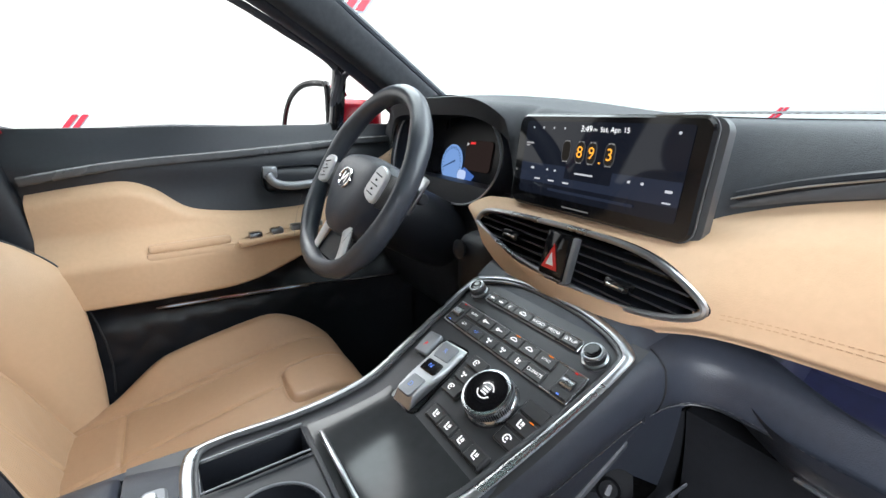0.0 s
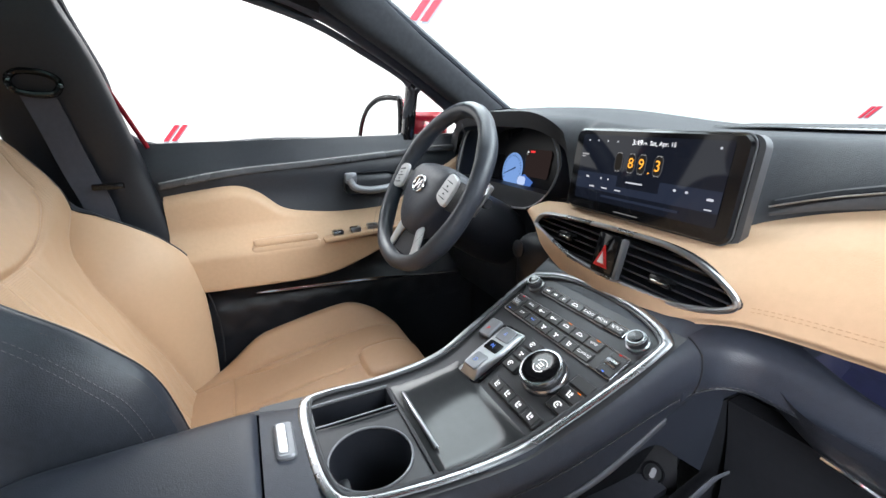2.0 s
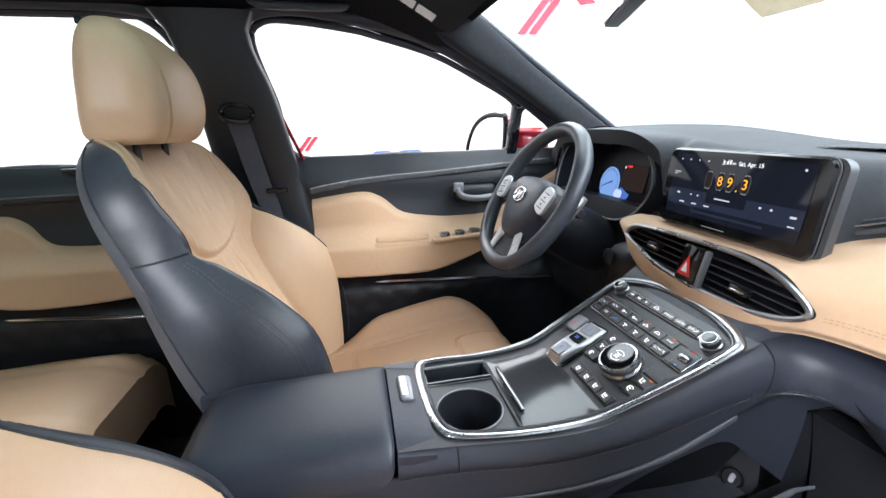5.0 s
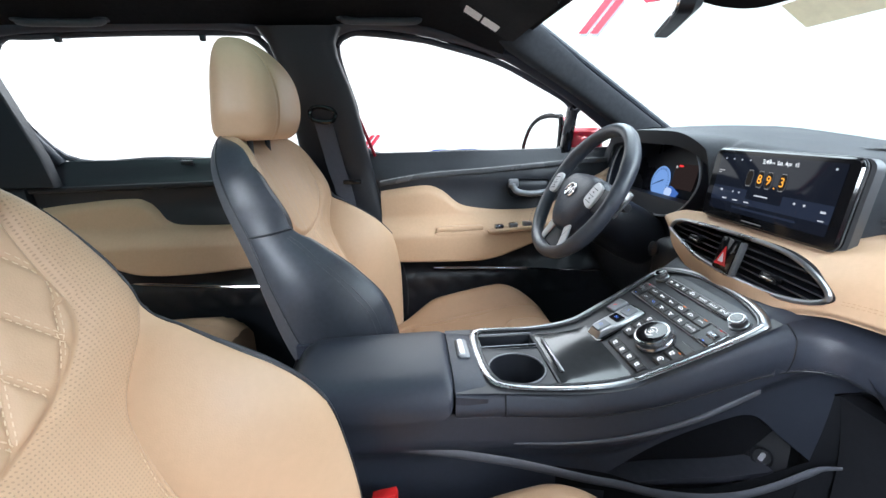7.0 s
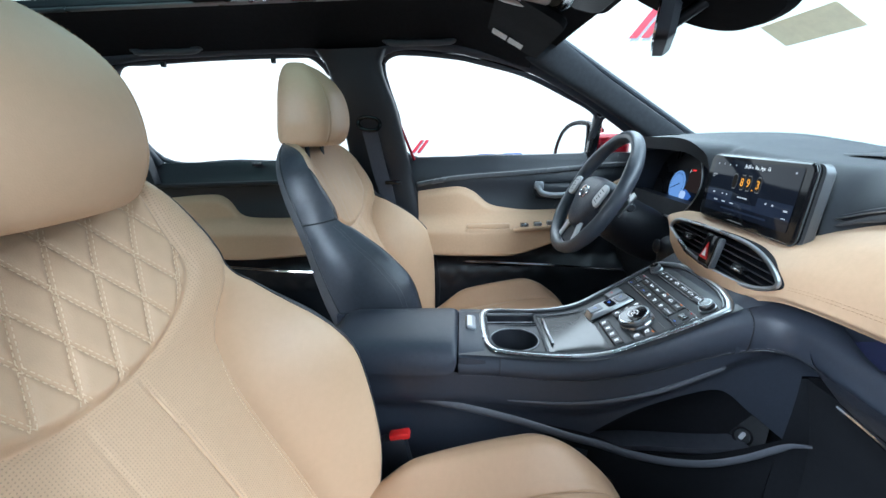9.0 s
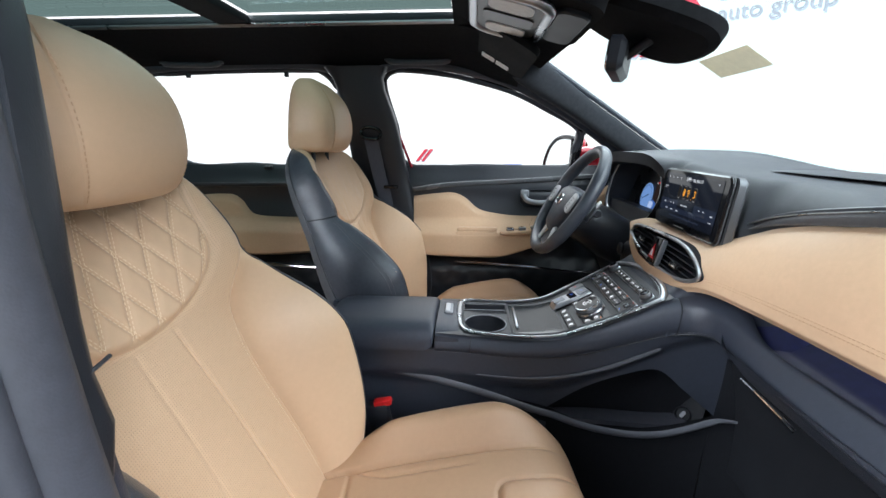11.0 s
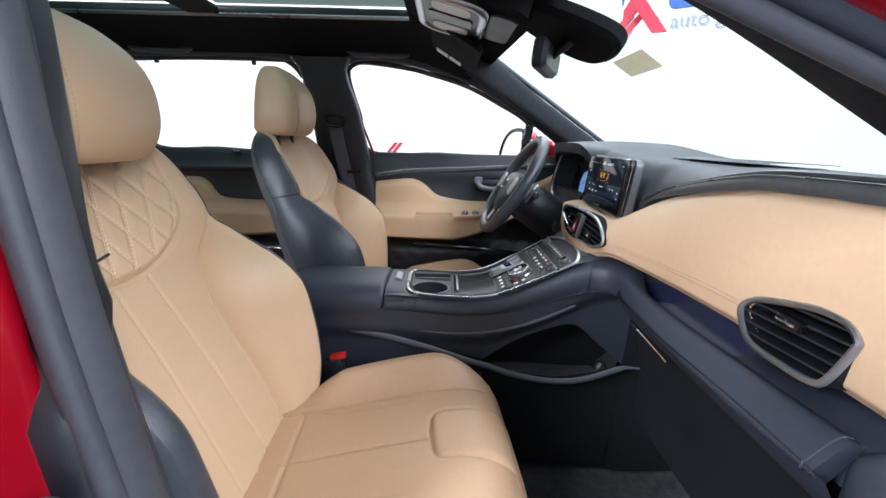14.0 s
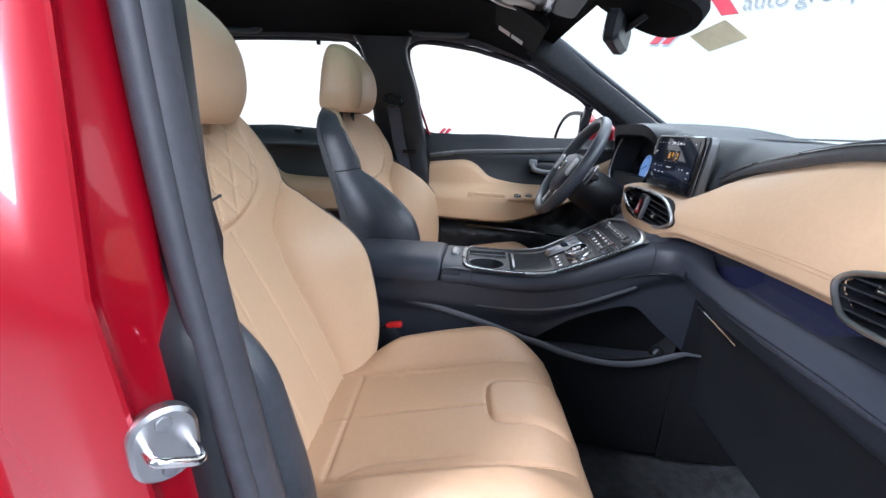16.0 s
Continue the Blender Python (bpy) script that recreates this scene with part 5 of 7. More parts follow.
    Shape().box((0.16, 0.985, 1.158), (0.035, 0.02, 0.010), 0.004).make("sun_sensor", HARD_BLACK, t)
    # air slot at the foot of the windscreen
    Shape().box((0, 1.03, 1.152), (1.0, 0.012, 0.012), 0.003).make("demist_slot", GLOSS_BLACK, t)
    # centre vents with the hazard switch between
    m = plane((0.0, 0.592, 1.012), (1, -0.03, 0), (0, 0.24, 1))
    vent = slatted_vent(t, "centre_vent", vent_outline(), m @ Matrix.Translation((0, 0, -0.006)), 0.0036, [(0.024, -0.02), (0.014, -0.03), (0.004, -0.03), (-0.006, -0.03), (-0.016, -0.03)], [(-0.085, 0.006), (0.085, -0.006)])
    hz = Shape().box(m @ Vector((0.0, 0.002, -0.004)), (0.038, 0.054, 0.012), 0.003, m.to_3x3().to_4x4()).make("hazard_switch", GLOSS_BLACK, vent, "gloss black hazard light switch")
    Shape().prism([(-0.014, -0.016), (0.010, -0.016), (-0.002, 0.014)], m @ Matrix.Translation((0.0, 0, 0.0025)), 0.0012).make("hazard_triangle", RED_PLASTIC, hz, "red triangle")
    Shape().prism([(-0.007, -0.011), (0.004, -0.011), (-0.002, 0.004)], m @ Matrix.Translation((0.0, 0, 0.004)), 0.001).make("triangle_core", WHITE_PRINT, hz)
    Shape().box(m @ Vector((0.024, 0.001, -0.002)), (0.006, 0.054, 0.010), 0.002, m.to_3x3().to_4x4()).make("vent_rib", SILVER_PAINT, vent)
    # outer vent on the passenger's side
    slatted_vent(t, "side_vent", SIDE_VENT, SIDE_PLANE @ Matrix.Translation((0, 0, 0.002)), 0.0036, [(0.022, 0.03), (0.011, 0.03), (0.000, 0.03), (-0.011, 0.03), (-0.022, 0.03), (-0.032, 0.03)], [(0.0, 0.006)])
    return t


dash = dashboard()


FLOCK = surface("navy_flock", (0.014, 0.018, 0.075), 0.85, vary=0.2, sheen=0.3)


def lower_dash():
    t = thing("lower_dash", (0.40, 0.75, 0.60), "black lower dash with an open shelf and glovebox", "dashboard")
    prof = [(0.768, 0.985), (0.758, 0.915), (0.73, 0.900), (0.672, 0.906), (0.654, 0.922), (0.642, 0.941), (0.622, 0.945), (0.603, 0.941), (0.600, 0.925), (0.614, 0.905), (0.637, 0.878), (0.665, 0.852), (0.70, 0.838)]

    def shelf(u, v):
        x = 0.128 + 0.556 * u
        k = v * (len(prof) - 1)
        i = min(int(k), len(prof) - 2)
        f = k - i
        y = prof[i][0] * (1 - f) + prof[i + 1][0] * f
        z = prof[i][1] * (1 - f) + prof[i + 1][1] * f
        flat = max(ease(0.492, 0.515, x), ease(0.212, 0.192, x))
        if y > 0.625 and v < 0.6:
            z += (0.945 + 0.10 * (y - 0.625) - z) * flat
        top = ease(0.88, 0.93, z)
        z += top * (0.026 * ease(0.23, 0.13, x) + 0.008 * ease(0.38, 0.62, x))
        y += 0.055 * ease(0.26, 0.14, x) * ease(0.32, 0.5, v)
        return (x, y, z)
    lip = 0.40
    for x0, x1 in ((0.505, 0.690), (0.135, 0.200)):
        def flat_top(u, v, x0=x0, x1=x1):
            p = read3([(a, b, c) for a, b, c in PAD_TOP[6:]], x0 + (x1 - x0) * u)
            return (p.x, p.y + (0.785 - p.y) * v, p.z + 0.010 * v)
        Shape().slab(flat_top, 16, 10, (0, 0, -0.05)).make("shelf_top", SOFT_BLACK, t, "soft black top beside the shelf tray")
    Shape().grid(shelf, 100, 72, keep=lambda u, v: v > 0.66 and u > 0.06).make("shelf_face", SOFT_BLACK, t, "soft black face under the shelf")
    Shape().grid(shelf, 100, 72, keep=lambda u, v: v <= lip and 0.200 < 0.128 + 0.556 * u < 0.505).make("shelf_tray", FLOCK, t, "dark blue flocked shelf tray")
    Shape().box((0.35, 0.772, 0.96), (0.36, 0.02, 0.14), 0.004).make("shelf_back", FLOCK, t, "dark blue flocked shelf back")
    def glove(u, v):
        x = 0.13 + 0.53 * u
        return (x, 0.695 + 0.03 * v + 0.012 * math.sin(v * math.pi), 0.838 - 0.24 * v)
    Shape().slab(glove, 20, 20, (0, 0.03, 0)).make("glovebox_lid", MATTE_BLACK, t, "black glovebox lid")
    Shape().tube(curve([(0.246, 0.638, 0.872), (0.275, 0.645, 0.864), (0.304, 0.656, 0.851), (0.326, 0.666, 0.839)], 6), 0.0030, 8).make("glovebox_handle", CHROME, t, "thin bright glovebox handle")
    Shape().box((0.684, 0.70, 0.755), (0.018, 0.176, 0.30), 0.005).make("shelf_end", HARD_BLACK, t, "black end of the shelf")
    Shape().box((0.704, 0.80, 0.735), (0.066, 0.37, 0.46), 0.026, seg=4).make("end_panel", SOFT_BLACK, t)
    Shape().slab(lambda u, v: (0.13 + 0.53 * u, 0.735 + 0.25 * v, 0.60 - 0.03 * v), 6, 6, (0, 0, -0.01)).make("toe_panel", HARD_BLACK, t)
    # driver's side
    d = thing("knee_panel", (-0.43, 0.75, 0.60), "black panel under the steering column", "dashboard")
    def knee(u, v):
        x = -0.68 + 0.56 * u
        return (x, 0.69 - 0.045 * math.sin(v * math.pi * 0.6) + 0.06 * v * v, 1.045 - 0.30 * v)
    Shape().slab(knee, 30, 24, (0, 0.03, 0)).make("knee_pad", HARD_BLACK, d)
    Shape().box((-0.18, 0.66, 0.93), (0.10, 0.12, 0.12), 0.03, seg=3).make("column_side", HARD_BLACK, d)
    Shape().lathe([(0.0, 0), (0.015, 0), (0.016, 0.004), (0.012, 0.007), (0.0, 0.008)], plane((-0.200, 0.598, 0.965), (1, 0, 0), (0, 0.1, 1)), 20).make("round_cap", HARD_BLACK, d)
    Shape().slab(lambda u, v: (-0.66 + 0.56 * u, 0.76 + 0.20 * v, 0.745 - 0.05 * v), 6, 6, (0, 0, -0.01)).make("toe_panel", HARD_BLACK, d)
    for px in (-0.42, -0.30):
        pd = thing("pedal", (px, 0.92, 0.47), "black rubber foot pedal", "pedal", "pedals")
        Shape().box((px, 0.88, 0.50), (0.06, 0.02, 0.10), 0.006, Euler((radians(-35), 0, 0)).to_matrix().to_4x4()).make("pedal_pad", RUBBER, pd)
        Shape().tube([(px, 0.89, 0.52), (px, 0.95, 0.70)], 0.008, 8).make("pedal_arm", HARD_BLACK, pd)


lower_dash()


DISPLAY_BLACK = surface("dark_display_face", (0.004, 0.004, 0.007), 0.3, vary=0.05, spec=0.2)


def instrument_cluster():
    t = thing("instrument_cluster", (-0.40, 0.70, 1.00), "lit digital instrument cluster in a black hood", "instruments")
    m = plane((-0.40, 0.688, 1.092), (1, -0.02, 0), (0, 0.20, 1))
    out = [(-0.19, -0.02), (-0.175, 0.052), (-0.12, 0.092), (0.0, 0.104), (0.10, 0.090), (0.165, 0.056), (0.196, 0.006), (0.178, -0.045), (0.125, -0.078), (0.04, -0.085), (-0.10, -0.082), (-0.17, -0.066)]
    c = curve([(*p, 0) for p in out], 6, True)
    md = m @ Matrix.Translation((0, -0.004, -0.062))
    Shape().prism([(p.x * 0.97, p.y * 0.98 - 0.010) for p in c], md, -0.02).make("cluster_glass", DISPLAY_BLACK, t, "dark display deep in its hood")
    n = len(c)
    Shape().add([m @ p for p in c] + [md @ Vector((p.x * 0.96, p.y * 0.97 - 0.010, 0)) for p in c], [(i, (i + 1) % n, n + (i + 1) % n, n + i) for i in range(n)]).make("cluster_tunnel", HARD_BLACK, t)
    pts = [m @ (p + Vector((0, 0, 0.008))) for p in c]
    Shape().tube(pts, 0.0022, 8, True, up=(0, -1, 0)).make("cluster_ring", SATIN, t)
    hood = [m @ Vector((p.x * 1.02, p.y * 1.02 + 0.002, 0.0)) for p in c]
    n = len(hood)
    fr = [m @ Vector((p.x * 1.08, p.y * 1.08 + 0.004, -0.03)) for p in c]
    mid = [m @ Vector((p.x * 1.05, p.y * 1.05 + 0.004, 0.012)) for p in c]
    Shape().add(hood + mid + fr, [(r * n + i, r * n + (i + 1) % n, (r + 1) * n + (i + 1) % n, (r + 1) * n + i) for r in (0, 1) for i in range(n)]).make("cluster_surround", SOFT_BLACK, t)
    m = md @ Matrix.Translation((-0.122, 0.004, 0.001))
    k = m @ Matrix.Translation((0.078, -0.012, 0.002))
    Shape().prism([(0.040 * math.cos(a), 0.040 * math.sin(a)) for a in np.linspace(0, 6.283, 40)[:-1]], k, 0.001).make("lit_dial", SCREEN_BLUE, t, "pale blue lit dial")
    dk = glow("lit_dial_ink", (0.05, 0.10, 0.25), 0.6)
    Shape().prism([(-0.03, -0.012), (-0.03, -0.010), (0.012, 0.008), (0.014, 0.005)], k @ Matrix.Translation((0, 0, 0.0015)), 0.0006).make("needle", dk, t, smooth=0)
    for i in range(24):
        a = radians(-30 + i * 10.5)
        Shape().prism(rounded(0.005, 0.0012, 0.0004, 1), k @ Matrix.Rotation(a, 4, "Z") @ Matrix.Translation((0.0335, 0, 0.0015)), 0.0005).make("dial_tick", dk, t, smooth=0)
    Shape().prism([(0.04, -0.062), (0.14, -0.062), (0.165, -0.03), (0.128, -0.016)], m @ Matrix.Translation((0.0, 0, 0.002)), 0.0008).make("lit_road", glow("lit_blue_field", (0.06, 0.14, 0.42), 1.0), t)
    Shape().prism(rounded(0.03, 0.020, 0.008, 4, 0.122, -0.032), m @ Matrix.Translation((0, 0, 0.003)), 0.0008).make("lit_car", glow("lit_car_picture", (0.5, 0.62, 0.9), 0.9), t)
    Shape().prism(rounded(0.06, 0.010, 0.003, 3, 0.108, -0.058), m @ Matrix.Translation((0, 0, 0.003)), 0.0008).make("lit_bar", glow("lit_bright_blue", (0.1, 0.3, 1.0), 1.0), t)
    Shape().prism(rounded(0.085, 0.060, 0.008, 4, 0.166, 0.010), m @ Matrix.Translation((0, 0, 0.0015)), 0.0006).make("lit_field", SCREEN_BROWN, t)
    letters("gear_letter", "P", m @ Matrix.Translation((0.128, 0.030, 0.003)), 0.010, ICON, t)
    Shape().prism(rounded(0.016, 0.004, 0.001, 2, 0.145, 0.034), m @ Matrix.Translation((0, 0, 0.003)), 0.0006).make("lit_mark", ICON_RED, t)
    for i in range(3):
        Shape().prism(rounded(0.012, 0.003, 0.001, 2, 0.02 + 0.02 * i, -0.062), m @ Matrix.Translation((0, 0, 0.003)), 0.0006).make("lit_mark", ICON, t)


instrument_cluster()


SCREEN_CASE = surface("satin_grey_case", (0.09, 0.094, 0.10), 0.35, metal=0.4, vary=0.05)
DIM_ICON = glow("lit_dim_icon", (0.55, 0.57, 0.62), 1.0)


def touch_screen():
    t = thing("touch_screen", (0.0, 0.68, 1.05), "wide touch screen with a gloss black bezel, showing a radio page", "screen")
    m = plane((-0.007, 0.652, 1.110), (1, -0.035, 0), (0, 0.115, 1))
    w, h = 0.265, 0.120
    Shape().prism(rounded(w + 0.003, h + 0.002, 0.015, 6, 0.003, -0.001), m @ Matrix.Translation((0.002, 0, -0.003)), -0.018, 0.006).make("screen_back", SCREEN_CASE, t, "satin grey screen housing")
    Shape().prism(rounded(w, h, 0.014, 6), m @ Matrix.Translation((0, 0, -0.004)), 0.011, 0.0025).make("bezel", GLOSS_BLACK, t, "gloss black bezel")
    Shape().tube([m @ Vector((x, y, 0.0015)) for x, y in rounded(w + 0.001, h + 0.001, 0.0145, 6)], 0.0010, 6, True, up=(0, -1, 0)).make("bezel_edge", PIANO, t)
    Shape().box(m @ Vector((0.0, -0.02, -0.045)), (0.12, 0.06, 0.03), 0.01, m.to_3x3().to_4x4()).make("screen_foot", HARD_BLACK, t)
    k = m @ Matrix.Translation((0, 0.004, 0.0074))
    sw, sh_ = 0.230, 0.095
    Shape().prism(rounded(sw, sh_, 0.003, 2), k, 0.0004).make("display", SCREEN, t, "dark lit display", smooth=0)

    def bar(x, y, bw, bh, mt, nm="lit_bar", r=0.001):
        """A bar on the page; x, y from 0 to 1 from the upper left."""
        Shape().prism(rounded(bw * sw, bh * sh_, min(r, bh * sh_ * 0.4), 2, (x - 0.5) * sw, (0.5 - y) * sh_), k @ Matrix.Translation((0, 0, 0.0006)), 0.0004).make(nm, mt, t, smooth=0)

    def word(x, y, text, size, mt, nm="screen_word"):
        letters(nm, text, k @ Matrix.Translation(((x - 0.5) * sw, (0.5 - y) * sh_, 0.0018)), size * sh_, mt, t)
    word(0.45, 0.085, "3:49", 0.105, ICON, "clock_figures")
    word(0.505, 0.095, "PM", 0.045, ICON)
    word(0.62, 0.085, "Sat, Apr. 15", 0.085, ICON, "date")
    for x in (0.06, 0.14, 0.22, 0.30):
        bar(x, 0.085, 0.009, 0.028, DIM_ICON, "page_icon")
    bar(0.94, 0.085, 0.013, 0.030, DIM_ICON, "page_icon")
    tube_dark = glow("lit_tube_glass", (0.02, 0.018, 0.016), 1.0)
    for x, ch in ((0.335, ""), (0.43, "8"), (0.505, "9"), (0.615, "3")):
        bar(x, 0.37, 0.060, 0.28, glow("lit_tube_rim", (0.07, 0.07, 0.075), 1.0), "tube_rim", 0.0064)
        k = k @ Matrix.Translation((0, 0, 0.0003))
        bar(x, 0.37, 0.051, 0.255, tube_dark, "tube_picture", 0.0055)
        k = k @ Matrix.Translation((0, 0, -0.0003))
        bar(x, 0.245, 0.034, 0.022, glow("lit_tube_cap", (0.25, 0.25, 0.25), 1.0), "tube_cap")
        bar(x, 0.50, 0.034, 0.018, glow("lit_tube_cap", (0.25, 0.25, 0.25), 1.0), "tube_cap")
        if ch:
            letters("radio_digit", ch, k @ Matrix.Translation(((x - 0.5) * sw, (0.5 - 0.375) * sh_, 0.0018)), 0.205 * sh_, DIGIT, t)
    bar(0.56, 0.475, 0.009, 0.022, DIGIT, "decimal_point")
    bar(0.045, 0.30, 0.06, 0.024, glow("lit_dim_text", (0.35, 0.35, 0.36), 1.0))
    bar(0.03, 0.335, 0.03, 0.018, glow("lit_dim_text", (0.35, 0.35, 0.36), 1.0))
    bar(0.5, 0.70, 1.0, 0.26, SCREEN_BAR, "page_band")
    k = k @ Matrix.Translation((0, 0, 0.0005))
    bar(0.50, 0.64, 0.30, 0.17, SCREEN, "page_box")
    k = k @ Matrix.Translation((0, 0, 0.0005))
    bar(0.48, 0.64, 0.12, 0.020, DIM_ICON, "lit_text")
    for x, bw in ((0.10, 0.035), (0.22, 0.016), (0.28, 0.016), (0.75, 0.022), (0.82, 0.022), (0.95, 0.05)):
        bar(x, 0.64 if x < 0.9 else 0.68, bw * 0.7, 0.030, DIM_ICON, "page_icon")
    for x in (0.15, 0.26, 0.37):
        bar(x, 0.78, 0.045, 0.020, DIM_ICON, "lit_text")
    bar(0.95, 0.80, 0.04, 0.016, DIM_ICON, "lit_text")
    bar(0.52, 0.90, 0.55, 0.035, SCREEN_BAR, "page_band")
    # the printed mark gets a faint glow of its own
    Shape().prism(rounded(0.042, 0.0015, 0.0005, 1, -0.01, -0.0525), m @ Matrix.Translation((0, 0, 0.0073)), 0.0003).make("maker_mark", glow("glowing_print", (0.3, 0.3, 0.3), 0.5), t, smooth=0)


touch_screen()


# ---- steering wheel and column ----
PAD_GREY = surface("satin_grey_pad", (0.46, 0.465, 0.48), 0.38, metal=0.4, vary=0.05)


BRIGHT = surface("bright_silver_paint", (0.66, 0.67, 0.69), 0.38, metal=0.25, vary=0.04)


def steering_wheel():
    t = thing("steering_wheel", (-0.338, 0.52, 1.05), "black leather steering wheel with silver spokes", "steering wheel")
    tau = 0.536
    m = plane((-0.338, 0.487, 1.066), (1, 0, 0), (0, math.sin(tau), math.cos(tau)))   # its z axis points at the driver
    R = 0.158
    rim, rad = [], []
    for i in range(96):
        a = i / 96 * 2 * math.pi
        flat = 1 - 0.03 * ease(-0.8, -1.0, math.sin(a))
        rim.append(m @ Vector((R * math.cos(a), R * flat * math.sin(a), 0)))
        rad.append(0.0145 + 0.0018 * math.exp(-((abs(math.cos(a)) - 0.85) / 0.12) ** 2))
    Shape().tube(rim, rad, 14, True, up=m.to_3x3() @ Vector((0, 0, 1)), flat=1.12).make("rim", BLACK_LEATHER, t, "black leather rim", smooth=80)
    m = m @ Matrix.Translation((0, -0.011, 0.026))           # the hub stands proud of the rim
    pad = curve([(p[0], p[1], 0) for p in ((-0.082, 0.045), (-0.03, 0.056), (0.03, 0.056), (0.082, 0.045), (0.088, 0.0), (0.066, -0.045), (0.030, -0.080), (-0.030, -0.080), (-0.066, -0.045), (-0.088, 0.0))], 5, True)
    sh = Shape()
    n = len(pad)
    rows = []
    for f, h in ((1.0, -0.055), (1.0, -0.032), (0.95, -0.020), (0.82, -0.012), (0.5, -0.007), (0.05, -0.005)):
        rows += [m @ Vector((p.x * f, p.y * f - 0.006 * (1 - f), h)) for p in pad]
    sh.add(rows, [(r * n + i, r * n + (i + 1) % n, (r + 1) * n + (i + 1) % n, (r + 1) * n + i) for r in range(5) for i in range(n)] + [tuple(5 * n + i for i in range(n))])
    hub = sh.make("hub", SOFT_BLACK, t, "black airbag cover", smooth=80)
    e = m @ Matrix.Translation((0, 0.006, -0.0055))
    Shape().tube([e @ Vector((0.022 * math.cos(a), 0.016 * math.sin(a), 0.002)) for a in np.linspace(0, 6.283, 33)[:-1]], 0.0022, 6, True, up=(0, -1, 0.5)).make("emblem_ring", CHROME, hub, "bright oval emblem")
    Shape().prism([(-0.013, -0.008), (-0.008, -0.009), (0.013, 0.008), (0.008, 0.009)], e, 0.003).make("emblem_bar", CHROME, hub)
    for sg in (-1, 1):
        Shape().prism([(sg * 0.004 - 0.011, -0.009), (sg * 0.004 - 0.006, -0.010), (sg * 0.006 + 0.003, 0.009), (sg * 0.006 - 0.002, 0.010)] if sg < 0 else [(0.002, -0.010), (0.006, -0.009), (0.012, 0.008), (0.008, 0.009)], e, 0.0025).make("emblem_bar", CHROME, hub)
    for sg in (-1, 1):
        # side spokes with switch pads
        sp = Shape().slab(lambda u, v: m @ Vector((sg * (0.06 + 0.098 * u), (0.036 - 0.004 * u) * (1 - v) + (-0.022 + 0.012 * u) * v, -0.034 + 0.006 * u + 0.004 * math.sin(v * 3.1))), 10, 8, (0, 0.012, -0.006)).make("side_spoke", HARD_BLACK, t)
        padm = m @ Matrix.Translation((sg * 0.108, 0.010, -0.011)) @ Matrix.Rotation(radians(-sg * 10), 4, "Z")
        pd = Shape().prism([(p.x, p.y) for p in curve([(-0.020, -0.020, 0), (0.016, -0.024, 0), (0.022, 0.0, 0), (0.018, 0.024, 0), (-0.014, 0.027, 0), (-0.022, 0.004, 0)], 4, True)], padm, 0.006, 0.002).make("switch_pad", PAD_GREY, sp, "satin grey switch pad")
        for k, (x, y) in enumerate(((0, 0.015), (0.0, 0.0), (0.0, -0.014))):
            Shape().box(padm @ Vector((x, y, 0.007)), (0.022, 0.0016, 0.002), 0.0005, padm.to_3x3().to_4x4()).make("switch_gap", HARD_BLACK, pd)
        for y in (0.007, -0.007):
            Shape().box(padm @ Vector((0, y, 0.0072)), (0.003, 0.003, 0.002), 0.0005, padm.to_3x3().to_4x4()).make("switch_mark", BUTTON, pd)
        # lower spokes of bright metal
        a = curve([m @ Vector(p) for p in ((sg * 0.034, -0.056, -0.028), (sg * 0.046, -0.082, -0.030), (sg * 0.054, -0.110, -0.031), (sg * 0.056, -0.134, -0.030))], 6)
        Shape().tube(a, [0.014 - 0.003 * i / 18 for i in range(len(a))], 10, flat=0.40, up=m.to_3x3() @ Vector((0, 0, 1))).make("lower_spoke", BRIGHT, t, "satin silver lower spoke")
    b = curve([m @ Vector(p) for p in ((-0.058, -0.126, -0.030), (-0.02, -0.133, -0.029), (0.02, -0.133, -0.029), (0.058, -0.126, -0.030))], 6)
    Shape().tube(b, 0.006, 8).make("spoke_bridge", BRIGHT, t)
    Shape().slab(lambda u, v: m @ Vector(((2 * u - 1) * (0.030 + 0.022 * v), -0.07 - 0.056 * v, -0.036 + 0.002 * v)), 8, 8, (0, 0.01, -0.006)).make("lower_web", HARD_BLACK, t)
    # gearshift paddles
    for sg in (-1, 1):
        Shape().box(m @ Vector((sg * 0.128, 0.022, -0.062)), (0.022, 0.060, 0.006), 0.0025, m.to_3x3().to_4x4() @ Matrix.Rotation(radians(-sg * 14), 4, "Z")).make("shift_paddle", SATIN, t, "silver shift paddle")
    # stitching inside the rim
    st = Shape()
    for a0, a1 in ((20, 60), (120, 160), (200, 240), (300, 340)):
        pts = [m @ Vector(((R - 0.0155) * math.cos(radians(a)), (R - 0.0155) * math.sin(radians(a)), 0.004)) for a in np.linspace(a0, a1, 60)]
        dashes(st, pts, 0.004, 0.003, 0.001, m.to_3x3() @ Vector((0, 0, 0.001)))
    st.make("rim_stitching", THREAD_GREY, t, kind="stuff")
    c = thing("steering_column", (-0.338, 0.60, 0.98), "black steering column shroud with stalks", "steering column")
    Shape().tube([m @ Vector((0, -0.01, z)) for z in (-0.05, -0.075, -0.12, -0.19, -0.24)], [0.05, 0.058, 0.062, 0.065, 0.06], 20).make("column_shroud", HARD_BLACK, c)
    for sg, y in ((1, 0.020), (-1, 0.020)):
        stalk = curve([m @ Vector(p) for p in ((sg * 0.05, y, -0.095), (sg * 0.09, y + 0.004, -0.085), (sg * 0.135, y + 0.002, -0.072))], 5)
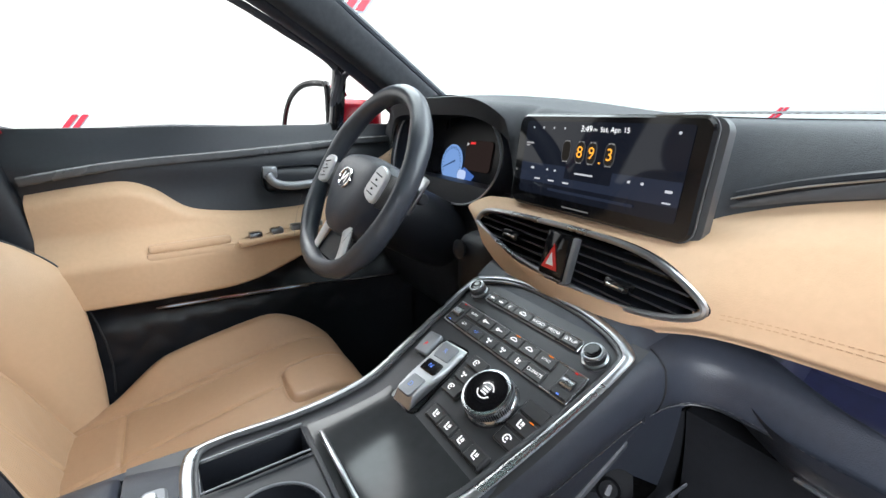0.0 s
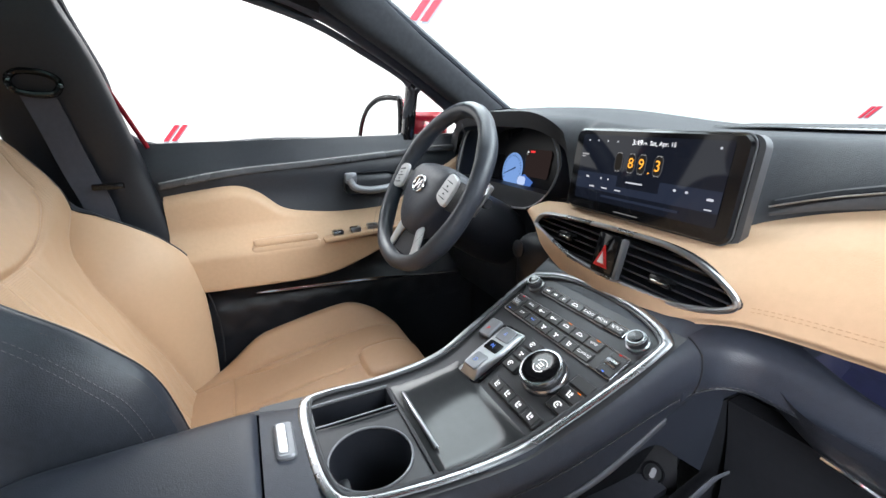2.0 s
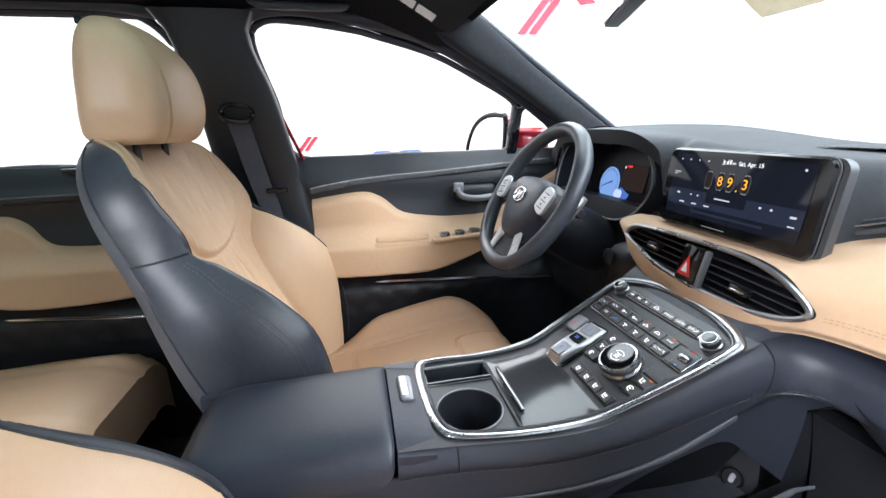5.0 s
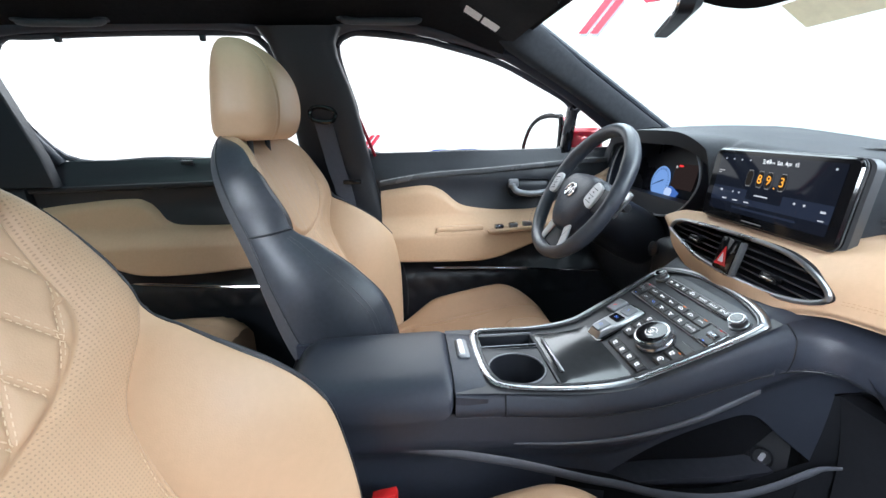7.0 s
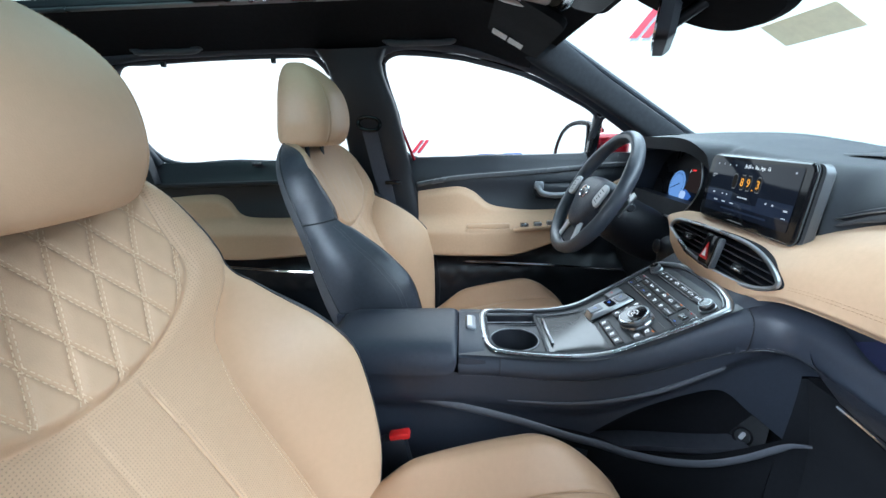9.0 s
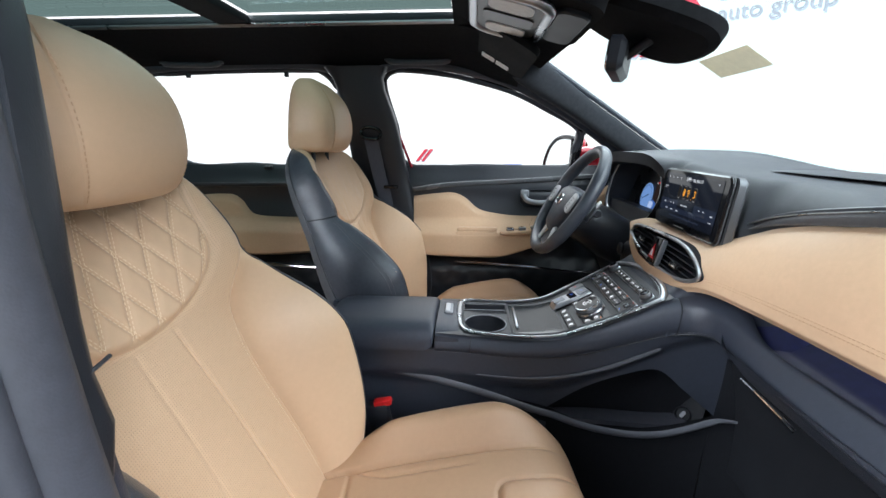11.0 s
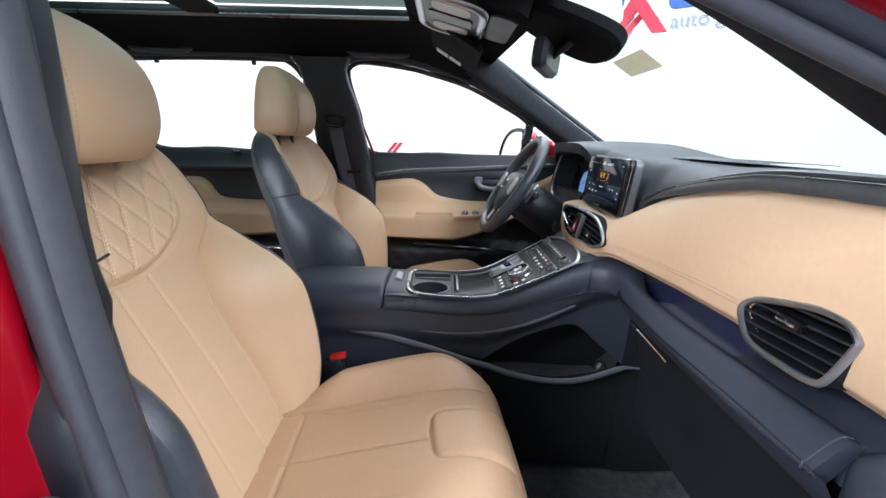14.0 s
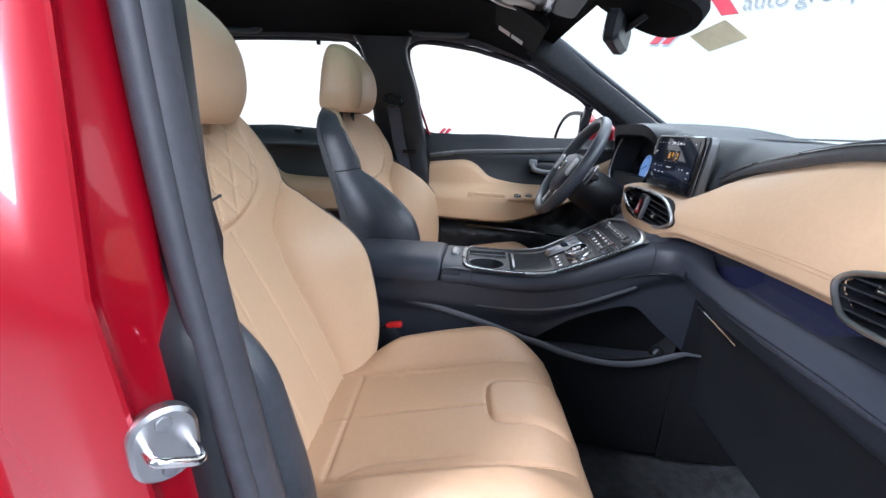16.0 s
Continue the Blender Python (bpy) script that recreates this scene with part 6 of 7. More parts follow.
        Shape().tube(stalk, [0.006, 0.006, 0.006, 0.0065, 0.007, 0.008, 0.010, 0.011, 0.011, 0.010, 0.008], 10).make("stalk", HARD_BLACK, c)


steering_wheel()


# ---- centre console ----
def con_z(y):
    """Height of the console's top along the car."""
    return table([(-0.30, 0.858), (0.15, 0.862), (0.30, 0.858), (0.385, 0.866), (0.44, 0.890), (0.50, 0.921), (0.56, 0.954), (0.60, 0.972), (0.66, 0.99)], y)


def con_right(y):
    return table([(-0.30, 0.075), (0.0, 0.092), (0.15, 0.098), (0.25, 0.104), (0.40, 0.122), (0.50, 0.134), (0.58, 0.138), (0.75, 0.142)], y)


def con_left(y):
    return table([(-0.30, -0.072), (0.0, -0.086), (0.15, -0.090), (0.25, -0.090), (0.40, -0.088), (0.50, -0.100), (0.58, -0.108), (0.66, -0.11)], y)


def con_at(x, y, lift=0.0):
    """A point on the console's top panel, and the panel's local frame."""
    s = (con_z(y + 0.004) - con_z(y - 0.004)) / 0.008
    return plane((x, y, con_z(y)), (1, 0, 0), (0, 1, s)) @ Matrix.Translation((0, 0, lift))


def console():
    t = thing("centre_console", (0.01, 0.2, 0.42), "black centre console with a silver-edged control panel", "console")

    def flank(sg, depth):
        def f(u, v):
            y = -0.28 + 1.03 * u
            x = con_right(y) if sg > 0 else con_left(y)
            zt = con_z(y) - 0.004
            z = zt + (0.42 - zt) * v
            d = zt - z
            out = 0.002 - 0.016 * ease(0.078, 0.115, d) - 0.02 * ease(0.15, 0.4, d)
            return (x + sg * out, y, z)
        return f

    def up_z(y):
        return table([(0.375, 0.712), (0.448, 0.768), (0.53, 0.806), (0.575, 0.811), (0.62, 0.774), (0.69, 0.714)], y)

    def right_at(y, z):
        zt = con_z(y) - 0.004
        return flank(1, 0)((y + 0.28) / 1.03, (zt - z) / (zt - 0.42))
    LOWER = [(0.30, 0.724), (0.375, 0.712), (0.44, 0.688), (0.53, 0.678), (0.61, 0.688), (0.69, 0.714)]
    wall = Shape()
    def brow(y):
        return table([(-0.2, 0.832), (0.15, 0.830), (0.22, 0.824), (0.32, 0.824), (0.42, 0.842), (0.50, 0.870), (0.56, 0.891), (0.75, 0.90)], y)
    wall.grid(lambda u, v: right_at(-0.11 + 0.485 * u, brow(-0.11 + 0.485 * u) + (0.42 - brow(-0.11 + 0.485 * u)) * v), 60, 40)
    wall.grid(lambda u, v: right_at(0.375 + 0.315 * u, brow(0.375 + 0.315 * u) + (up_z(0.375 + 0.315 * u) - brow(0.375 + 0.315 * u)) * v), 50, 30)
    wall.grid(lambda u, v: right_at(0.69 + 0.06 * u, 0.895 - 0.055 * v), 6, 12)
    wall.grid(lambda u, v: (con_left(-0.11) + (con_right(-0.11) - con_left(-0.11)) * u, -0.112, 0.832 - 0.40 * v), 6, 8)
    wall.make("console_side", SOFT_BLACK, t, "soft black console side with a cubby")
    # lower flank in a darker black that stands in for the footwell's shade
    foot = Shape()
    foot.grid(lambda u, v: Vector(right_at(0.30 + 0.39 * u, table(LOWER, 0.30 + 0.39 * u) * (1 - v) + 0.42 * v)) + Vector((0.0015 - 0.012 * v, 0, 0)), 50, 20)
    foot.grid(lambda u, v: right_at(0.69 + 0.36 * u, 0.836 - 0.416 * v), 20, 30)
    foot.make("console_foot", MATTE_BLACK, t, "black console foot, darkened for the footwell's shade")
    rim = [Vector(right_at(y, up_z(y))) for y in np.linspace(0.375, 0.69, 40)]
    Shape().grid(lambda u, v: rim[round(u * 39)] + Vector((-0.06 * v, 0, 0)), 39, 4).make("cubby_roof", MATTE_BLACK, t)
    Shape().slab(lambda u, v: flank(-1, 0)(0.165 + 0.835 * u, v), 50, 30, (0.01, 0, 0)).make("console_side", SOFT_BLACK, t)
    Shape().box((0.05, 0.55, 0.73), (0.01, 0.40, 0.20), 0.003).make("cubby_back", MATTE_BLACK, t)
    Shape().slab(lambda u, v: (0.035 + 0.060 * u, 0.39 + 0.27 * v, 0.676 + 0.003 * math.sin(v * 6)), 6, 10, (0, 0, -0.01)).make("cubby_floor", RUBBER, t)
    # USB and power sockets in the cubby
    face = plane((0.071, 0.659, 0.682), (0.70, 0.71, 0), (-0.40, 0.40, 0.82))
    Shape().prism(rounded(0.11, 0.14, 0.012, 4, -0.022, 0.044), face @ Matrix.Translation((0, 0, -0.004)), -0.006, 0.002).make("cubby_front", MATTE_BLACK, t, "soft black socket panel")
    for x, y, nm in ((0.0, 0.0, "usb_socket"), (-0.020, 0.078, "power_socket")):
        k = face @ Matrix.Translation((x, y, -0.003))
        q = Shape().lathe([(0.0, 0), (0.016, 0), (0.016, 0.005), (0.0135, 0.008), (0.012, 0.004), (0, 0.004)], k, 24).make(nm, MATTE_BLACK, t)
        Shape().prism(rounded(0.007, 0.015, 0.0035, 4), k @ Matrix.Rotation(radians(-20), 4, "Z") @ Matrix.Translation((0, 0, 0.004)), 0.002).make("socket_mouth", GREY_EDGE, q, "grey socket mouth")
    # strips on the side
    Shape().tube([(con_right(y) + 0.004 - 0.006 * ease(0.45, 0.6, y), y, z) for y, z in [(q.y, q.z) for q in curve([(0, 0.232, 0.779), (0, 0.30, 0.779), (0, 0.36, 0.785), (0, 0.42, 0.799), (0, 0.475, 0.820), (0, 0.53, 0.846), (0, 0.565, 0.862)], 6)]], [0.0006] + [0.0012 + 0.0020 * min(1, i / 24) for i in range(35)] + [0.0008], 8, flat=1.3).make("side_strip", GREY_EDGE, t, "thin slate grey strip")
    Shape().tube([(con_right(y) - 0.004, y, z) for y, z in [(q.y, q.z) for q in curve([(0, -0.10, 0.795), (0, 0.0, 0.784), (0, 0.13, 0.762), (0, 0.242, 0.736), (0, 0.34, 0.710), (0, 0.385, 0.701), (0, 0.44, 0.686), (0, 0.51, 0.677), (0, 0.57, 0.678), (0, 0.62, 0.690), (0, 0.675, 0.712), (0, 0.70, 0.717), (0, 0.775, 0.709)], 6)]], [0.0030 * min(1, 0.2 + i / 8, 0.1 + (72 - i) / 14) for i in range(73)], 8, flat=2.6).make("lower_strip", GREY_EDGE, t, "grey lower edge strip")
    # shoulder pad between console and dash
    def shoulder(u, v):
        y = 0.565 + 0.08 * v
        x = -0.112 + 0.262 * u
        return (x, y, con_z(y) + 0.0 - 0.045 * ease(0.12, 0.15, x) + 0.01 * math.sin(v * 2))
    Shape().slab(shoulder, 24, 8, (0, 0, -0.02)).make("console_shoulder", SOFT_BLACK, t)

    # top panel and its bright frame
    def tray_hole(x, y):
        return (0.205 < y < 0.298 and -0.062 < x < -0.022) or (math.hypot(x - 0.040, y - 0.250) < 0.042)

    def top(u, v):
        y = 0.150 + 0.425 * v
        a, b = con_left(y), con_right(y)
        return (a + (b - a) * u, y, con_z(y))
    Shape().grid(top, 110, 200, keep=lambda u, v: not tray_hole(*top(u, v)[:2])).make("panel", GRAPHITE, t, "dark grey gloss console panel")
    out = [(-0.062, 0.197), (0.020, 0.196), (0.070, 0.204), (0.088, 0.225), (0.098, 0.290), (0.108, 0.385), (0.120, 0.471), (0.129, 0.545), (0.122, 0.564), (0.085, 0.577), (0.037, 0.583), (-0.038, 0.582), (-0.089, 0.566), (-0.104, 0.547), (-0.099, 0.46), (-0.091, 0.39), (-0.084, 0.30), (-0.083, 0.218)]
    ring = [(p.x, p.y, con_z(p.y) + 0.003) for p in curve([(*p, 0) for p in out], 8, True)]
    Shape().tube(ring, 0.0056, 12, True, flat=0.42).make("panel_frame", SATIN, t, "satin silver frame round the panel")
    mid = sum((Vector(p) for p in ring), Vector()) / len(ring)
    Shape().tube([Vector(p) + (mid - Vector(p)).normalized() * Vector((0.007, 0.007, 0)).length * 0.75 + Vector((0, 0, -0.001)) for p in ring], 0.0026, 8, True).make("panel_rail", PIANO, t, "dark grey inner rail")
    cup = plane((0.040, 0.250, con_z(0.25)), (1, 0, 0), (0, 1, 0))
    Shape().lathe([(0.0, -0.083), (0.044, -0.083), (0.0445, -0.001), (0.043, 0.0), (0.042, -0.004), (0.038, -0.075), (0.036, -0.08), (0.0, -0.081)], cup, 40).make("cup_holder", HARD_BLACK, t, "deep black cup holder")
    Shape().tube([cup @ Vector((0.043 * math.cos(a), 0.043 * math.sin(a), 0.001)) for a in np.linspace(0, 6.283, 49)[:-1]], 0.0013, 8, True).make("cup_ring", SILVER_PAINT, t)
    Shape().box((0.064, 0.268, 0.825), (0.004, 0.006, 0.03), 0.001).make("cup_clip", SATIN, t)
    Shape().box((0.034, 0.222, 0.805), (0.020, 0.012, 0.05), 0.004).make("cup_tab", HARD_BLACK, t)
    tray = Shape()
    for c, s in (((-0.042, 0.252, 0.812), (0.044, 0.10, 0.006)), ((-0.064, 0.252, 0.836), (0.004, 0.10, 0.048)), ((-0.020, 0.252, 0.836), (0.004, 0.10, 0.048)), ((-0.042, 0.203, 0.836), (0.044, 0.004, 0.048)), ((-0.042, 0.300, 0.836), (0.044, 0.004, 0.048))):
        tray.box(c, s, 0.001)
    tray.make("coin_tray", HARD_BLACK, t)
    Shape().tube([(-0.062, 0.300, 0.8635), (-0.062, 0.205, 0.8635), (-0.022, 0.205, 0.8635), (-0.022, 0.298, 0.8635)], 0.001, 6).make("tray_edge", SILVER_PAINT, t)
    # sliding lid over the charging tray
    lid = Shape().slab(lambda u, v: (-0.062 + 0.002 * v + (0.156 + 0.012 * v) * u, 0.305 + 0.096 * v, con_z(0.305 + 0.096 * v) + 0.0022 - 0.001 * max((2 * u - 1) ** 8, (2 * v - 1) ** 8)), 24, 20, (0, 0, -0.004)).make("tray_lid", LID_GLOSS, t, "glossy dark grey sliding lid")
    Shape().box((0.012, 0.314, con_z(0.31) + 0.005), (0.105, 0.005, 0.005), 0.002).make("lid_grip", SATIN, lid)
    Shape().box((0.016, 0.3015, con_z(0.30) + 0.001), (0.150, 0.004, 0.004), 0.0005).make("lid_gap", HARD_BLACK, lid)

    # storage box lid and its catch
    def armrest(u, v):
        a, b = 2 * u - 1, 2 * v - 1
        p = 5 if b < 0 else 14
        r = (abs(a) ** p + abs(b) ** p) ** (1 / p)
        k = min(1.0, 1.0 / max(r, 1e-6))
        a, b = (a * k, b * k) if r > 1 else (a, b)
        y = 0.0245 + 0.1225 * b
        l, q = con_left(y) - 0.002, con_right(y) + 0.014
        edge = min(1, abs(a) ** 8 + (abs(b) ** 8 if b < 0 else 0.2 * b ** 24))
        return ((l + q) / 2 + a * (q - l) / 2, y, 0.881 - 0.030 * edge - 0.005 * a * a)
    Shape().slab(armrest, 44, 44, (0, 0, -0.018)).make("armrest_lid", SOFT_BLACK, t, "padded black leather armrest lid", smooth=60)
    Shape().box((0.006, 0.02, 0.832), (0.172, 0.244, 0.022), 0.006).make("armrest_gap", HARD_BLACK, t)
    Shape().slab(lambda u, v: (con_left(0.165) + 0.003 + (con_right(0.165) - con_left(0.165) - 0.001) * u, 0.1495 + 0.045 * v, con_z(0.165) + 0.0085 - 0.006 * v - 0.012 * abs(2 * u - 1) ** 6), 24, 6, (0, 0, -0.012)).make("catch_plate", SOFT_BLACK, t)
    c = Shape().prism(rounded(0.056, 0.020, 0.006, 5), plane((-0.012, 0.172, con_z(0.172) + 0.0055), (1, 0, 0), (0, 1, -0.1)), 0.005, 0.002).make("lid_catch", SILVER_PAINT, t, "satin silver lid catch")
    Shape().prism(rounded(0.046, 0.010, 0.004, 5), plane((-0.012, 0.170, con_z(0.172) + 0.0105), (1, 0, 0), (0, 1, -0.1)), 0.0015, 0.0008).make("catch_key", SATIN, c)

    # controls
    def plate(name, x, y, w, h, r, mt, parent, high=0.003, lift=0.0, label=""):
        return Shape().prism(rounded(w, h, r, 4), con_at(x, y, lift), high, min(0.0012, high * 0.4)).make(name, mt, parent, label)

    def icon(x, y, w, h, mt, parent, lift):
        Shape().prism(rounded(w, h, min(w, h) * 0.3, 2), con_at(x, y, lift), 0.0004).make("icon", mt, parent, smooth=0)
    def rim(x, y, w, h, r, parent, wide=0.0010):
        Shape().tube([con_at(x, y, 0.002) @ Vector((*p, 0)) for p in rounded(w, h, r, 4)], wide, 6, True).make("bed_rim", SATIN, parent)

    def glyph(x, y, kind, parent, lift, size=0.006, mt=None):
        """A small lit sign on a key: bars, arcs and dots."""
        mt = mt if mt else ICON
        m = con_at(x, y, lift)
        sh = Shape()
        if kind == "arc":
            sh.tube([m @ Vector((size * 0.5 * math.cos(a), size * 0.5 * math.sin(a), 0)) for a in np.linspace(0.3, 5.2, 14)], size * 0.09, 5)
            sh.box(m @ Vector((0, 0, 0)), (size * 0.3, size * 0.3, 0.0003), 0, m.to_3x3().to_4x4())
        elif kind == "seat":
            sh.tube([m @ Vector((a * size, b * size, 0)) for a, b in ((-0.35, 0.5), (-0.25, -0.4), (0.4, -0.4))], size * 0.12, 5)
            sh.tube([m @ Vector((a * size, b * size, 0)) for a, b in ((0.05, -0.1), (0.15, 0.15), (0.05, 0.4))], size * 0.07, 5)
            sh.tube([m @ Vector((a * size, b * size, 0)) for a, b in ((0.3, -0.1), (0.4, 0.15), (0.3, 0.4))], size * 0.07, 5)
        elif kind == "fan":
            for q in range(3):
                a = q * 2.094 + 0.4
                sh.tube([m @ Vector((size * 0.1 * math.cos(a), size * 0.1 * math.sin(a), 0)), m @ Vector((size * 0.5 * math.cos(a), size * 0.5 * math.sin(a), 0))], [size * 0.08, size * 0.2], 6)
        elif kind == "car":
            sh.tube([m @ Vector((a * size, b * size, 0)) for a, b in ((-0.7, -0.15), (-0.6, 0.1), (-0.3, 0.35), (0.25, 0.35), (0.5, 0.1), (0.7, 0.05), (0.7, -0.15), (-0.7, -0.15))], size * 0.08, 5)
        elif kind == "key":
            sh.tube([m @ Vector((size * (-0.5 + 0.25 * math.cos(a)), size * 0.25 * math.sin(a), 0)) for a in np.linspace(0, 6.28, 12)], size * 0.09, 5)
            sh.box(m @ Vector((size * 0.3, 0, 0)), (size * 0.9, size * 0.16, 0.0003), 0, m.to_3x3().to_4x4())
        else:
            sh.box(m @ Vector((0, 0, 0)), (size, size * 0.32, 0.0003), 0, m.to_3x3().to_4x4())
        sh.make("icon", mt, parent, smooth=0)
    # upper row of seven keys between two knobs
    bed = plate("key_bed", 0.012, 0.5465, 0.146, 0.0135, 0.003, GREY_PANEL, t, 0.0022, 0, "row of dark keys in a bright rim")
    rim(0.012, 0.5465, 0.146, 0.0135, 0.003, bed, 0.0009)
    x = -0.061
    for i, w in enumerate((0.0165, 0.0165, 0.0165, 0.0275, 0.0225, 0.0225, 0.0225)):
        kx = plate("key", x + w / 2, 0.5465, w - 0.0008, 0.0112, 0.001, BUTTON, bed, 0.003, 0.0012)
        if i < 4:
            glyph(x + w / 2, 0.5465, ("bar", "bar", "arc", "car")[i], kx, 0.0044, (0.006, 0.006, 0.0035, 0.007)[i])
        else:
            letters("key_word", ("RADIO", "MEDIA", "SETUP")[i - 4], con_at(x + w / 2, 0.5465, 0.0046), 0.0056, ICON, kx)
        x += w
    # two rows of climate keys between the temperature rollers
    bed = plate("climate_bed", 0.013, 0.510, 0.202, 0.033, 0.002, GREY_PANEL, t, 0.002, 0, "climate key block in a bright rim")
    rim(0.013, 0.510, 0.202, 0.033, 0.002, bed)
    signs = (("AUTO", "key", "key", "car", "car", "SYNC"), ("OFF", "A/C", "fan", "fan", "seat", "CLIMATE"))
    for r, y in enumerate((0.518, 0.5025)):
        for i in range(6):
            x = -0.0525 + i * 0.0240
            kx = plate("climate_key", x, y, 0.0233, 0.0148, 0.0008, BUTTON, bed, 0.0032, 0.001)
            g = signs[r][i]
            if g.isupper():
                letters("key_word", g, con_at(x, y, 0.0046), 0.0044 if len(g) < 6 else 0.0052, ICON_BLUE if g == "A/C" else ICON, kx)
            else:
                glyph(x, y, g, kx, 0.0046, 0.0065)
            if (r, i) in ((0, 3), (0, 5)):
                icon(x + 0.002, y + 0.0052, 0.006, 0.0011, ICON_AMBER, kx, 0.0046)
    for x in (-0.0765, 0.1025):
        rl = plate("temperature_bed", x, 0.510, 0.0215, 0.030, 0.001, BUTTON, bed, 0.003, 0.001)
        Shape().tube([con_at(x, 0.511, 0.001) @ Vector((a, 0, 0)) for a in (-0.0075, -0.007, 0.007, 0.0075)], [0.004, 0.0068, 0.0068, 0.004], 16).make("temperature_roller", SATIN, rl, "knurled silver roller")
        sh = Shape()
        for a in np.linspace(-0.006, 0.006, 7):
            sh.tube([con_at(x, 0.511, 0.001) @ Vector((a, 0.0069 * math.cos(q), 0.0069 * math.sin(q))) for q in np.linspace(0.3, 2.8, 8)], 0.0003, 4)
        sh.make("roller_ribs", HARD_BLACK, rl)
        icon(x - 0.001, 0.4985, 0.003, 0.0014, ICON_BLUE, rl, 0.0044)
        icon(x, 0.5225, 0.003, 0.0014, ICON_RED, rl, 0.0044)
    # turning knobs
    for x, y, r in ((-0.081, 0.546, 0.0098), (0.104, 0.544, 0.0108)):
        k = con_at(x, y)
        kn = Shape().lathe([(r * 1.25, 0), (r * 1.2, 0.003), (r, 0.004), (r * 0.97, 0.0115), (r * 0.9, 0.0138), (r * 0.78, 0.0138)], k, 40).make("knob", SATIN, t, "satin silver knob with a black cap")
        Shape().lathe([(r * 0.8, 0.0115), (r * 0.78, 0.0141), (0.0, 0.0145)], k, 32).make("knob_cap", GLOSS_BLACK, kn)
        sh = Shape()
        for a in np.linspace(0, 6.283, 33)[:-1]:
            sh.box(k @ Matrix.Rotation(a, 4, "Z") @ Vector((r * 0.995, 0, 0.0078)), (0.0012, 0.0012, 0.0065), 0, k.to_3x3().to_4x4() @ Matrix.Rotation(a, 4, "Z"))
        sh.make("knob_ribs", SATIN, kn)
    # gear keys on a raised bright bridge
    mm = con_at(-0.030, 0.440) @ Matrix.Rotation(radians(7), 4, "Z")

    def ridge(q):
        return 0.003 + 0.008 * ease(-0.048, -0.034, q) - 0.004 * ease(-0.03, 0.02, q) - 0.004 * ease(0.034, 0.043, q)

    def bridge(u, v):
        q = -0.047 + 0.090 * v
        w = 0.0205 - 0.004 * ease(0.010, -0.047, q) * 1.0
        a = 2 * u - 1
        return mm @ Vector((a * w, q, ridge(q) * (1 - 0.9 * max(0, (abs(a) - 0.84) / 0.16) ** 2) - 0.002 * (abs(a) > 0.999)))
    sbp = Shape().slab(bridge, 24, 36, (0, 0, -0.006)).make("shift_panel", SATIN, t, "bright raised gear selector with push keys")
    for q, h, mt, mk_ in ((-0.026, 0.026, SILVER_PAINT, "D"), (0.004, 0.017, GLOSS_BLACK, "N"), (0.028, 0.022, SILVER_PAINT, "R")):
        w = 0.026 - 0.004 * (q < 0)
        b = Shape().prism(rounded(w, h, 0.003, 4), mm @ Matrix.Translation((0, q, ridge(q) - 0.0008)) @ Matrix.Rotation(radians(-6 if q < 0.02 else 2), 4, "X"), 0.0026, 0.001).make("shift_key", mt, sbp)
        letters("shift_letter", mk_, mm @ Matrix.Translation((0, q, ridge(q) + 0.0028)) @ Matrix.Rotation(radians(-6 if q < 0.02 else 2), 4, "X"), 0.0085, ICON_BLUE if mk_ == "N" else glow("lit_pale_blue", (0.35, 0.5, 1.0), 0.8), b)
    Shape().prism(rounded(0.046, 0.098, 0.010, 5), mm @ Matrix.Translation((0, -0.002, -0.001)), 0.0032, 0.001).make("shift_base", GLOSS_BLACK, sbp)
    pk = Shape().prism(rounded(0.023, 0.032, 0.003, 4), con_at(-0.0685, 0.461, 0.001) @ Matrix.Rotation(radians(10), 4, "Z"), 0.006, 0.0018).make("park_key", SILVER_PAINT, t, "silver park key with a red mark")
    letters("park_letter", "P", con_at(-0.0685, 0.458, 0.0073), 0.0085, ICON_RED, pk)
    # drive mode dial
    k = con_at(0.053, 0.459)
    dl = Shape().lathe([(0.029, 0), (0.0285, 0.005), (0.0265, 0.007), (0.0262, 0.015), (0.0252, 0.0175), (0.0228, 0.018)], k, 56).make("mode_dial", SATIN, t, "round mode dial with a silver ring and black cap")
    sh = Shape()
    for a in np.linspace(0, 6.2832, 73)[:-1]:
        sh.box(k @ Matrix.Rotation(a, 4, "Z") @ Vector((0.0263, 0, 0.011)), (0.0007, 0.0009, 0.007), 0, k.to_3x3().to_4x4() @ Matrix.Rotation(a, 4, "Z"))
    sh.make("dial_knurl", SILVER_PAINT, dl)
    Shape().lathe([(0.0232, 0.015), (0.0228, 0.0182), (0.0, 0.0186)], k, 48).make("dial_cap", GLOSS_BLACK, dl)
    for a0, a1 in ((0.4, 2.7), (3.5, 5.9)):
        Shape().tube([k @ Vector((0.0085 * math.cos(a), 0.0085 * math.sin(a), 0.0188)) for a in np.linspace(a0, a1, 20)], 0.0006, 6).make("dial_mark", ICON, dl)
    for q in (-0.003, 0.0, 0.003):
        Shape().box(k @ Vector((0, q, 0.0189)), (0.0075, 0.0014, 0.0004), 0, k.to_3x3().to_4x4()).make("dial_mark", ICON, dl)
    # key fields at both sides of the dial
    pl = plate("dial_bed", 0.0975, 0.459, 0.032, 0.050, 0.005, GREY_PANEL, t, 0.002, 0, "grey key field beside the dial")
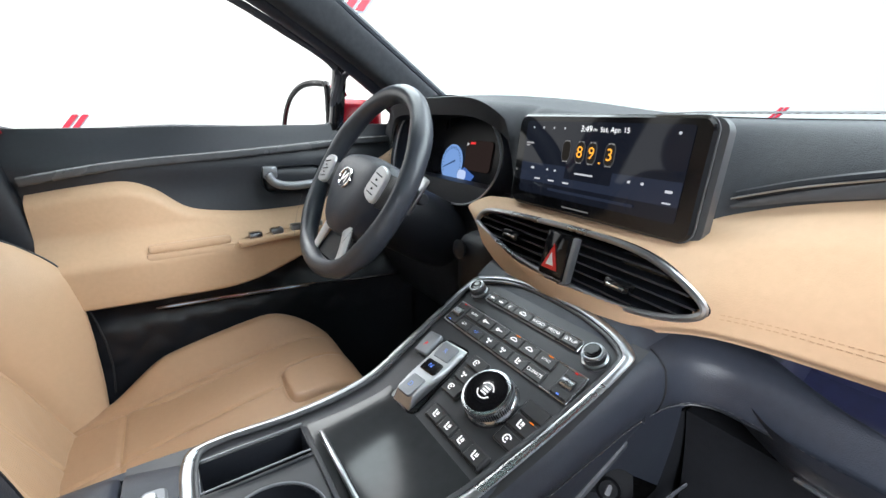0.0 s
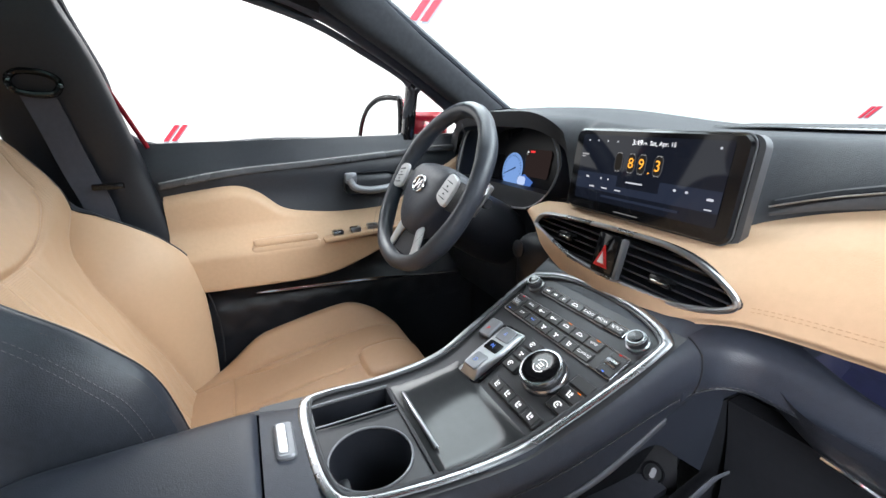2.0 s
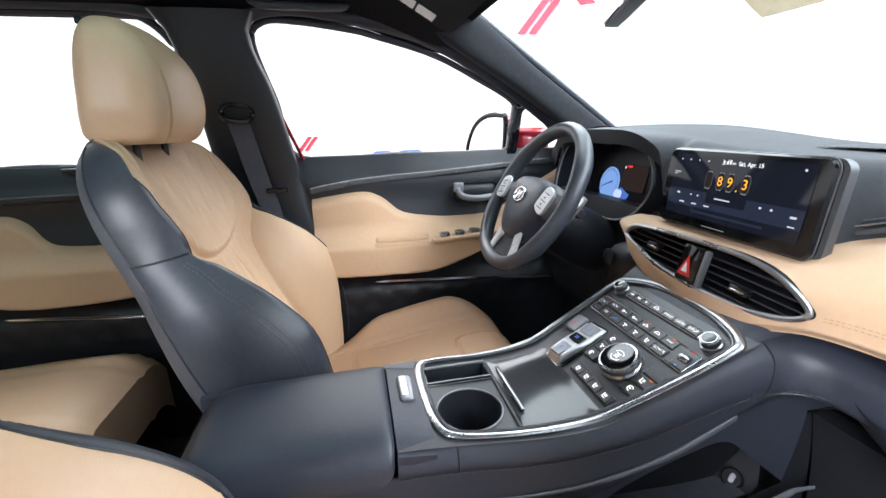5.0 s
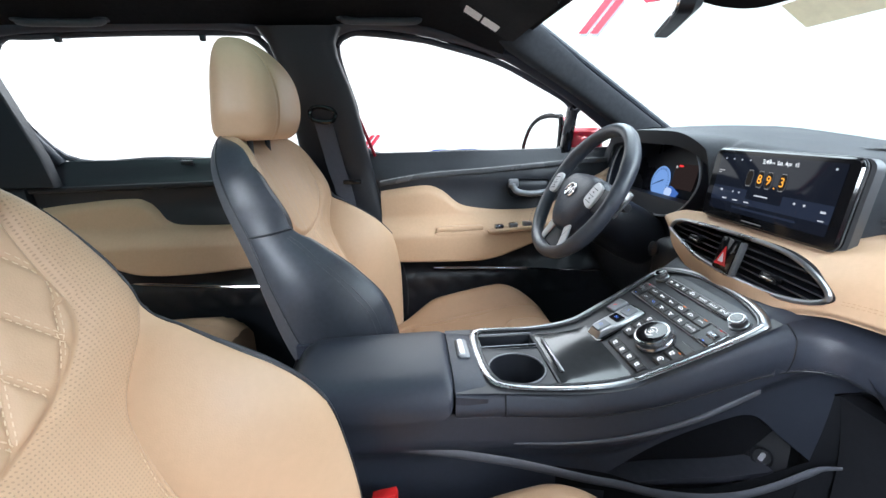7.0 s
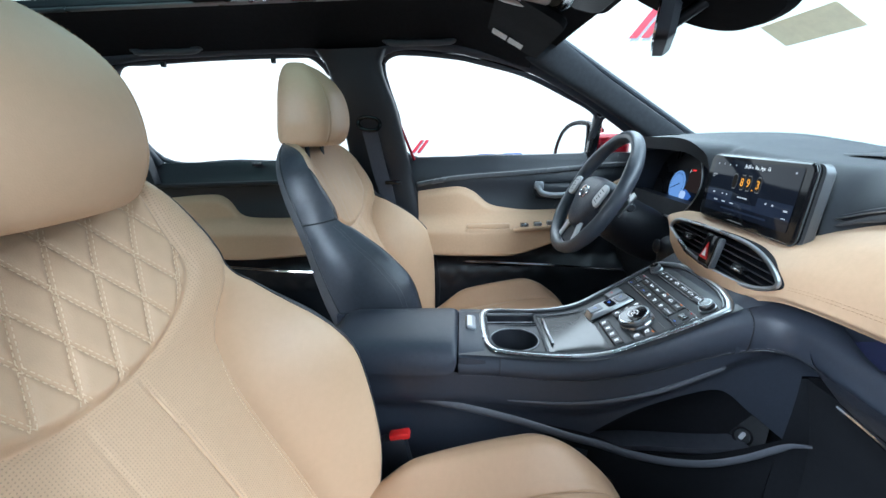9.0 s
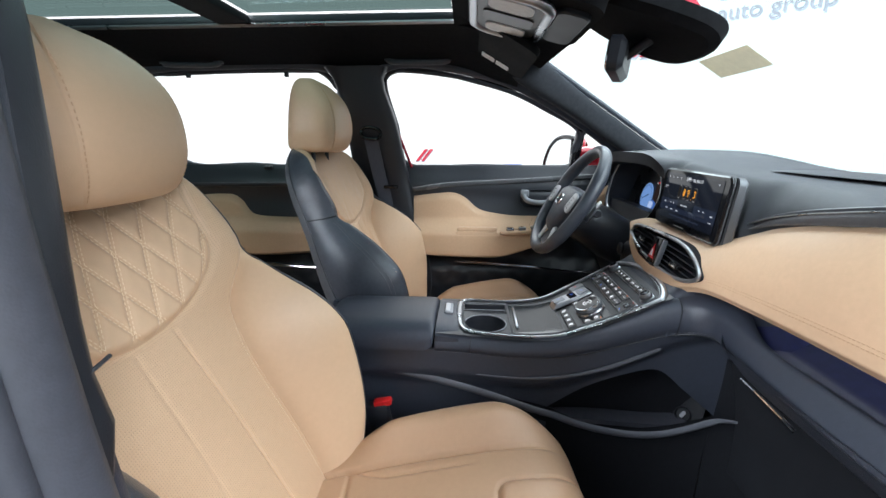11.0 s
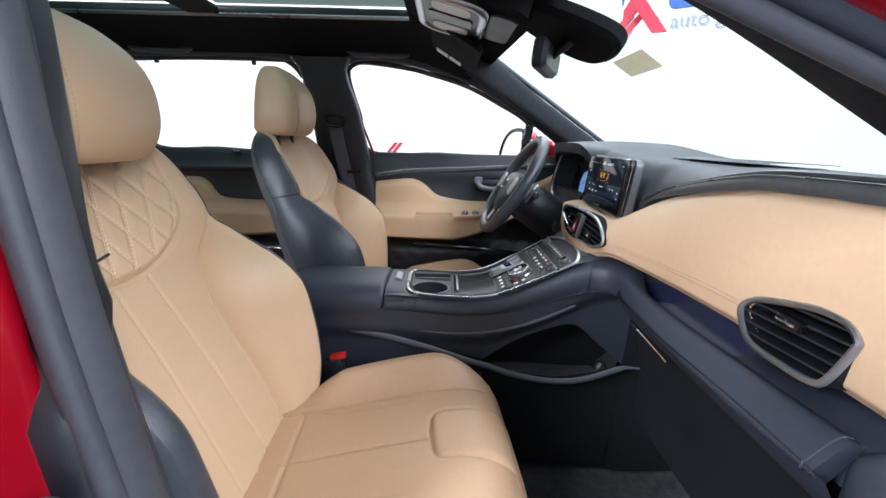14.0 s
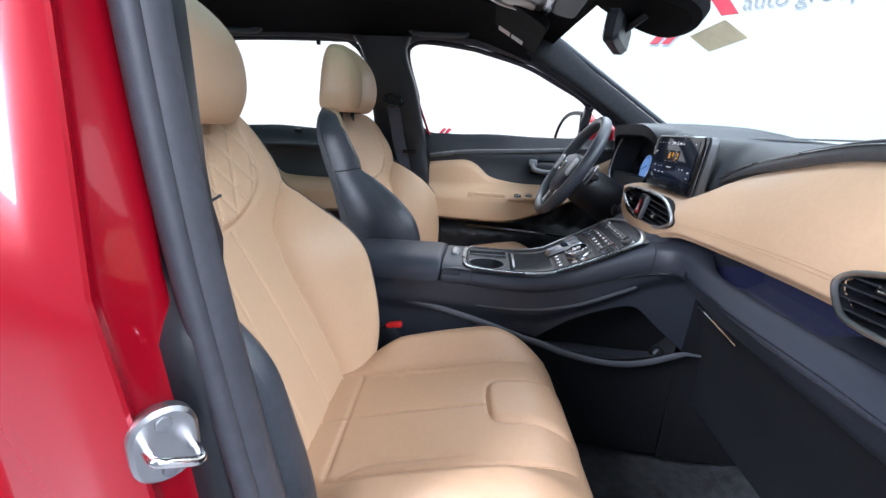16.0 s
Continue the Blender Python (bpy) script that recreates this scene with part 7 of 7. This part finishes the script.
    for q, g in ((0.475, None), (0.4595, "seat"), (0.4435, "arc")):
        kx = plate("key", 0.098, q, 0.029, 0.0152, 0.0015, BUTTON, pl, 0.0034, 0.001)
        if g:
            glyph(0.096, q, g, kx, 0.0047, 0.0075)
    icon(0.104, 0.4655, 0.005, 0.0012, ICON_AMBER, pl, 0.0050)
    pr = plate("dial_bed", 0.010, 0.460, 0.027, 0.052, 0.003, GREY_PANEL, t, 0.002, 0, "grey key field beside the dial")
    for q, g in ((0.4765, "arc"), (0.460, "fan"), (0.4435, "arc")):
        kx = plate("key", 0.009, q, 0.024, 0.0158, 0.0015, BUTTON, pr, 0.0034, 0.001)
        glyph(0.007, q, g, kx, 0.0047, 0.0065)
    # four seat heating keys in a row
    hb = plate("heat_bed", 0.0525, 0.4165, 0.090, 0.017, 0.002, BUTTON, t, 0.0035, 0.0, "row of four seat heating keys")
    for i in range(4):
        x = 0.020 + 0.0216 * i
        kx = plate("seat_heat_key", x, 0.4165, 0.0206, 0.0150, 0.001, BUTTON, hb, 0.0046, 0.0)
        glyph(x, 0.4165, "seat", kx, 0.0048, 0.0072)

console()


# ---- things at the roof and the belts ----
def grab_handle(y, z=1.482):
    t = thing("grab_handle", (-0.565, y, z), "black roof grab handle", "handle", "roof handles")
    Shape().tube(curve([(-0.575, y - 0.095, z + 0.006), (-0.560, y - 0.085, z - 0.010), (-0.553, y, z - 0.014), (-0.560, y + 0.085, z - 0.012), (-0.575, y + 0.095, z + 0.004)], 6), 0.0085, 10).make("grip", BACK_PLASTIC, t)
    for sg in (-1, 1):
        Shape().box((-0.572, y + sg * 0.092, z + 0.002), (0.03, 0.035, 0.022), 0.007).make("mount", BACK_PLASTIC, t)


grab_handle(-0.70)
grab_handle(0.045)


def sun_visor():
    t = thing("sun_visor", (-0.34, 0.30, 1.46), "folded black sun visor with white labels", "sun visor")
    m = plane((-0.33, 0.295, 1.446), (1, 0, 0), (0, 1, -0.58))
    Shape().prism(rounded(0.36, 0.15, 0.03, 6), m, 0.018, 0.005).make("visor_panel", HEADLINER, t)
    for i in (0, 1):
        Shape().prism(rounded(0.052, 0.042, 0.003, 3), m @ Matrix.Translation((-0.140, -0.040 + 0.047 * i, -0.0014)), 0.0009).make("visor_label", WHITE_PRINT, t, "white warning label")


sun_visor()


def overhead_console():
    t = thing("overhead_console", (0.0, 0.27, 1.50), "black overhead console with a silver lamp panel", "roof console")
    m = plane((-0.055, 0.305, 1.468), (1, 0, 0), (0, 1, -0.26))
    Shape().prism(rounded(0.28, 0.27, 0.04, 6), m, 0.045, 0.01).make("console_shell", HEADLINER, t)
    b = Shape().prism(rounded(0.25, 0.14, 0.045, 6, 0, -0.02), m @ Matrix.Translation((0, 0, 0.0)), -0.014, 0.004).make("lamp_panel", GRAPHITE, t, "dark panel with reading lamps in a silver ring")
    Shape().tube([m @ Vector((x, y - 0.02, -0.012)) for x, y in rounded(0.25, 0.14, 0.045, 6)], 0.010, 10, True, flat=0.8).make("lamp_ring", SATIN, b, "satin silver ring")
    for x in (-0.06, 0.06):
        Shape().prism(rounded(0.06, 0.085, 0.02, 5, x * 1.25, -0.02), m @ Matrix.Translation((0, 0, -0.014)), -0.003, 0.001).make("reading_lamp", surface("frosted_lens", (0.6, 0.6, 0.6), 0.4), b)
    Shape().prism(rounded(0.06, 0.10, 0.012, 5, 0, -0.02), m @ Matrix.Translation((0, 0, -0.014)), -0.003, 0.001).make("roof_switch", BUTTON, b)
    Shape().prism(rounded(0.018, 0.018, 0.0088, 6, 0.108, -0.065), m @ Matrix.Translation((0, 0, -0.015)), -0.004, 0.001).make("call_button", RED_PLASTIC, b, "red call button")
    Shape().prism(rounded(0.20, 0.06, 0.02, 6, 0, 0.09), m @ Matrix.Translation((0, 0, 0)), -0.010, 0.003).make("glasses_lid", HARD_BLACK, t)


overhead_console()


def rear_view_mirror():
    t = thing("rear_view_mirror", (-0.03, 0.56, 1.41), "black rear-view mirror on a wide sensor housing", "mirror")
    Shape().prism([(p.x, p.y) for p in curve([(-0.14, 0.10, 0), (-0.03, 0.10, 0), (0.04, 0.03, 0), (0.095, -0.05, 0), (0.105, -0.10, 0), (0.05, -0.13, 0), (-0.05, -0.13, 0), (-0.12, -0.08, 0), (-0.16, 0.02, 0)], 5, True)], plane((0.0, 0.525, 1.462), (0.9, 0, 0), (0, -1, 0.62)), 0.032, 0.012).make("sensor_housing", HEADLINER, t)
    Shape().tube([(-0.02, 0.57, 1.430), (-0.04, 0.535, 1.405), (-0.065, 0.515, 1.390)], 0.010, 10).make("mirror_arm", HARD_BLACK, t)
    m = plane((-0.075, 0.495, 1.385), (1, -0.40, 0), (0, 0.12, 1))
    Shape().prism(rounded(0.20, 0.062, 0.018, 6), m, -0.028, 0.010).make("mirror_case", HARD_BLACK, t)
    Shape().prism(rounded(0.194, 0.056, 0.016, 6), m @ Matrix.Translation((0, 0, 0.0005)), 0.003, 0.001).make("mirror_glass", MIRROR, t)


rear_view_mirror()


BROWN_INK = surface("faded_brown_ink", (0.42, 0.37, 0.28), 0.8)


def windscreen_tag():
    t = thing("windscreen_tag", (-0.02, 0.68, 1.36), "pale paper stock tag behind the windscreen", "tag")
    z = 1.362
    x0 = 0.024
    m = plane((x0, screen_y(x0, z) - 0.012, z), (1, 0, 0), (0, -0.843, 0.538))
    Shape().prism(rounded(0.145, 0.055, 0.002, 2), m, 0.0008).make("tag_paper", PAPER, t, smooth=0)
    for i in range(6):
        Shape().box(m @ Vector((-0.042 + 0.016 * i, 0.002 * (i % 2), -0.001)), (0.0022, 0.020, 0.0005), 0, m.to_3x3().to_4x4() @ Matrix.Rotation(radians(24 if i % 2 else -14), 4, "Z")).make("ink_bar", BROWN_INK, t, smooth=0)


windscreen_tag()


def seat_belt():
    t = thing("seat_belt", (-0.62, -0.12, 1.10), "grey seat belt on the middle pillar", "seat belt")
    pts = curve([(-0.592, -0.124, 1.236), (-0.600, -0.116, 1.19), (-0.606, -0.100, 1.10), (-0.600, -0.082, 1.03), (-0.60, -0.07, 0.90)], 8)
    sh = Shape()
    a = [p + Vector((0.004, -0.023, 0)) for p in pts]
    b = [p + Vector((0.0, 0.023, 0)) for p in pts]
    n = len(pts)
    o = Vector((-0.002, 0, 0))
    sh.add(a + b + [p + o for p in a] + [p + o for p in b], [(i, i + 1, n + i + 1, n + i) for i in range(n - 1)] + [(2 * n + i, 3 * n + i, 3 * n + i + 1, 2 * n + i + 1) for i in range(n - 1)] + [(i, 2 * n + i, 2 * n + i + 1, i + 1) for i in range(n - 1)] + [(n + i, n + i + 1, 3 * n + i + 1, 3 * n + i) for i in range(n - 1)])
    sh.make("webbing", WEBBING, t, "woven grey webbing")
    Shape().box((-0.612, -0.122, 1.275), (0.030, 0.046, 0.045), 0.012, Euler((radians(-14), 0, 0)).to_matrix().to_4x4(), seg=3).make("belt_guide", GLOSS_BLACK, t)
    Shape().box((-0.622, -0.128, 1.25), (0.012, 0.085, 0.13), 0.012, seg=3).make("guide_rail", HARD_BLACK, t)
    Shape().tube(curve([(-0.590, -0.156, 1.262), (-0.584, -0.150, 1.244), (-0.582, -0.124, 1.236), (-0.584, -0.098, 1.238), (-0.590, -0.090, 1.256), (-0.592, -0.106, 1.270), (-0.592, -0.140, 1.274)], 6, True), 0.0055, 8, True).make("guide_loop", GLOSS_BLACK, t, "black plastic belt loop")
    Shape().box((-0.592, -0.06, 1.075), (0.012, 0.05, 0.012), 0.003).make("belt_tongue", GLOSS_BLACK, t)


seat_belt()


def belt_buckle(x, y, z):
    t = thing("belt_buckle", (x, y, z - 0.08), "black seat belt buckle with a red release key", "buckle", "belt buckles")
    Shape().box((x, y - 0.006, z - 0.045), (0.024, 0.046, 0.085), 0.006, Euler((radians(10), 0, 0)).to_matrix().to_4x4()).make("buckle_body", HARD_BLACK, t)
    Shape().box((x + 0.001, y, z + 0.001), (0.018, 0.036, 0.012), 0.003, Euler((radians(10), 0, 0)).to_matrix().to_4x4()).make("release_key", RED_PLASTIC, t, "red release key")


belt_buckle(0.118, 0.045, 0.717)
